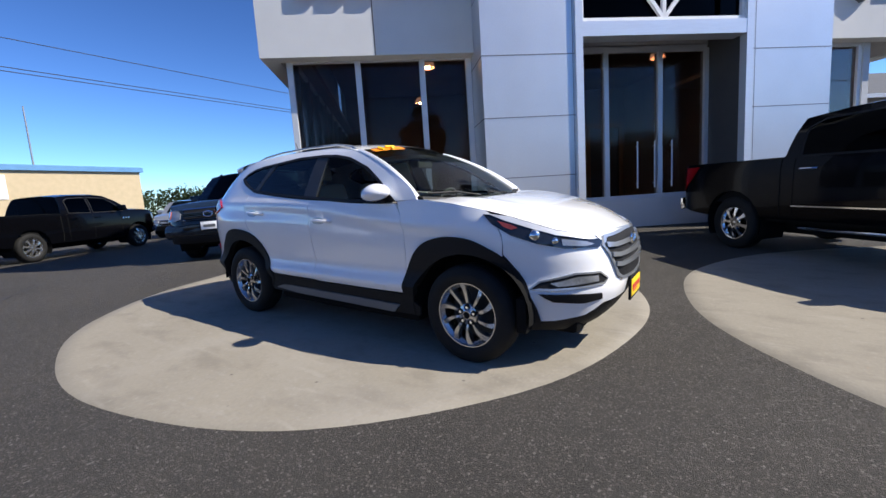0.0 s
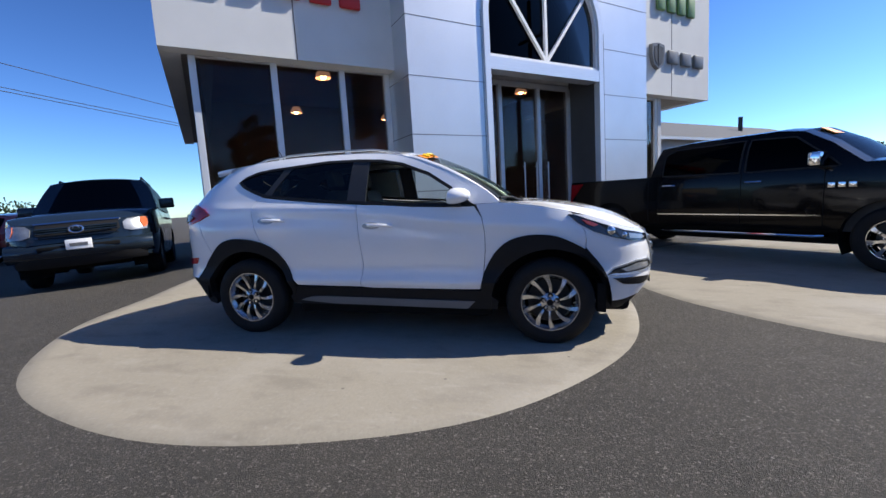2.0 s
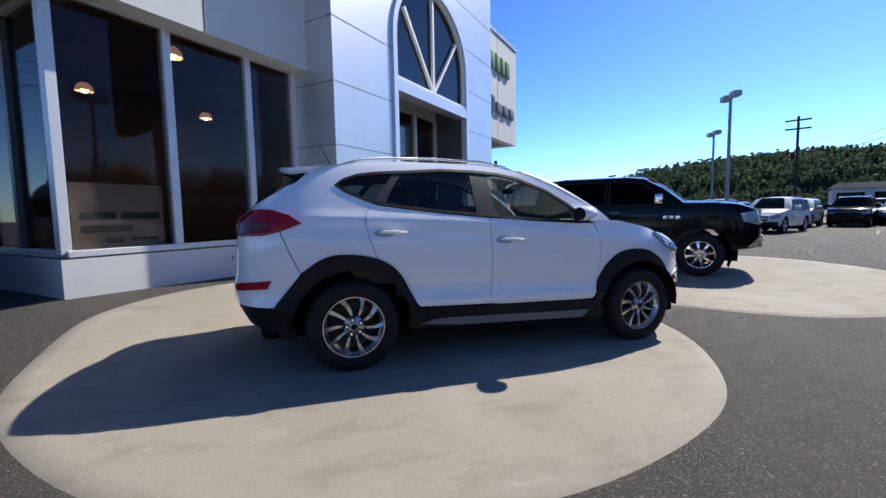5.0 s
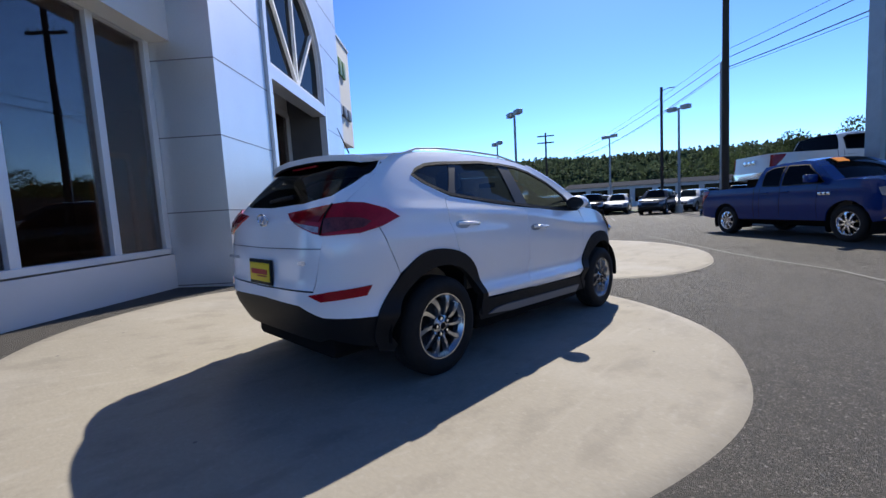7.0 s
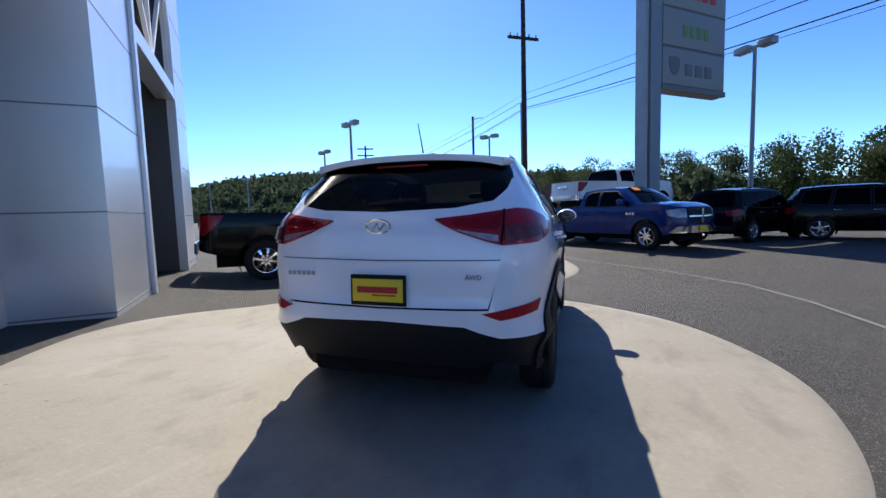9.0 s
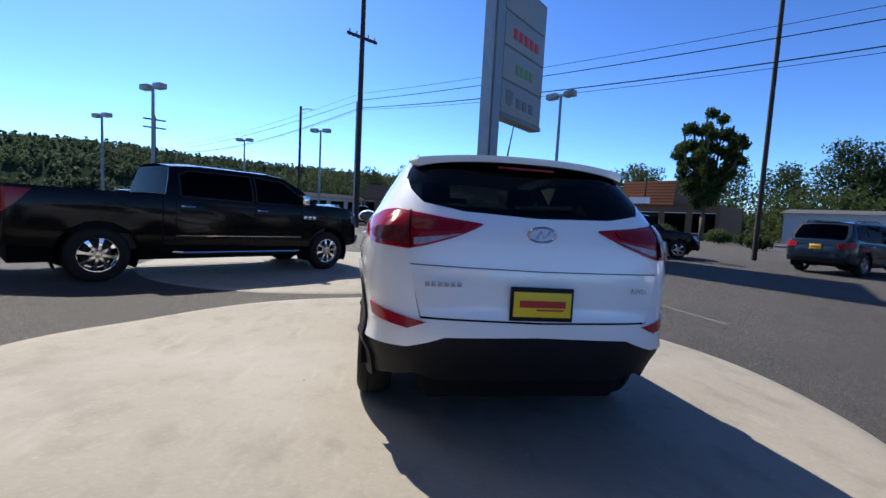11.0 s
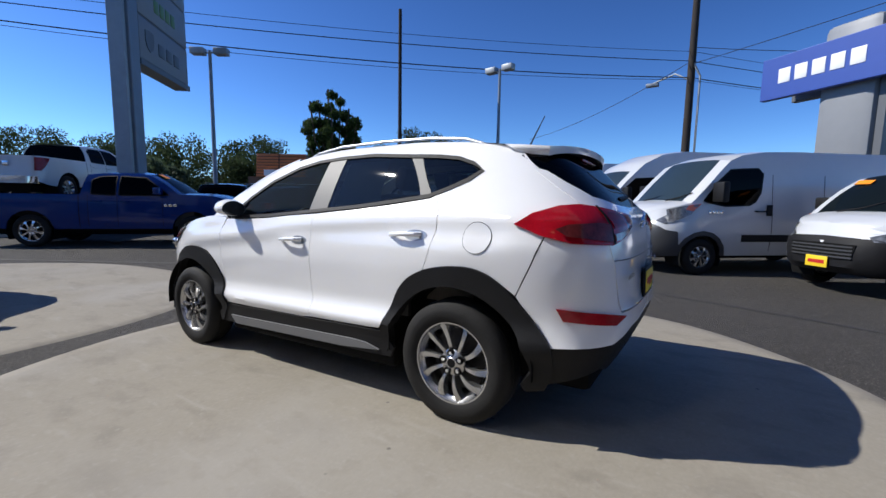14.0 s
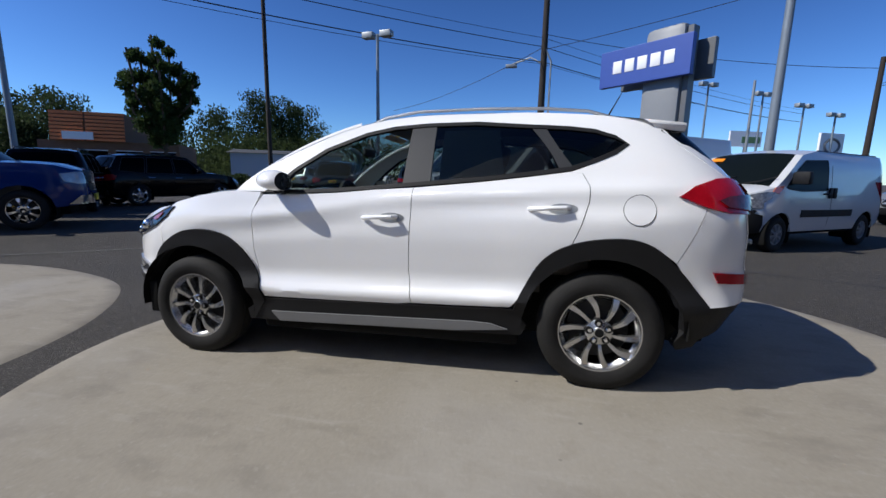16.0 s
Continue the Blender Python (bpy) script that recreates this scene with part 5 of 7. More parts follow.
    for x, z0, sx in ((-2.19, 0.765, -1), (2.235, 0.46, 1)):
        pl = part("plate_frame", box(x - 0.008, x + 0.008, -0.165, 0.165, z0 - 0.085, z0 + 0.085, 0.006), M_PLASTIC, car, "black dealer plate frame")
        part("plate", box(x + sx * 0.008, x + sx * 0.012, -0.15, 0.15, z0 - 0.062, z0 + 0.062, 0.001), M_YELLOW, pl, "yellow dealer plate")
        bm = add_box(box(x + sx * 0.012, x + sx * 0.015, -0.12, 0.12, z0 - 0.014, z0 + 0.02), x + sx * 0.012, x + sx * 0.015, -0.11, 0.03, z0 - 0.03, z0 - 0.022)
        part("plate_print", bm, M_RED, pl, "red script bar")
    part("antenna", tube((-1.43, 0, 1.625), (-1.53, 0, 1.81), 0.006, 0.003, 8), M_PLASTIC, car, "thin black roof antenna")

    # inside
    part("underbody", add_box(box(-2.0, 2.0, -0.56, 0.56, 0.2, 0.85, 0.05), -0.88, 0.86, -0.82, 0.82, 0.2, 0.6, 0.03), M_DARK, car, "dark underbody")
    part("cargo_lining", add_box(box(-1.9, -1.0, -0.66, 0.66, 0.85, 1.12, 0.03), 0.9, 1.7, -0.6, 0.6, 0.8, 0.95, 0.03), M_DARK, car)
    for s in (-1, 1):
        part("door_lining", box(-1.0, 0.8, min(s * 0.8, s * 0.83), max(s * 0.8, s * 0.83), 0.55, 1.12), M_DASH, car)
    part("dashboard", prism([(0.5, 0.8), (0.55, 1.08), (0.75, 1.12), (1.05, 1.09), (1.0, 0.7)], -0.78, 0.78, 0.02), M_DASH, car)
    bm = ellipse(bmesh.new(), (0.36, 0.37, 1.02), (0, 1, 0), (0.3, 0, 1), 0.18, 0.175, 0.017)
    add_tube(bm, (0.36, 0.37, 1.02), (0.55, 0.37, 0.95), 0.03)
    add_box(bm, 0.345, 0.375, 0.22, 0.52, 1.0, 1.04)
    part("steering_wheel", bm, M_DASH, car)
    for y in (-0.37, 0.37):
        seat = part("seat", box(-0.5, 0.02, y - 0.24, y + 0.24, 0.6, 0.76, 0.05), M_SEAT, car, "beige front seat")
        part("seat_back", box(-0.07, 0.07, y - 0.23, y + 0.23, 0.0, 0.62, 0.05, pose(-0.45, 0, 0.7, 0, -18, 0)), M_SEAT, seat)
        part("headrest", box(-0.05, 0.05, y - 0.12, y + 0.12, 0.0, 0.17, 0.04, pose(-0.66, 0, 1.32, 0, -12, 0)), M_SEAT, seat)
    seat = part("rear_seat", box(-1.3, -0.8, -0.6, 0.6, 0.6, 0.76, 0.05), M_SEAT, car, "beige rear bench")
    part("seat_back", box(-0.07, 0.07, -0.6, 0.6, 0.0, 0.6, 0.05, pose(-1.25, 0, 0.7, 0, -20, 0)), M_SEAT, seat)
    part("roof_lining", add_grid(bmesh.new(), lambda u, v: Vector(roof(0.02 + 0.96 * u, 0.05 + 0.9 * v)) - Vector((0, 0, 0.035)), 10, 8), M_SEAT, car)
    part("rear_mirror", box(0.36, 0.39, -0.11, 0.11, 1.4, 1.46, 0.015), M_DASH, car)
    part("window_paper", sk.panel([(-0.4, 1.215), (-0.4, 1.515), (-0.74, 1.51), (-0.78, 1.24)], -0.014, 0, 0.05, 1), M_PAPER, car, "pale window sticker sheet behind the rear side glass")
    return car


white_suv()


# ---- other vehicles ----
def arc(cx, r, zc, lo, n=9):
    """The outline over a wheel, from the front down to the rear."""
    k = math.degrees(math.asin((lo - zc) / r))
    return [(cx + r * math.cos(radians(a)), zc + r * math.sin(radians(a))) for a in np.linspace(k, 180 - k, n)]


def on_ground(x, y, heading, wb, lift=0.0):
    c, d = math.cos(radians(heading)), math.sin(radians(heading))
    zf, zr = height(x + c * wb / 2, y + d * wb / 2), height(x - c * wb / 2, y - d * wb / 2)
    zl, zt = height(x - d * 0.8, y + c * 0.8), height(x + d * 0.8, y - c * 0.8)
    return pose(x, y, (zf + zr) / 2 + lift, math.degrees(math.atan2(zl - zt, 1.6)), math.degrees(math.atan2(zr - zf, wb)), heading)


def top_sheet(sk, pts, crown, n=12, inset=0.0):
    """A sheet from flank to flank along (x, z) points of the upper outline."""
    pts = [(x, z) for x, z in pts]

    def fn(u, v):
        f = u * (len(pts) - 1)
        i = min(int(f), len(pts) - 2)
        t = f - i
        x, z = pts[i][0] + (pts[i + 1][0] - pts[i][0]) * t, pts[i][1] + (pts[i + 1][1] - pts[i][1]) * t
        w = 2 * v - 1
        return (x + crown * 0.8 * (1 - w * w) * (1 if x > 0 else -1), (sk.half_at(x, z).y - inset) * w, z + crown * (1 - abs(w) ** 2.5))
    bm = add_grid(bmesh.new(), fn, 3 * (len(pts) - 1), n)
    bm.normal_update()
    if sum(f.normal.z * f.calc_area() for f in bm.faces) < 0:
        bmesh.ops.reverse_faces(bm, faces=bm.faces)
    return bm


def hood_sheet(sk, pts, crown, W):
    """The hood: straight across at the screen, rounded round the nose at its front edge."""
    nz = pts[-1][1]
    edge = [sk.q((x, z)) for x, z in pts[:-1]] + [sk.q(("f", W * 0.8, nz))]
    mids = [Vector((x + crown * 0.8, 0, z)) for x, z in pts[:-1]] + [sk.at(*sk.q(("f", 0.0, nz)))]
    k = len(edge) - 1

    def fn(u, v):
        w = 2 * v - 1
        f = u * k
        i = min(int(f), k - 1)
        e, c = sk.at(*[p + (q - p) * (f - i) for p, q in zip(edge[i], edge[i + 1])]), mids[i].lerp(mids[i + 1], f - i)
        a = abs(w)
        x = c.x + (e.x - c.x) * a ** 2.6
        if u > 0.999:
            x = sk.at(*sk.q(("f", e.y * a, nz))).x
        return (x, e.y * w, c.z + (e.z - c.z) * a + crown * (1 - a ** 2.5) * (1 - u ** 4) + 0.01 * math.exp(-((a - 0.7) / 0.08) ** 2) * (1 - u))
    bm = add_grid(bmesh.new(), fn, 4 * k, 18)
    bm.normal_update()
    if sum(f.normal.z * f.calc_area() for f in bm.faces) < 0:
        bmesh.ops.reverse_faces(bm, faces=bm.faces)
    return bm


def auto(name, m, label, category, paint, d, group=""):
    """A vehicle built from its outline, glass, lamps and wheels as given in d."""
    car = thing(name, m, label, category, group)
    wb, W, r, H, belt = d["wb"], d["W"], d["r"], d["H"], d["belt"]
    half = curve((0.25, W * 0.93), (0.45, W * 0.97), (0.75, W), (belt - 0.1, W * 0.985), (belt, W * 0.965), (belt + (H - belt) * 0.5, W * d.get("mid", 0.87)), (H - 0.08, W * d.get("top", 0.74)), (H + 0.05, W * (d.get("top", 0.74) - 0.1)))
    F, R = d["F"], d["R"]
    nose = curve((0.25, F - 0.2), (0.45, F), (0.75, F), (d["hood"][-1][1] - 0.1, F - 0.04), (d["hood"][-1][1] + 0.05, F - 0.15), (H, F - 0.4))
    tail = d.get("tail") or curve((0.25, R - 0.12), (0.5, R), (belt, R - 0.04), (H, R - d.get("rake", 0.1)))
    sk = Skin(half, nose, tail, F - 1.2, -R + d.get("rc", 0.8), d.get("nf", 4.0), 6.0)
    sk.lf, sk.lr = 1.7, 1.5
    sill = d.get("sill", 0.35)
    fx, rx = wb / 2, -wb / 2
    ra = r + d.get("arch", 0.07)
    lower = d.get("lower")
    af, ar = arc(fx, ra, r, sill), arc(rx, ra, r, sill)
    up = d["hood"][::-1] + d["screen"][1:] + d["roof"][1:] + d["back"][1:]
    st = d.get("step", 0.14)
    bed = d.get("bed")
    for s in (-1, 1):
        P = lambda nm, o, mt, off=0.0, lb="", rim=0.02, s=s: part(nm, sk.panel(o, off, rim, st, s), mt, car, lb)
        nosez = d["hood"][-1][1]
        side = [("f", 0.0, nosez), ("f", W * 0.8, nosez)] + [p for p in up if p[0] < F - 0.06]
        if bed:
            side += [(bed[0], bed[1]), (-R + 0.06, bed[1])]
        endz = bed[1] if bed else d["back"][-1][1]
        side += [("r", W * 0.7, endz), ("r", 0.0, endz), ("r", 0.0, sill + 0.2), ("r", W * 0.8, sill + 0.15), (-R + 0.3, sill + 0.05), (rx - ra * 0.99, sill), *ar[::-1][1:-1], (rx + ra * 0.99, sill), (fx - ra * 0.99, sill), *af[::-1][1:-1], (fx + ra * 0.99, sill), ("f", W * 0.85, sill + 0.05), ("f", 0.0, sill + 0.08)]
        P("body_side", side, paint)
        for g in d["glass"]:
            P("window", g, M_TINT, 0.006, "dark side glass", 0.006)
            part("window_trim", sk.ribbon(g, -0.025, 0.008, s), M_PLASTIC, car)
        for g in d.get("gaps", ()):
            P("door_gap", g, M_DARK, 0.003, "", 0.002)
        for x, z in d.get("handles", ()):
            y = half(z) * s
            part("door_handle", add_path(bmesh.new(), [(x - 0.11, y, z), (x - 0.08, y + s * 0.035, z), (x + 0.08, y + s * 0.035, z), (x + 0.11, y, z)], 0.016, 6), d.get("handle", paint), car)
        if d.get("cladding"):
            P("arch_trim", [(a, b) for a, b in arc(fx, ra + 0.07, r, sill)] + arc(fx, ra - 0.01, r, sill)[::-1], d["cladding"], 0.012, "dark plastic wheel arch trim")
            P("arch_trim", [(a, b) for a, b in arc(rx, ra + 0.07, r, sill)] + arc(rx, ra - 0.01, r, sill)[::-1], d["cladding"], 0.012, "dark plastic wheel arch trim")
        for o, mt, lb in d.get("strips", ()):
            P("side_trim", o, mt, 0.012, lb)
        for o, mt, lb in d["lamps"]:
            P("lamp", o, mt, 0.012, lb)
        mz, mx = belt + 0.12, d["screen"][0][0] - 0.42
        if d.get("mirror"):
            mo = part("mirror", box(mx - 0.08, mx + 0.06, s * (W * 0.97), s * (W * 0.97 + 0.26), mz - 0.08, mz + d.get("mirror_h", 0.12), 0.03), d["mirror"], car)
            part("mirror_glass", box(mx - 0.086, mx - 0.082, s * (W * 0.97 + 0.06), s * (W * 0.97 + 0.23), mz - 0.06, mz + d.get("mirror_h", 0.12) - 0.02), M_CHROME, mo)
        for cx in (fx, rx):
            bm = bmesh.new()
            add_grid(bm, lambda u, v, cx=cx: (cx + ra * math.cos(radians(-25 + 230 * u)), s * (W * 0.55 + W * 0.42 * v), r + ra * math.sin(radians(-25 + 230 * u))), 14, 2)
            part("wheel_liner", bm, M_DARK, car)
            wheel(car, cx, s * (W - d.get("tw", 0.25) / 2 - 0.03), r, r, d.get("tw", 0.25), d["rim"], d.get("spokes", 5), d.get("style", "truck"), s, 17 * cx, d.get("metal"))
    part("hood", hood_sheet(sk, d["hood"], 0.05, W), paint, car)
    part("windscreen", top_sheet(sk, d["screen"], 0.06, inset=d.get("inset", 0.07)), d.get("wsglass", M_TINT), car, "dark windscreen")
    part("windscreen_frame", top_sheet(sk, d["screen"], 0.048), paint, car)
    part("roof", top_sheet(sk, d["roof"], 0.05), paint, car)
    if d.get("backglass"):
        part("rear_frame", top_sheet(sk, d["back"], 0.02), paint, car)
        part("rear_window", top_sheet(sk, d["backglass"], 0.035, inset=0.09), M_TINT, car, "dark rear window")
    if bed:
        part("rear_window", top_sheet(sk, d["back"], 0.01, inset=0.03), M_TINT, car, "dark cab rear window")
        bm = bmesh.new()
        add_box(bm, -R + 0.2, bed[0], -W + 0.12, W - 0.12, 0.75, 0.8)
        for s in (-1, 1):
            add_box(bm, -R + 0.2, bed[0], s * (W - 0.15), s * (W - 0.07), 0.75, bed[1] + 0.01)
        add_box(bm, -R + 0.1, -R + 0.16, -W + 0.2, W - 0.2, 0.75, bed[1] + 0.008)
        add_box(bm, bed[0] - 0.02, bed[0] + 0.04, -W + 0.1, W - 0.1, 0.75, bed[1])
        part("cargo_bed", bm, M_DARK, car, "dark lined cargo bed", smooth=False)
    part("underbody", add_box(box(-R + 0.3, F - 0.35, -W * 0.55, W * 0.55, 0.28, 0.7), fx - ra - 0.02 - (wb - 2 * ra) + 0.04, fx - ra - 0.02, -W * 0.9, W * 0.9, sill - 0.05, sill + 0.3), M_DARK, car, "dark underbody")
    if not d.get("seethrough"):
        part("cabin", add_box(box(d["roof"][-1][0] + 0.05, d["roof"][0][0] - 0.1, -W * 0.66, W * 0.66, belt - 0.5, d["roof"][0][1] - 0.06), rx, fx, -W * 0.86, W * 0.86, 0.5, belt - 0.04), M_DASH, car, "dark cabin")
    for o, mt, lb, off in d.get("ends", ()):
        part("end_trim", sk.panel(o, off, 0.03, st, 1, True), mt, car, lb)
    for x, z in d.get("plates", ()):
        e = 1 if x > 0 else -1
        part("plate", box(x - 0.006, x + 0.006, -0.16, 0.16, z - 0.08, z + 0.08, 0.003), M_YELLOW, car, "yellow dealer plate")
        part("plate_print", box(x + e * 0.006, x + e * 0.01, -0.12, 0.12, z - 0.025, z + 0.025), M_RED, car)
    return car


def pickup(m, label, paint, wb, k, lift, r, rim, trim, metal):
    fx = wb / 2
    cowl = fx - 0.3
    top = cowl - 0.72
    back = top - 1.78 * k - 0.3
    z = lambda v: v + lift
    R = fx + 1.22
    F = fx + 1.0
    d = dict(wb=wb, W=1.0, r=r, rim=rim, H=z(1.88), belt=z(1.28), F=F, R=R, sill=z(0.45), arch=0.1, tw=0.27, spokes=8, style="truck", nf=5.0, metal=metal, mid=0.88, top=0.75, rake=0.03, rc=0.5,
             hood=[(cowl, z(1.33)), (cowl + 0.5, z(1.33)), (F - 0.45, z(1.3)), (F - 0.06, z(1.22))], screen=[(cowl, z(1.33)), (cowl - 0.36, z(1.62)), (top, z(1.82))],
             roof=[(top, z(1.82)), (top - 0.3, z(1.86)), (back + 0.5, z(1.85)), (back, z(1.8))], back=[(back, z(1.8)), (back - 0.1, z(1.32))], bed=(back - 0.14, z(1.3)),
             glass=[[(cowl - 0.25, z(1.31)), (cowl - 0.42, z(1.46)), (top - 0.06, z(1.73)), (top - 0.62, z(1.76)), (top - 0.62, z(1.3))], [(top - 0.72, z(1.3)), (top - 0.72, z(1.76)), (back + 0.3, z(1.74)), (back + 0.14, z(1.66)), (back + 0.14, z(1.32))]],
             gaps=[[(cowl - 0.38, z(1.28)), (cowl - 0.38, z(0.5)), (cowl - 0.388, z(0.5)), (cowl - 0.388, z(1.28))], [(top - 0.67, z(1.28)), (top - 0.67, z(0.5)), (top - 0.678, z(0.5)), (top - 0.678, z(1.28))], [(back + 0.06, z(1.28)), (back + 0.06, z(0.5)), (back + 0.052, z(0.5)), (back + 0.052, z(1.28))], [(back - 0.13, z(1.28)), (back - 0.13, z(0.5)), (back - 0.145, z(0.5)), (back - 0.145, z(1.28))]],
             handles=[(top - 0.52, z(1.14)), (back + 0.25, z(1.14))], handle=trim or paint, mirror=trim or paint, mirror_h=0.1, wsglass=M_SCREEN,
             strips=[([(cowl - 0.4, z(0.655)), (back + 0.05, z(0.655)), (back + 0.05, z(0.638)), (cowl - 0.4, z(0.638))], M_CHROME, "thin chrome body strip")] if trim else [],
             lamps=[([(F - 0.4, z(1.13)), ("f", 0.8, z(1.17)), ("f", 0.6, z(1.16)), ("f", 0.61, z(0.94)), ("f", 0.82, z(0.92)), (F - 0.34, z(0.98))], M_CLEARLENS, "clear headlight"), ([("r", 0.97, z(1.26)), ("r", 0.86, z(1.26)), ("r", 0.86, z(0.88)), ("r", 0.97, z(0.88))], M_DEEPRED, "red tail lamp"),
                    ([("f", 0.82, z(0.66)), ("f", 0.68, z(0.66)), ("f", 0.68, z(0.56)), ("f", 0.82, z(0.56))], M_CLEARLENS, "fog lamp")],
             ends=[([("f", 0.0, z(1.2)), ("f", 0.52, z(1.19)), ("f", 0.56, z(0.98)), ("f", 0.46, z(0.78)), ("f", 0.0, z(0.76))], M_PLASTIC, "dark grille", 0.01), ([("f", 0.0, z(0.975)), ("f", 0.53, z(0.975)), ("f", 0.53, z(0.935)), ("f", 0.0, z(0.935))], M_CHROME, "chrome grille bar", 0.03), ([("f", 0.0, z(0.7)), ("f", 0.85, z(0.69)), ("f", 0.93, z(0.52)), ("f", 0.0, z(0.5))], M_CHROME, "chrome front bumper", 0.05),
                   ([("r", 0.0, z(0.72)), ("r", 0.92, z(0.72)), ("r", 0.92, z(0.52)), ("r", 0.0, z(0.52))], M_CHROME, "chrome rear bumper", 0.08)])
    car = auto("pickup_truck", m, label, "truck", paint, d)
    for s in (-1, 1):
        if trim:
            part("running_board", add_path(bmesh.new(), [(cowl - 0.35, s * 0.9, z(0.36)), (cowl - 0.45, s * 1.02, z(0.36)), (back + 0.2, s * 1.02, z(0.36)), (back + 0.05, s * 0.9, z(0.36))], 0.022, 8), M_CHROME, car, "chrome running board")
        bars_part(3, pose(cowl - 0.2, s * 1.002, z(1.02), 90, 0, 0 if s < 0 else 180), M_CHROME, car, 0.07, 0.32, "badge_letter", 0.006)
    part("grille_bar", box(F - 0.01, F + 0.05, -0.04, 0.04, z(0.77), z(1.19)), M_CHROME, car, "chrome grille bar")
    part("plate", box(F + 0.065, F + 0.075, -0.16, 0.16, z(0.56), z(0.7), 0.003), M_YELLOW, car, "yellow dealer plate")
    bars_part(3, pose(-R - 0.012, 0, z(1.0), 90, 0, -90), M_CHROME, car, 0.14, 0.6, "badge_letter", 0.006)
    part("sticker", top_sheet_patch(car, cowl, top, z), M_ORANGE, car, "orange windscreen sticker")
    return car


def top_sheet_patch(car, cowl, top, z):
    return box(-0.1, 0.1, -0.42, -0.12, 0.0, 0.012, 0.0, pose(top + 0.16, 0, z(1.805), 0, 30, 0))


def suv(name, m, label, category, paint, L, H, wb, W=0.96, r=0.37, rim=0.25, lamps=None, group="", chrome=True, clad=None, spokes=5, nf=4.0, drop=0.24):
    fx = wb / 2
    F, R = L / 2 + 0.02, L / 2 - 0.02
    b = H * 0.62
    cowl = fx - 0.55
    top = cowl - 0.62
    rear = -R + 0.45
    d = dict(wb=wb, W=W, r=r, rim=rim, H=H, belt=b, F=F, R=R, sill=0.34, spokes=spokes, style="truck", nf=nf, rake=0.42, mid=0.87, top=0.74, cladding=clad,
             hood=[(cowl, b + 0.05), (cowl + 0.4, b + 0.02), (F - 0.45, b - drop / 3), (F - 0.06, b - drop)], screen=[(cowl, b + 0.05), (cowl - 0.3, b + 0.32), (top, H - 0.08)],
             roof=[(top, H - 0.08), (top - 0.5, H - 0.03), (rear + 0.6, H - 0.04), (rear, H - 0.09)], back=[(rear, H - 0.09), (-R + 0.22, b + 0.22), (-R + 0.07, b - 0.02), (-R + 0.04, b - 0.15)], backglass=[(rear - 0.06, H - 0.16), (-R + 0.2, b + 0.22), (-R + 0.1, b + 0.06)],
             glass=[[(cowl - 0.22, b + 0.02), (cowl - 0.4, b + 0.22), (top - 0.05, H - 0.16), (top - 0.55, H - 0.13), (top - 0.55, b + 0.02)], [(top - 0.64, b + 0.02), (top - 0.64, H - 0.13), (top - 1.4, H - 0.13), (top - 1.5, b + 0.03)], [(top - 1.6, b + 0.03), (top - 1.5, H - 0.14), (rear + 0.12, H - 0.17), (-R + 0.42, b + 0.1)]],
             gaps=[[(x, b - 0.02), (x, 0.42), (x - 0.008, 0.42), (x - 0.008, b - 0.02)] for x in (cowl - 0.1, top - 0.6, top - 1.48)], handles=[(top - 0.45, b - 0.14), (top - 1.36, b - 0.13)], mirror=paint, handle=M_CHROME if chrome else paint, wsglass=M_SCREEN,
             lamps=lamps or [([(F - 0.5, b - 0.12), ("f", 0.7, b - 0.2), ("f", 0.55, b - 0.22), ("f", 0.57, b - 0.38), (F - 0.32, b - 0.34)], M_CLEARLENS, "clear headlight"), ([(-R + 0.3, b - 0.06), ("r", W * 0.9, b - 0.02), ("r", W * 0.55, b - 0.08), ("r", W * 0.6, b - 0.24), ("r", W * 0.9, b - 0.24), (-R + 0.25, b - 0.2)], M_DEEPRED, "red tail lamp")],
             ends=[([("f", 0.0, b - drop - 0.02), ("f", 0.5, b - drop - 0.03), ("f", 0.52, b - drop - 0.16), ("f", 0.44, b - drop - 0.22), ("f", 0.0, b - drop - 0.23)], M_PLASTIC, "dark grille", 0.01), ([("f", 0.0, b - drop - 0.11), ("f", 0.49, b - drop - 0.1), ("f", 0.49, b - drop - 0.13), ("f", 0.0, b - drop - 0.14)], paint, "painted grille bar", 0.03), ([("f", 0.0, b - drop - 0.0), ("f", 0.53, b - drop - 0.01), ("f", 0.52, b - drop - 0.03), ("f", 0.0, b - drop - 0.025)], M_CHROME if chrome else paint, "bright grille edge", 0.025), ([("f", 0.0, 0.56), ("f", 0.8, 0.56), ("f", 0.8, 0.38), ("f", 0.0, 0.36)], M_PLASTIC, "dark lower bumper", 0.03),
                   ([("r", 0.0, 0.56), ("r", 0.8, 0.56), ("r", 0.8, 0.4), ("r", 0.0, 0.4)], M_PLASTIC, "dark lower bumper", 0.03)], plates=[(-R - 0.03, b - 0.2)] if group else [])
    car = auto(name, m, label, category, paint, d, group)
    for s in (-1, 1):
        part("roof_rail", add_path(bmesh.new(), [(top - 0.3, s * W * 0.68, H - 0.04), (top - 0.4, s * W * 0.68, H + 0.02), (rear + 0.4, s * W * 0.68, H + 0.01), (rear + 0.3, s * W * 0.68, H - 0.05)], 0.018, 6), M_DARKMETAL, car)
    return car


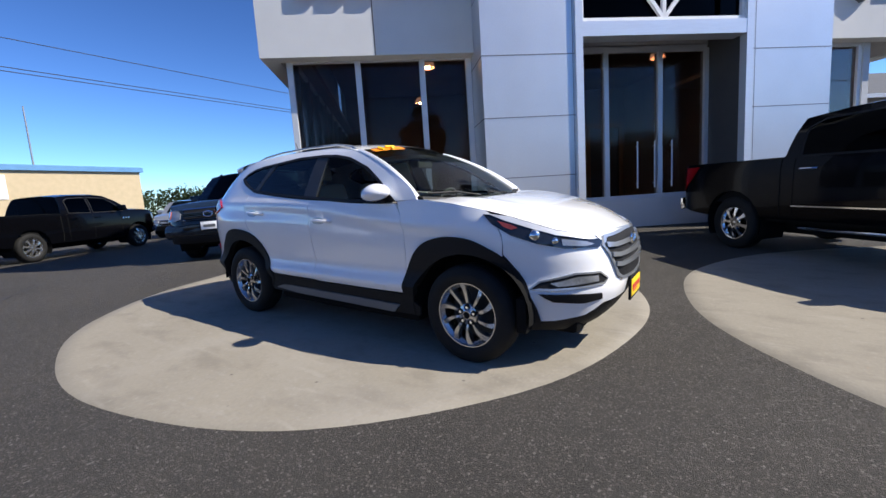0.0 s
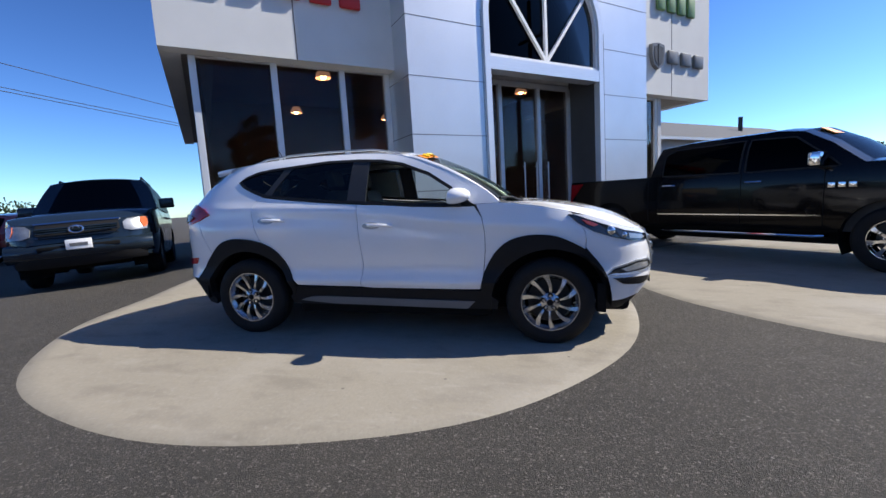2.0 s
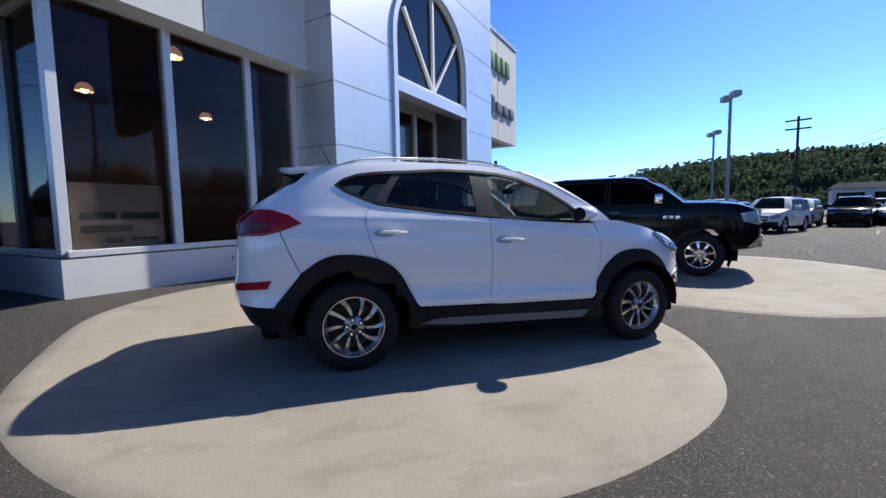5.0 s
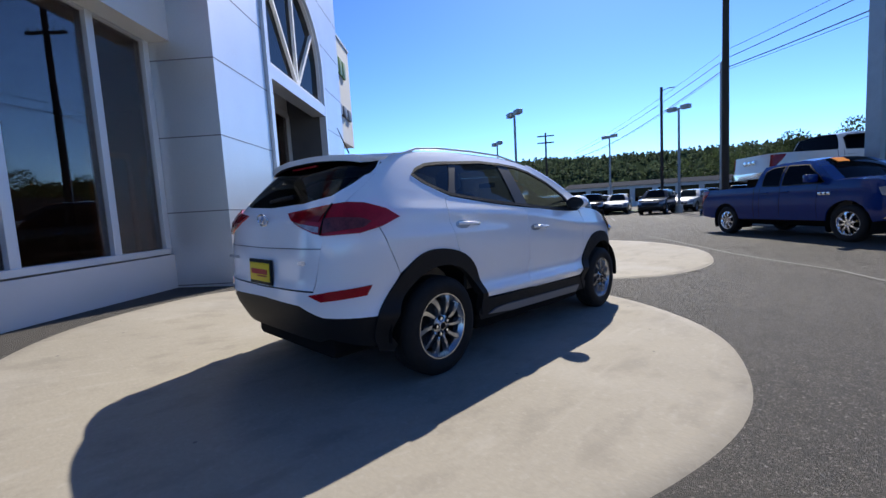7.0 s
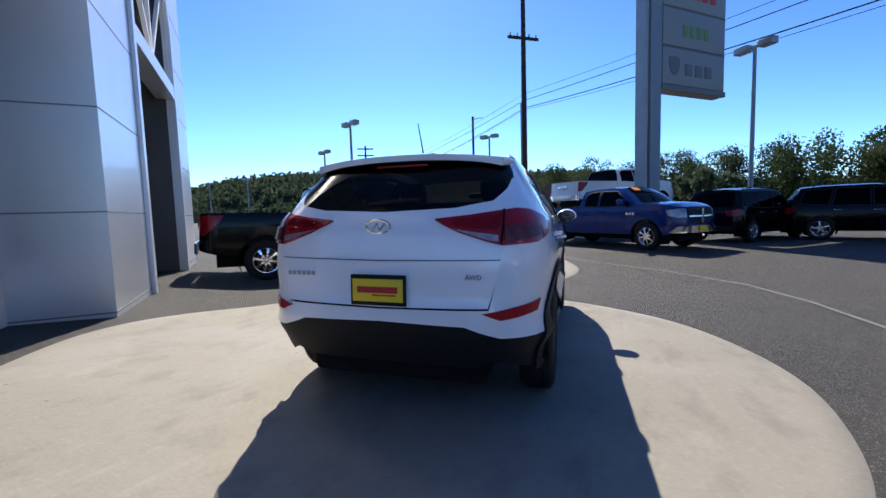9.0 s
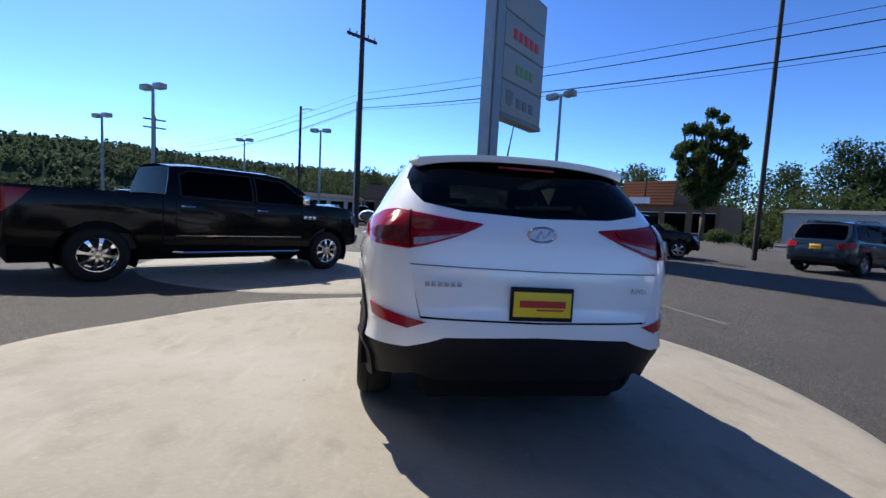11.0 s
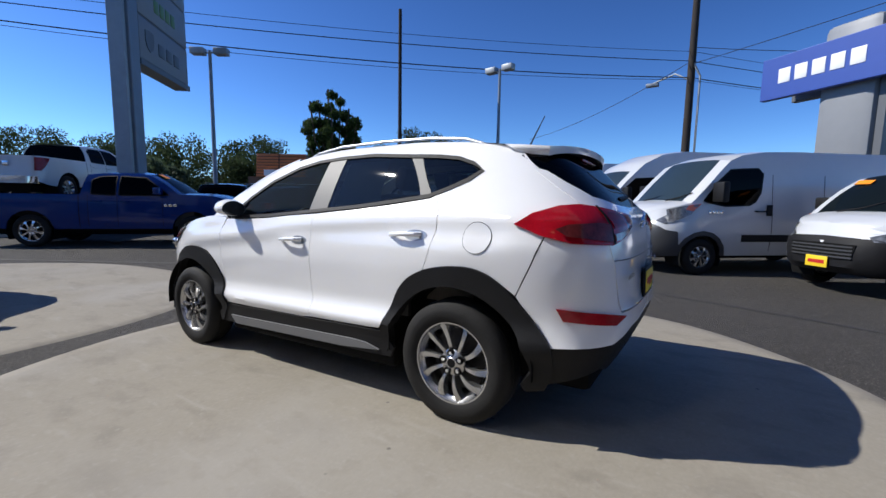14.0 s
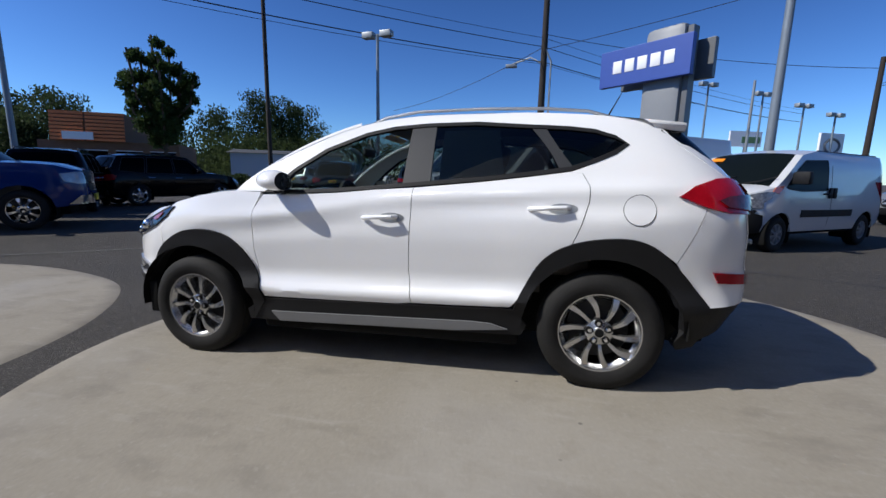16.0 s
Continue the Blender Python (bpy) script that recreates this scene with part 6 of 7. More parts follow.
def van(m, label, tall=True, group="white vans in a row", high=True):
    if tall:
        H = 2.72 if high else 2.34
        L, wb, W, r, rim, F = 5.6, 3.45, 1.02, 0.34, 0.2, 2.67
        hood = [(1.95, 1.32), (2.25, 1.24), (2.5, 1.1), (2.62, 0.98)]
        screen = [(1.95, 1.32), (1.55, 1.75), (1.2, 2.1)]
        roof = [(1.2, 2.1), (0.95, 2.32), (0.45, 2.56), (-0.2, 2.66), (-2.8, 2.66)] if high else [(1.2, 2.1), (0.95, 2.2), (0.45, 2.27), (-0.2, 2.29), (-2.8, 2.28)]
        glass_ = [[(1.72, 1.36), (1.45, 1.7), (1.2, 1.92), (0.66, 1.95), (0.56, 1.86), (0.6, 1.52), (0.7, 1.36), (0.82, 1.3), (1.3, 1.28)]]
    else:
        L, H, wb, W, r, rim, F = 4.74, 1.86, 3.1, 0.92, 0.32, 0.19, 2.42
        hood = [(1.72, 1.14), (1.95, 1.08), (2.2, 0.98), (2.36, 0.89)]
        screen = [(1.72, 1.14), (1.33, 1.46), (0.95, 1.72)]
        roof = [(0.95, 1.72), (0.45, 1.81), (-0.4, 1.84), (-2.15, 1.8)]
        glass_ = [[(1.45, 1.14), (1.12, 1.45), (0.86, 1.61), (0.12, 1.64), (0.1, 1.12), (1.0, 1.1)]]
    R = L - F
    b = 1.3 if tall else 1.16
    d = dict(wb=wb, W=W, r=r, rim=rim, H=H, belt=b, F=F, R=R, sill=0.36, tw=0.22, spokes=8, style="truck", mid=0.93, top=0.86, rake=0.06, rc=0.5, nf=3.2, hood=hood, screen=screen, roof=roof, back=[roof[-1], (-R + 0.03, H * 0.5), (-R + 0.03, 0.7)], glass=glass_, metal=M_RIM if tall else M_SIGNGREY,
             gaps=[[(x, b + 0.55 if tall else b + 0.4), (x, 0.45), (x - 0.01, 0.45), (x - 0.01, b + 0.55 if tall else b + 0.4)] for x in ((0.35, -0.75) if tall else (-0.05,))], handles=[((0.6 if tall else 0.15), b - 0.12)], handle=M_PLASTIC, mirror=M_PLASTIC, mirror_h=0.28 if tall else 0.14, wsglass=M_VANSCREEN if tall else M_SCREEN, inset=0.07 if tall else 0.025, cladding=M_GREYPLASTIC if tall else None,
             strips=[([(0.95, 0.75), (-0.9, 0.75), (-0.9, 0.62), (0.95, 0.62)], M_PLASTIC, "black side rub strip")],
             lamps=[(([(F - 0.86, b + 0.0), (F - 0.62, b - 0.03), (F - 0.36, b - 0.1), ("f", 0.8, b - 0.2), ("f", 0.68, b - 0.31), ("f", 0.82, b - 0.36), (F - 0.42, b - 0.33), (F - 0.7, b - 0.18)] if tall else [(F - 0.66, b - 0.1), (F - 0.5, b - 0.1), (F - 0.3, b - 0.16), ("f", 0.72, b - 0.22), ("f", 0.52, b - 0.32), ("f", 0.6, b - 0.385), ("f", 0.84, b - 0.385), (F - 0.46, b - 0.29), (F - 0.6, b - 0.2)]), M_VANLENS, "clear swept headlight"), ([(F - 0.9, b + 0.01), (F - 0.68, b - 0.02), (F - 0.62, b - 0.1), (F - 0.74, b - 0.13)], M_AMBER, "amber indicator"), ([("r", W * 0.96, 1.3), ("r", W * 0.84, 1.3), ("r", W * 0.84, 0.85), ("r", W * 0.96, 0.85)], M_REDLENS, "red tail lamp")],
             ends=[([("f", 0.0, b - 0.33), ("f", 0.6, b - 0.35), ("f", 0.8, b - 0.42), (F - 0.3, b - 0.47), (wb / 2 + r + 0.12, b - 0.5), (wb / 2 + r + 0.085, 0.5), (wb / 2 + r + 0.08, 0.36), ("f", 0.6, 0.33), ("f", 0.0, 0.32)], M_GREYPLASTIC if tall else M_PLASTIC, "dark grey unpainted bumper", 0.015), ([("f", 0.0, b - 0.42), ("f", 0.46, b - 0.43), ("f", 0.42, b - 0.63), ("f", 0.0, b - 0.65)], M_DARK, "black grille slots", 0.025)]
             + [([("f", 0.0, b - z), ("f", 0.43, b - z), ("f", 0.43, b - z - 0.022), ("f", 0.0, b - z - 0.022)], M_STEELPOLE if tall else M_GREYPLASTIC, "grille bar", 0.032) for z in (0.45, 0.5, 0.55, 0.6)]
             + ([([("f", 0.0, b - 0.7), ("f", 0.62, b - 0.7), ("f", 0.6, b - 0.78), ("f", 0.0, b - 0.78)], M_DARK, "black lower intake", 0.025)] if tall else []),
             plates=[(F + 0.035, 0.62 if tall else 0.46)])
    car = auto("van", m, label, "van", M_VANWHITE, d, group)
    for s in (-1, 1):
        y = s * (W * 0.985)
        for x in ((0.42,) if tall else (0.02, -0.14)):
            part("handle_pod", box(x - 0.06, x + 0.06, min(y, y + s * 0.03), max(y, y + s * 0.03), b - 0.2, b + 0.0, 0.014), M_PLASTIC, car, "black door handle pod")
        if tall:
            bars_part(4, pose(1.5, s * W * 0.99, 1.13, 90, 0, 0 if s < 0 else 180), M_CHROME, car, 0.06, 0.3, "badge_letter", 0.008)
        else:
            part("roof_seam", box(-1.9, 0.4, min(s * 0.76, s * 0.775), max(s * 0.76, s * 0.775), H - 0.045, H - 0.03), M_PLASTIC, car)
    for k, y in enumerate((-0.38, 0.3)):
        w0, w1 = screen[0], screen[1]
        part("wiper", add_path(bmesh.new(), [(w0[0] + 0.06, y, w0[1] + 0.05), (w0[0] + 0.0, y + 0.28, w0[1] + 0.1), (w0[0] - 0.12, y + 0.5, w0[1] + 0.19)], 0.012, 5), M_PLASTIC, car)
    if not tall:
        part("sticker", box(-0.05, 0.06, -0.66, -0.42, 0.0, 0.012, 0.0, pose(1.16, 0, 1.655, 0, 34, 0)), M_ORANGE, car, "orange windscreen sticker")
    return car


pickup(on_ground(4.89, 4.09, -47.6, 4.06), "large glossy black crew-cab pickup with chrome trim on the concrete pad", M_BLACKPAINT, 4.06, 1.0, 0.08, 0.42, 0.26, M_CHROME, M_CHROME)
pickup(on_ground(10.9, -2.4, -134.3, 3.57), "glossy deep blue pickup with chrome bumper parked on the asphalt", M_BLUEPAINT, 3.57, 0.6, 0.0, 0.4, 0.26, None, M_CHROME)
pickup(on_ground(16.5, -2.87, -49, 3.57, 1.08), "white pickup raised on a low plinth behind the blue one", M_VANWHITE, 3.57, 0.7, 0.0, 0.4, 0.26, None, M_CHROME)
pickup(on_ground(-14.8, 0.86, 118, 3.57), "black pickup parked in the shade by the side lot", M_BLACKPAINT, 3.57, 0.7, 0.0, 0.4, 0.26, None, M_RIM)
link("plinth", box(-2.5, 2.5, -1.15, 1.15, -0.05, 1.075, 0.03, pose(16.5, -2.87, 0, 0, 0, -49)), M_KERB)
tagged(bpy.data.objects["plinth"], "low concrete display plinth under the white pickup", "plinth")

b_ = 1.93 * 0.6
grey = suv("suv", on_ground(-7.31, 2.86, -48.3, 3.0), "slate grey full-size SUV with pale headlights facing the pad", "car", M_GREYPAINT, 5.18, 1.93, 3.0, 0.98, 0.39, 0.23,
           [([(2.3, b_ - 0.15), (2.45, b_ - 0.14), ("f", 0.86, b_ - 0.14), ("f", 0.62, b_ - 0.16), ("f", 0.56, b_ - 0.21), ("f", 0.57, b_ - 0.32), ("f", 0.66, b_ - 0.35), ("f", 0.86, b_ - 0.345), (2.42, b_ - 0.32)], M_CLEARLENS, "large clear headlight"),
            ([(2.3, b_ - 0.15), (2.4, b_ - 0.145), (2.46, b_ - 0.22), (2.46, b_ - 0.31), (2.4, b_ - 0.3)], M_AMBER, "amber headlight corner"),
            ([("f", 0.84, b_ - 0.52), ("f", 0.64, b_ - 0.52), ("f", 0.62, b_ - 0.58), ("f", 0.68, b_ - 0.61), ("f", 0.84, b_ - 0.6)], M_DARK, "dark fog lamp recess"), ([("r", 0.9, 1.15), ("r", 0.75, 1.15), ("r", 0.75, 0.85), ("r", 0.9, 0.85)], M_DEEPRED, "red tail lamp")], nf=4.6, drop=0.17)
GX = lambda y: 2.6 - 0.16 * (abs(y) / 0.9) ** 3
for z0, z1, w, off, material, label in ((b_ - 0.24, b_ - 0.21, 0.5, 0.05, M_GREYPAINT, "painted grille bar"), (b_ - 0.3, b_ - 0.275, 0.49, 0.05, M_GREYPAINT, "painted grille bar"), (b_ - 0.36, b_ - 0.34, 0.5, 0.055, M_CHROME, "bright grille edge")):
    bm = add_grid(bmesh.new(), lambda u, v: (GX(w * (2 * u - 1)) + off + 0.02 * math.sin(math.pi * v), w * (2 * u - 1), z0 + (z1 - z0) * v), 16, 4)
    part("grille_bar", bm, material, grey, label)
bm = add_grid(bmesh.new(), lambda u, v: (GX(0.92 * (2 * u - 1)) - 0.02 + 0.11 * math.sin(math.pi * v) ** 0.6, 0.92 * (2 * u - 1), b_ - 0.7 + 0.28 * v), 24, 8)
part("front_bumper", bm, M_GREYPAINT, grey, "rounded painted front bumper")
part("lower_intake", box(2.62, 2.68, -0.5, 0.5, b_ - 0.55, b_ - 0.49, 0.01), M_DARK, grey, "dark bumper slot")
part("number_plate", box(2.69, 2.705, -0.16, 0.16, 0.6, 0.75, 0.003), M_WHITELETTER, grey, "white number plate")
part("plate_bar", box(2.705, 2.71, -0.11, 0.11, 0.645, 0.695), M_GREYLETTER, grey, "dark bar")
ellipse_bm = add_path(ellipse(bmesh.new(), (2.69, 0, b_ - 0.255), (0, 1, 0), (0, 0, 1), 0.085, 0.055, 0.012), [(2.7, -0.045, b_ - 0.24), (2.7, 0, b_ - 0.205), (2.7, 0.045, b_ - 0.24)], 0.009)
part("badge", ellipse_bm, M_CHROME, grey, "chrome oval badge")
blk = suv("suv", on_ground(13.4, -7.0, -45, 2.95), "black mid-size SUV parked past the blue pickup", "car", M_BLACKPAINT, 4.9, 1.78, 2.95, group="parked SUVs")
copy_thing(blk, on_ground(12.9, -10.4, -108, 2.95))
tagged(blk, "glossy black mid-size SUV parked past the blue pickup")
sil = suv("suv", on_ground(14.6, -24.5, -100, 2.75), "silver compact SUV parked beyond the vans", "car", M_SILVERPAINT, 4.65, 1.68, 2.75, 0.92, group="far parked cars")
drk = suv("suv", on_ground(8.25, -15.7, -75, 2.75), "dark grey SUV with red tail lamps near the vans", "car", M_GREYPAINT, 4.75, 1.78, 2.8, 0.95, group="far parked cars")
wht = suv("suv", on_ground(20.5, 10.2, 195, 2.75), "white SUV parked in the far row", "car", M_VANWHITE, 4.6, 1.7, 2.75, 0.92, group="far parked cars")
red = suv("suv", on_ground(-15.5, 7.5, 95, 2.75), "red compact SUV parked by the side lot", "car", M_REDPAINT, 4.5, 1.6, 2.7, 0.9, group="far parked cars")
for src, x, y, h in ((sil, -19.5, 6.7, -40), (wht, 27, 13, 200), (blk, 30, 11.8, 200), (sil, 33, 10.8, 195), (drk, 30.5, 7.0, 185), (sil, 34, 5.6, 175), (blk, 36, 2.6, 180), (wht, 36.5, 13.5, 200), (drk, 24, 15.5, 20), (red, 27.5, 17.5, 20), (sil, 31, 19.5, 20), (wht, 38, 8.5, 190), (drk, 40, 5.5, 190),
                     (drk, 6.0, -21.2, -82), (sil, -13.5, -13.0, 30), (drk, -16.5, -15.5, 30), (wht, -20, -18, 30), (red, 26, -16, -60), (wht, 40, -14, 100), (drk, -12.2, -9.5, 35)):
    copy_thing(src, on_ground(x, y, h, 2.75))
van(on_ground(-3.05, -8.05, 40, 3.45), "low-roofed white cargo van with dark grey bumper in a row", high=False)
vc = van(on_ground(-1.08, -10.64, 40, 3.45), "tall high-roofed white cargo van with dark grey bumper in a row")
copy_thing(vc, on_ground(1.39, -13.36, 40, 3.45))
van(on_ground(-5.75, -6.8, 38, 3.1), "small white cargo van with black bumper and orange sticker", False, "")


# ---- poles, signs and wires ----
def lamp_post(x, y, z, turn, label="double-headed parking lot lamp post of grey steel", r=0.09):
    t = thing("street_lamp", pose(x, y, height(x, y), 0, 0, turn), label, "lamp post", "parking lot lamp posts")
    part("base", tube((0, 0, -0.05), (0, 0, 0.6), 0.26, 0.24, 14), M_KERB, t, "concrete base")
    part("pole", tube((0, 0, 0.6), (0, 0, z), r * 1.2, r * 0.8, 10), M_POLEGREY, t)
    part("arm", add_box(bmesh.new(), -0.45, 0.45, -0.03, 0.03, z - 0.1, z - 0.03), M_POLEGREY, t)
    for s in (-1, 1):
        h = part("lamp_head", box(s * 0.22, s * 0.82, -0.2, 0.2, z - 0.16, z + 0.12, 0.02), M_STEELPOLE, t)
        part("lens", box(s * 0.27, s * 0.77, -0.16, 0.16, z - 0.175, z - 0.163), M_SIGNGREY, h)
    return t


for x, y, z, a in ((21.0, 13.0, 7.3, 60), (31.0, 5.65, 7.5, 70), (17.5, -8.45, 7.95, 35), (7.4, -18.1, 8.2, -10), (41, 39.5, 6.4, 80), (48, 53, 6.9, 80), (38.5, 13.6, 7.4, 70), (28.6, 19.9, 6.9, 60)):
    lamp_post(x, y, z, a)
for x, y, z in ((-13.4, -34.7, 8.7), (-17.5, -35.3, 8.0), (-20.7, -36.0, 7.2), (-23.4, -36.9, 6.6)):
    t = lamp_post(x, y, z, 30, "grey parking lot lamp post with angled heads", 0.08)


def pole(x, y, z, r, material, label, top=0.7):
    t = thing("pole", pose(x, y, height(x, y)), label, "pole")
    part("shaft", tube((0, 0, -0.1), (0, 0, z), r, r * top, 12), material, t)
    return t


pp = pole(29.6, 2.6, 17.5, 0.24, M_WOODPOLE, "tall dark timber utility pole with a crossarm")
part("crossarm", box(-0.08, 0.08, -1.3, 1.3, 14.3, 14.5, 0.01, pose(0, 0, 0, 0, 0, 35)), M_WOODPOLE, pp)
for k in (-1.1, -0.5, 0.5, 1.1):
    part("insulator", tube((-k * 0.57, k * 0.82, 14.5), (-k * 0.57, k * 0.82, 14.75), 0.06, 0.04, 8), M_STEELPOLE, pp)
part("conduit", tube((-0.3, 0.2, 0), (-0.3, 0.2, 9.5), 0.06, n=8), M_STEELPOLE, pp, "pale conduit")
pv = pole(-0.8, -28.5, 17, 0.26, M_WOODPOLE, "tall dark timber utility pole beside the road")
part("conduit", add_path(bmesh.new(), [(-0.5, 0.1, 0), (-0.5, 0.1, 9.2), (-0.1, 0.1, 10.0)], 0.07), M_STEELPOLE, pv, "pale conduit")
part("lamp_arm", add_path(bmesh.new(), [(-0.2, 0, 8.9), (0.9, -0.3, 9.6), (2.3, -1.3, 9.4)], 0.05), M_STEELPOLE, pv, "street lamp arm")
part("lamp_head", box(1.9, 2.7, -1.5, -1.1, 9.2, 9.42, 0.04), M_STEELPOLE, pv)
pole(12.3, -15.9, 11.4, 0.11, M_WOODPOLE, "slender dark pole with a small lamp on top", 0.8)
ps = pole(35.3, 8.0, 10.2, 0.13, M_WOODPOLE, "slender dark street pole with a small lamp arm", 0.8)
part("lamp_arm", add_path(bmesh.new(), [(0, 0, 9.9), (0.3, -0.5, 10.1), (0.5, -0.9, 10.1)], 0.04), M_STEELPOLE, ps, "small lamp arm")
pole(-7.5, -11.2, 11.5, 0.14, M_POLEGREY, "tapered pale steel flag pole", 0.6)
pole(-22.5, -31.5, 9.5, 0.2, M_WOODPOLE, "dark timber utility pole")
pole(-15.4, -31.9, 8.3, 0.12, M_STEELPOLE, "slender grey street pole")
pu = pole(49.0, 26.4, 10.8, 0.16, M_WOODPOLE, "far timber utility pole with two crossarms")
for z in (9.4, 10.3):
    part("crossarm", box(-0.07, 0.07, -1.1, 1.1, z, z + 0.16, 0.01, pose(0, 0, 0, 0, 0, 30)), M_WOODPOLE, pu)
pole(-36.5, 4.9, 8.8, 0.07, M_STEELPOLE, "thin pale radio mast")


def wire(a, b, sag, r=0.021, name="power_line"):
    a, b = Vector(a), Vector(b)
    pts = [a.lerp(b, t) - Vector((0, 0, sag * 4 * t * (1 - t))) for t in np.linspace(0, 1, 25)]
    tagged(link(name, add_path(bmesh.new(), pts, r, 5), M_WIRE), "thin black overhead cable slung between poles", "cable", "overhead cables")


PP, PV = (29.6, 2.6), (-0.8, -28.5)
for za, zb, dx, sag, r in ((10.26, 10.75, 0.0, 0.6, 0.014), (9.78, 10.2, 0.1, 0.55, 0.024), (9.19, 9.2, 0.05, 0.73, 0.03), (9.1, 9.1, 0.2, 0.85, 0.014)):
    wire((PP[0] + dx, PP[1], za), (PV[0] + dx, PV[1], zb), sag, r)
    wire((PV[0] + dx, PV[1], zb), (-34, -63 + 3 * dx, zb), 0.5, r)
    wire((PP[0] + dx, PP[1], za), (68 + dx, 31.5, za - 0.1), 0.9 if za < 9.5 else 0.5, r)
wire((PV[0], PV[1], 10.2), (16, -45, 8.6), 0.6)
wire((PV[0], PV[1], 11), (-22.5, -31.5, 8.8), 0.5)
wire((PV[0], PV[1], 14.8), (-40, -8, 17), 0.6)
wire((PV[0], PV[1], 14.2), (-42, -14, 15), 0.6)
wire((PV[0], PV[1], 10.0), (-24.8, -24.7, 14.6), 0.3)
for z0, z1 in ((9.7, 8.7), (9.55, 8.5), (11.2, 9.7)):
    wire((-22.5, -31.5, z0 - 1.9), (-25, 38, z1 - 0.4), 0.1, 0.02)


pole(-25, 38, 11.5, 0.2, M_WOODPOLE, "dark timber utility pole behind the showroom")


# dealer pylon
def pylon():
    a = math.degrees(math.atan2(-7.26 + 4.41, 17.46 - 14.96))
    t = thing("pylon_sign", pose(14.75, -4.15, 0, 0, 0, a), "tall grey steel pylon sign with stacked brand panels", "sign")
    part("column", box(-0.58, 0.0, -0.3, 0.3, 0, 13, 0.03), M_POLEGREY, t, "blue-grey steel column", smooth=False)
    part("column", box(-0.82, -0.66, -0.24, 0.24, 0, 13, 0.02), M_STEELPOLE, t, "slim pale steel column", smooth=False)
    part("sign_base", box(0.05, 3.9, -0.3, 0.3, 5.85, 6.05), M_GREYLETTER, t, smooth=False)
    z = 6.08
    for n, wide, mt, h in ((3, 1.8, M_GREYLETTER, 1.5), (4, 1.7, M_GREEN, 1.5), (5, 2.5, M_RED, 1.5), (0, 0, None, 1.5)):
        p = part("sign_panel", box(0.1, 3.85, -0.26, 0.26, z, z + h - 0.08, 0.03), M_SIGNGREY, t, "light grey sign panel")
        part("panel_gap", box(0.05, 3.9, -0.22, 0.22, z + h - 0.08, z + h), M_GREYLETTER, t, smooth=False)
        if n:
            for s in (-1, 1):
                m = pose((2.2 if s < 0 else 1.7) if n == 3 else 2.0, s * 0.27, z + 0.42, 90, 0, 0 if s < 0 else 180)
                bars_part(n, m, mt, p, 0.46, wide, "letter", 0.015)
                if n == 3:
                    sx = 0.75 if s < 0 else 3.2
                    part("badge", prism([(sx + x, z + 0.72 + k) for x, k in shield], s * 0.262, s * 0.29), M_GREYLETTER, p, "dark shield badge", smooth=False)
        z += h
    return t


pylon()

# blue road sign
vt = thing("road_sign", pose(-6.72, -23.55, 0, 0, 0, -42.2), "large blue sign with white letters on a grey column", "sign")
part("column", prism([(-1.95, -0.1), (0.25, -0.1), (0.25, 9.35), (-1.95, 9.35)], -0.55, 0.5, 0.35), M_SIGNGREY, vt, "rounded grey column")
part("column_core", box(-2.25, -1.98, -0.3, 0.3, 0, 9.1), M_GREYLETTER, vt, "dark column edge", smooth=False)
part("sign_face", box(-2.6, 2.6, 0.6, 0.95, 6.55, 8.55, 0.03), M_SIGNBLUE, vt, "blue sign face", smooth=False)
part("sign_back", box(-2.95, 2.2, -1.0, -0.65, 6.55, 8.55, 0.03), M_GREYLETTER, vt, "dark back of the far sign face", smooth=False)
bars_part(5, pose(0.0, 0.955, 7.24, 90, 0, 180), M_WHITELETTER, vt, 0.68, 3.7, depth=0.02)

# rail by the road
t = thing("barrier_rail", pose(17.6, 0.1, 0, 0, 0, -28), "low black steel barrier rail beside the drive", "railing")
for k in range(4):
    part("post", tube((1.2 * k, 0, -0.05), (1.2 * k, 0, 0.95), 0.05, n=8), M_DARKMETAL, t)
part("rail", tube((0, 0, 0.9), (3.6, 0, 0.9), 0.04, n=8), M_DARKMETAL, t)
part("rail", tube((0, 0, 0.5), (3.6, 0, 0.5), 0.03, n=8), M_DARKMETAL, t)
# verge beyond the drive
bm = bmesh.new()
add_box(bm, 0, 60, 0, 4.0, -0.2, 0.16, 0.0, pose(31, 14, 0, 0, 0, -55))
tagged(link("verge", bm, M_GRASS, smooth=False), "grass verge along the road", "grass", kind="structure")
bm = box(-0.2, 60, -0.18, 0.0, -0.2, 0.15, 0.0, pose(31, 14, 0, 0, 0, -55))
tagged(link("kerb", bm, M_KERB, smooth=False), "pale concrete kerb along the road", "kerb", kind="structure")


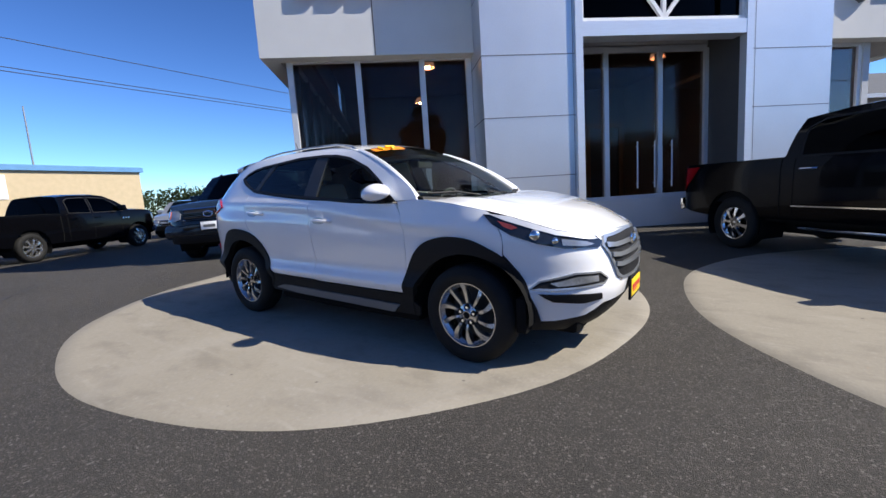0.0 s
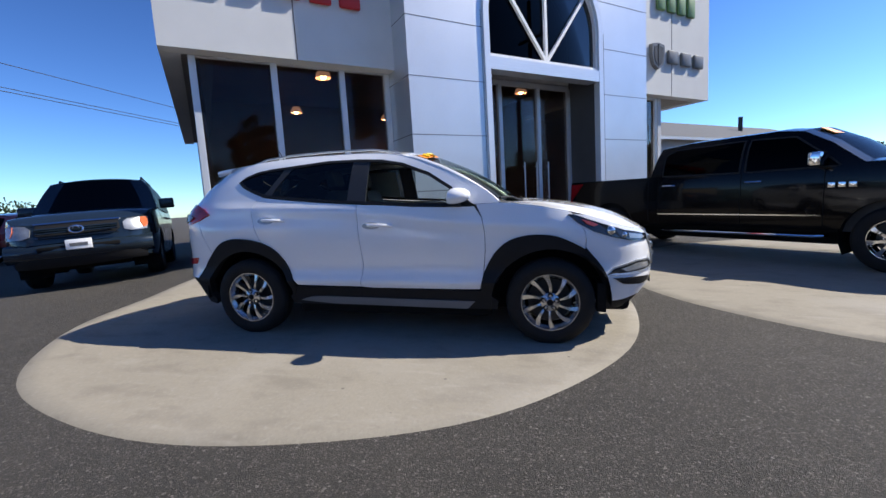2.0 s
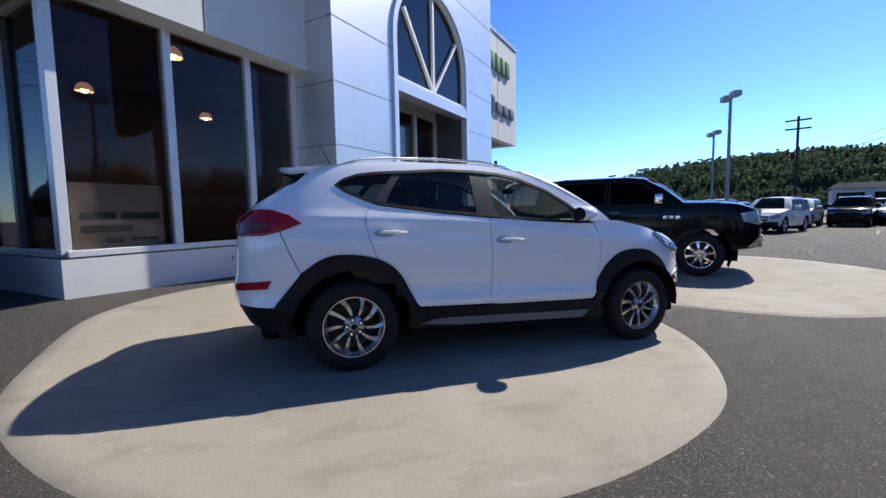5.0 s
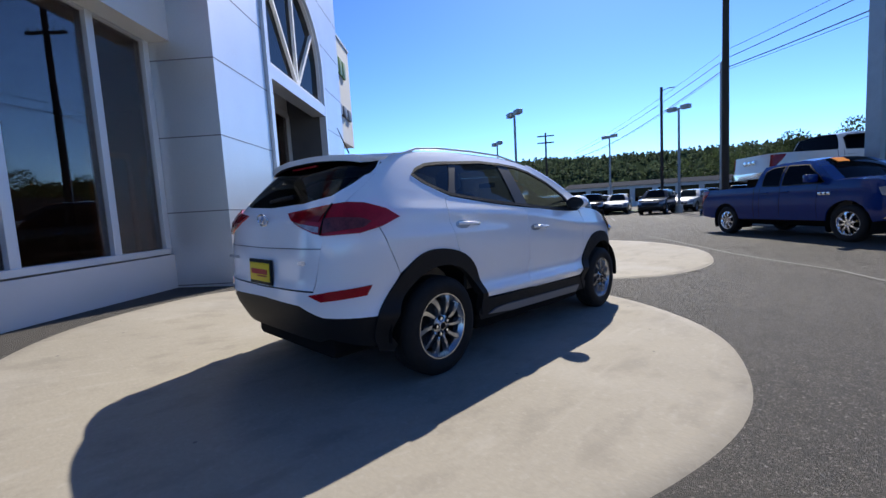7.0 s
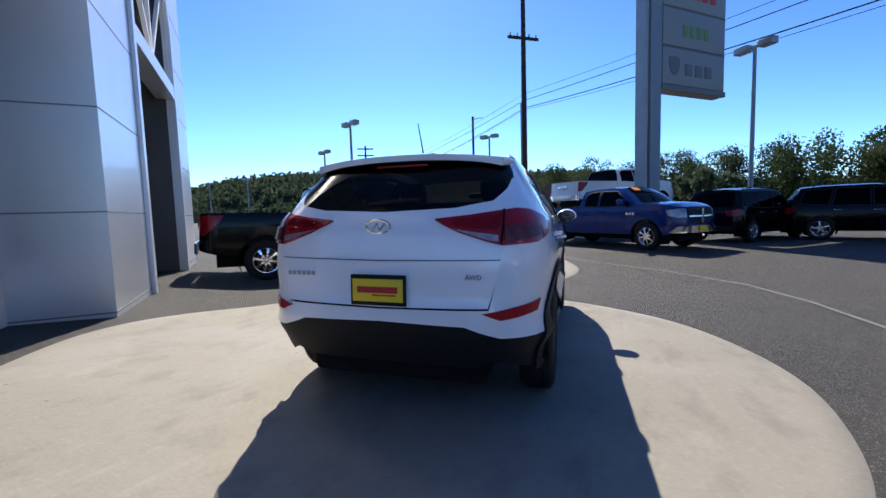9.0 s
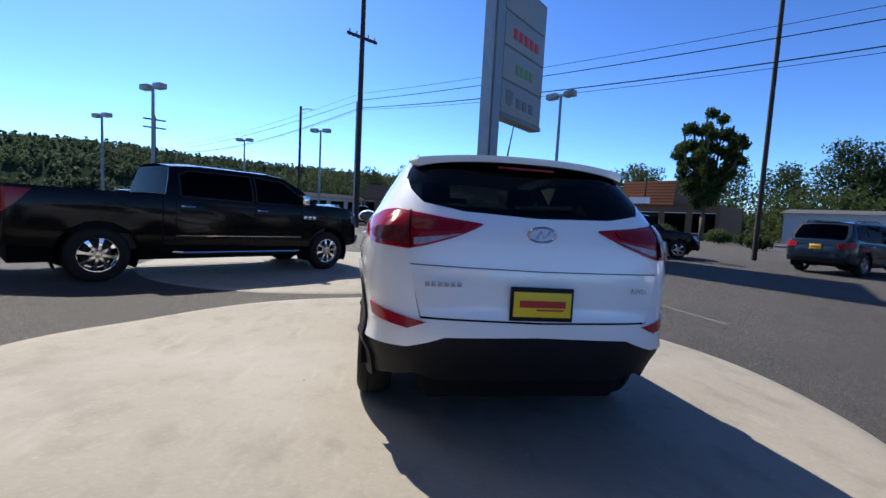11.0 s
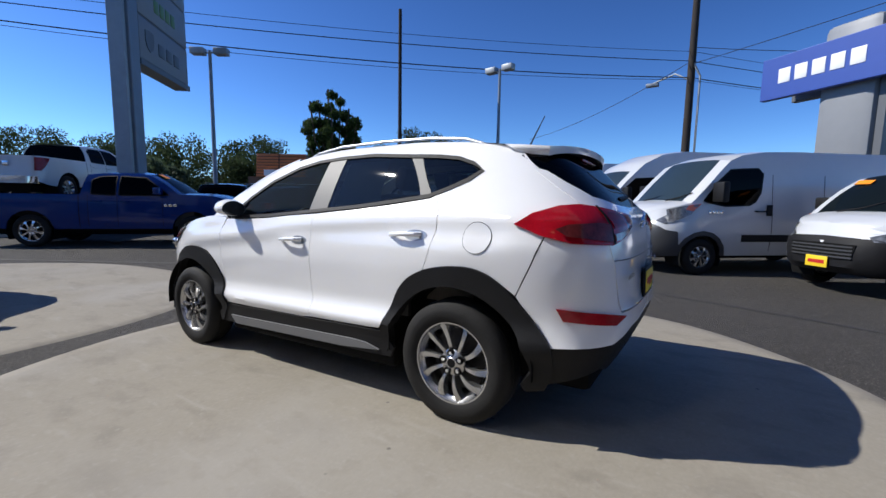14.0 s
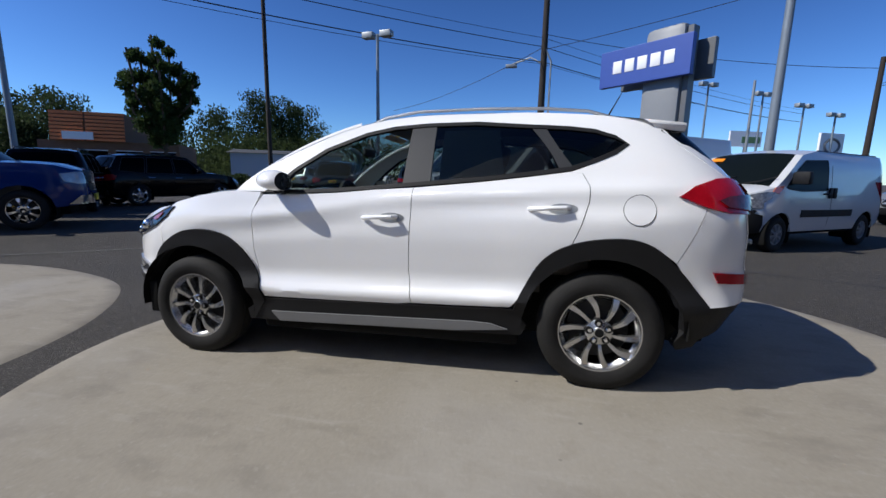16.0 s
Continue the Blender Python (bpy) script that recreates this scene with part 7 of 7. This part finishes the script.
# ---- far buildings ----
def shed(name, x, y, a, L, D, h, wall_m, label, roof_m=None, roof_h=0.0, windows=0):
    t = thing(name, pose(x, y, 0, 0, 0, a), label, "building")
    part("wall", box(0, L, 0, D, -0.2, h), wall_m, t, smooth=False)
    if roof_m:
        o = 0.5
        bm = bmesh.new()
        lo = [bm.verts.new(p) for p in ((-o, -o, h), (L + o, -o, h), (L + o, D + o, h), (-o, D + o, h))]
        hi = [bm.verts.new(p) for p in ((0.4, 0.4, h + roof_h), (L - 0.4, 0.4, h + roof_h), (L - 0.4, D - 0.4, h + roof_h), (0.4, D - 0.4, h + roof_h))]
        bm.faces.new(lo[::-1])
        bm.faces.new(hi)
        for i in range(4):
            bm.faces.new((lo[i], lo[(i + 1) % 4], hi[(i + 1) % 4], hi[i]))
        bmesh.ops.recalc_face_normals(bm, faces=bm.faces)
        part("roof", bm, roof_m, t, smooth=False)
    for k in range(windows):
        w = L / windows
        wi = part("window", box(k * w + 0.4, k * w + w - 0.4, -0.05, 0.05, 0.8, min(h - 0.5, 3.2)), M_TINT, t, "dark window")
        part("window_sill", box(k * w + 0.35, k * w + w - 0.35, -0.08, 0.02, 0.72, 0.8), M_ALU, wi, smooth=False)
        part("window_head", box(k * w + 0.35, k * w + w - 0.35, -0.08, 0.02, min(h - 0.5, 3.2), min(h - 0.5, 3.2) + 0.08), M_ALU, wi, smooth=False)
    return t


tb = shed("building", -32.9, -7.05, 98.7, 18, 12, 4.4, M_TANWALL, "tan block building with a blue roof edge")
part("roof_trim", box(-0.2, 18.2, -0.2, 12.2, 4.4, 4.75), M_BLUETRIM, tb, "blue roof trim", smooth=False)
part("wall_panel", box(8.0, 10.2, -0.06, 0.0, 2.6, 4.1), M_WHITELETTER, tb, "white wall panel", smooth=False)
ob = shed("restaurant", 51, -31.8, 213, 13, 10, 4.2, M_BROWNWALL, "low brown restaurant with a slatted orange mansard roof", None, 0, 4)
for a, b in ((1.4, 4.3), (4.5, 8.0)):
    for k in range(8):
        z = 4.2 + 0.39 * k
        part("roof_slat", box(a, b, -0.7 + 0.05 * k, -0.55 + 0.05 * k, z, z + 0.28), M_ORANGEROOF, ob, "orange slatted roof edge", smooth=False)
part("roof", box(1.45, 7.95, -0.25, 9.8, 4.2, 7.25), M_BROWNWALL, ob, smooth=False)
part("sign_board", box(2.5, 5.2, -0.85, -0.72, 4.3, 5.1), M_WHITELETTER, ob, "white sign board", smooth=False)
shed("building", 70, 3.5, -95, 18, 10, 3.6, M_BROWNWALL, "long low brown building across the road", M_BROWNWALL, 2.4, 8)
shed("building", 43.4, -51.3, 213, 16, 8, 4.0, M_PALEWALL, "long low white building behind the parked cars", M_ROOFGREY, 0.5, 0)
shed("building", 62, 30, -60, 30, 12, 3.4, M_PALEWALL, "long low pale sales building beyond the car lot", M_ROOFGREY, 0.7, 9)
shed("building", -21.5, -49, 200, 9, 6, 3.6, M_PALEWALL, "pale shop front with a green sign", None, 0, 3)
t = thing("shop_sign", pose(-24, -52.3, 0, 0, 0, 20), "green and white shop sign board on posts", "sign")
part("post", tube((0.5, 0, -0.1), (0.5, 0, 5.4), 0.1), M_STEELPOLE, t)
part("board", box(-1.5, 2.5, -0.1, 0.1, 5.2, 6.9), M_WHITELETTER, t, smooth=False)
part("board_print", box(-1.3, 1.0, 0.1, 0.12, 5.6, 6.3), M_GREEN, t, "green unreadable print bar", smooth=False)
t = thing("road_sign", pose(-30.3, -49.3, 0, 0, 0, 28), "white sign board with a dark oval ring on a post", "sign")
part("post", tube((0, 0, -0.1), (0, 0, 4.0), 0.14), M_STEELPOLE, t)
part("board", box(-1.7, 1.7, -0.12, 0.12, 3.8, 6.4, 0.03), M_WHITELETTER, t, smooth=False)
part("emblem", ellipse(bmesh.new(), (0, 0.14, 5.1), (1, 0, 0), (0, 0, 1), 1.05, 0.7, 0.13), M_GREYLETTER, t, "dark oval ring")


# ---- trees ----
def leaf_cloud(clumps, seed, n_per, size, tri=False):
    """Many small leaf cards scattered about clump centres (x, y, z, radius)."""
    rng = random.Random(seed)
    vs, fs = [], []
    for cx, cy, cz, cr in clumps:
        for _ in range(n_per):
            while True:
                d = Vector((rng.uniform(-1, 1), rng.uniform(-1, 1), rng.uniform(-1, 1)))
                if 0.3 < d.length < 1:
                    break
            d = d * (0.55 + 0.45 * rng.random()) * cr
            d.z *= 0.85
            s = size * rng.uniform(0.6, 1.3)
            q = Euler((rng.uniform(0, 6.3), rng.uniform(0, 6.3), rng.uniform(0, 6.3))).to_matrix()
            k = len(vs)
            c = Vector((cx, cy, cz)) + d
            vs += [c + q @ Vector(p) for p in ((-s, 0, 0), (0, -s * 0.55, 0.1 * s), (s, 0, 0), (0, s * 0.55, 0.1 * s))]
            fs.append((k, k + 1, k + 2, k + 3))
    me = bpy.data.meshes.new("crown")
    me.from_pydata(vs, [], fs)
    return me


def tree(name, x, y, h, spread, seed, label, columns, leaf=0.16, n_per=90, material=None, trunk_h=0.25, puff=0.38):
    rng = random.Random(seed)
    t = thing(name, pose(x, y, 0, 0, 0, rng.uniform(0, 360)), label, "tree")
    bm = bmesh.new()
    add_path(bm, [(0, 0, -0.2), (0.05, 0.02, h * trunk_h * 0.6), (0, 0.05, h * trunk_h), (0.1, 0, h * 0.55)], h * 0.018, 8)
    clumps = []
    for k in range(columns):
        a = 2 * math.pi * k / columns + rng.uniform(-0.4, 0.4)
        rr = spread * rng.uniform(0.25, 1.0)
        hz = h * rng.uniform(0.72, 1.0) * (1 - 0.22 * rr / spread)
        base = h * trunk_h * rng.uniform(0.8, 1.3)
        tip = Vector((rr * math.cos(a), rr * math.sin(a), hz))
        low = Vector((0, 0, base))
        mid = low.lerp(tip, 0.45) + Vector((0.35 * rr * math.cos(a), 0.35 * rr * math.sin(a), 0))
        add_path(bm, [low, mid, tip], h * 0.007, 5)
        m = max(4, int((hz - base) / (h * 0.09)))
        for i in range(m):
            f = (i + 0.6) / m
            p = low.lerp(mid, f * 2) if f < 0.5 else mid.lerp(tip, f * 2 - 1)
            clumps.append((p.x + rng.uniform(-0.1, 0.1) * spread, p.y + rng.uniform(-0.1, 0.1) * spread, p.z, spread * (puff - 0.34 * puff * f) * rng.uniform(0.8, 1.25)))
    part("trunk", bm, M_BARK, t)
    me = leaf_cloud(clumps, seed + 7, n_per, leaf)
    me.materials.append(material or M_LEAF)
    o = new("crown", me)
    o.parent = t
    return t


tree("tree", 37.5, -34.5, 16.4, 3.9, 3, "tall upright maple with dense dark green leaves", 17, 0.17, 300, M_MAPLE, puff=0.3)


def woods(name, stretch, label, material, seed, n, h, r, leaf, per, cat="trees"):
    """A belt of trees along (x, y, base, top) points, as one far mass of leaf clumps on stems."""
    rng = random.Random(seed)
    clumps = []
    seg = [(Vector(a), Vector(b)) for a, b in zip(stretch, stretch[1:])]
    for k in range(n):
        a, b = seg[int(k / n * len(seg))]
        f = (k / n * len(seg)) % 1
        p = a.lerp(b, f)
        tall = p.w * rng.uniform(0.72, 1.05)
        px, py = p.x + rng.uniform(-r, r) * 1.5, p.y + rng.uniform(-r, r) * 1.5
        m = max(3, int(tall / (r * 0.9)))
        for i in range(m):
            g = (i + 0.5) / m
            w = r * (1 - 0.75 * g) if h == "conifer" else r * (0.75 + 0.35 * math.sin(g * math.pi))
            clumps.append((px + rng.uniform(-0.4, 0.4) * w, py + rng.uniform(-0.4, 0.4) * w, p.z + tall * g, w))
    me = leaf_cloud(clumps, seed + 1, per, leaf)
    me.materials.append(material)
    ob = new(name, me)
    return tagged(ob, label, cat, kind="stuff")


def ridge():
    """Wooded hill sides far beyond the lot."""
    rng = random.Random(5)
    prof = curve((-60, 6), (-35, 9), (-15, 14), (0, 26), (12, 28), (22, 29), (30, 31), (42, 27), (50, 17), (60, 12), (75, 8))
    vs, fs = [], []
    n = 200
    for i in range(n + 1):
        a = -60 + 135 * i / n
        c, d = math.cos(radians(a)), math.sin(radians(a))
        for dist, k in ((215, -0.1), (245, 0.45), (275, 0.75), (300, 0.93), (330, 1.0), (400, 0.9)):
            vs.append((c * dist, d * dist, prof(a) * k + noise.noise((a * 0.15, dist * 0.02, 0)) * 1.6))
    for i in range(n):
        for j in range(5):
            k = i * 6 + j
            fs.append((k, k + 6, k + 7, k + 1))
    me = bpy.data.meshes.new("hill")
    me.from_pydata(vs, [], fs)
    me.polygons.foreach_set("use_smooth", [True] * len(fs))
    me.materials.append(M_HILL)
    tagged(new("hill", me), "far wooded green hillside", "hill", kind="structure")
    clumps = []
    for k in range(5200):
        a = rng.uniform(-60, 75)
        dist = rng.choice((225, 245, 260, 280, 300, 315, 330)) + rng.uniform(-8, 8)
        z = prof(a) * float(np.interp(dist, (215, 245, 275, 300, 330), (-0.1, 0.45, 0.75, 0.93, 1.0))) - 0.6
        t = rng.uniform(3.0, 6.5)
        c, d = math.cos(radians(a)), math.sin(radians(a))
        broad = rng.random() < 0.45
        for i in range(3):
            clumps.append((c * dist, d * dist, z + t * (0.2 + (0.2 if broad else 0.33) * i), (2.5 - 0.35 * i) if broad else (1.9 - 0.6 * i)))
    me = leaf_cloud(clumps, 6, 14, 0.8)
    me.materials.append(M_LEAF2)
    tagged(new("hill_trees", me), "dark conifers standing along the far ridge", "trees", kind="stuff")


ridge()
woods("tree_belt", [(92, 16, 0, 10), (94, -4, 0, 11.5), (88, -20, 0, 12), (76, -27, 0, 10.5), (66, -37, 0, 9.5), (64, -46, 0, 9.5)], "belt of leafy green trees across the road", M_LEAF, 11, 78, "leaf", 2.8, 0.22, 230)
woods("tree_belt", [(82, -38, 0, 12), (76, -50, 0, 13.5), (70, -70, 0, 13), (64, -84, 0, 19.5), (58, -90, 0, 18), (54, -93, 0, 15)], "tall dark trees behind the restaurant", M_LEAF, 12, 56, "leaf", 3.2, 0.28, 210)
woods("hedge", [(50, -44, 0, 6), (56, -70, 0, 9), (50, -88, 0, 10), (38, -92, 0, 10), (20, -92, 0, 9), (-10, -95, 0, 7)], "wild green scrub and bushes along the field", M_LEAF3, 13, 60, "leaf", 3.2, 0.3, 140)
woods("tree_belt", [(-60, 34, 0, 4), (-70, 20, 0, 4.6), (-75, 0, 0, 4.2), (-70, -30, 0, 4.4), (-55, -60, 0, 5)], "low line of far green trees", M_LEAF, 14, 80, "leaf", 2.2, 0.22, 150)
for x, y, r, seed in ((30.5, -30.5, 1.0, 1), (33.5, -33, 1.0, 2), (27, -30, 0.9, 3), (35, -28, 1.2, 4), (22, -26, 0.8, 5)):
    t = thing("bush", pose(x, y, 0), "clipped round green bush by the road", "bush", "clipped bushes")
    me = leaf_cloud([(0, 0, r * 0.75, r), (0.4 * r, 0.3 * r, r * 0.7, r * 0.8), (-0.4 * r, -0.2 * r, r * 0.7, r * 0.8)], 40 + seed, 420, 0.1)
    me.materials.append(M_LEAF3)
    o = new("foliage", me)
    o.parent = t
    part("stem", tube((0, 0, -0.1), (0, 0, r * 0.8), 0.05, n=6), M_BARK, t)
tree("tree", 24, -8.5, 4.2, 1.8, 21, "dark rounded garden tree behind the pylon", 10, 0.14, 110, M_LEAF2, 0.15)
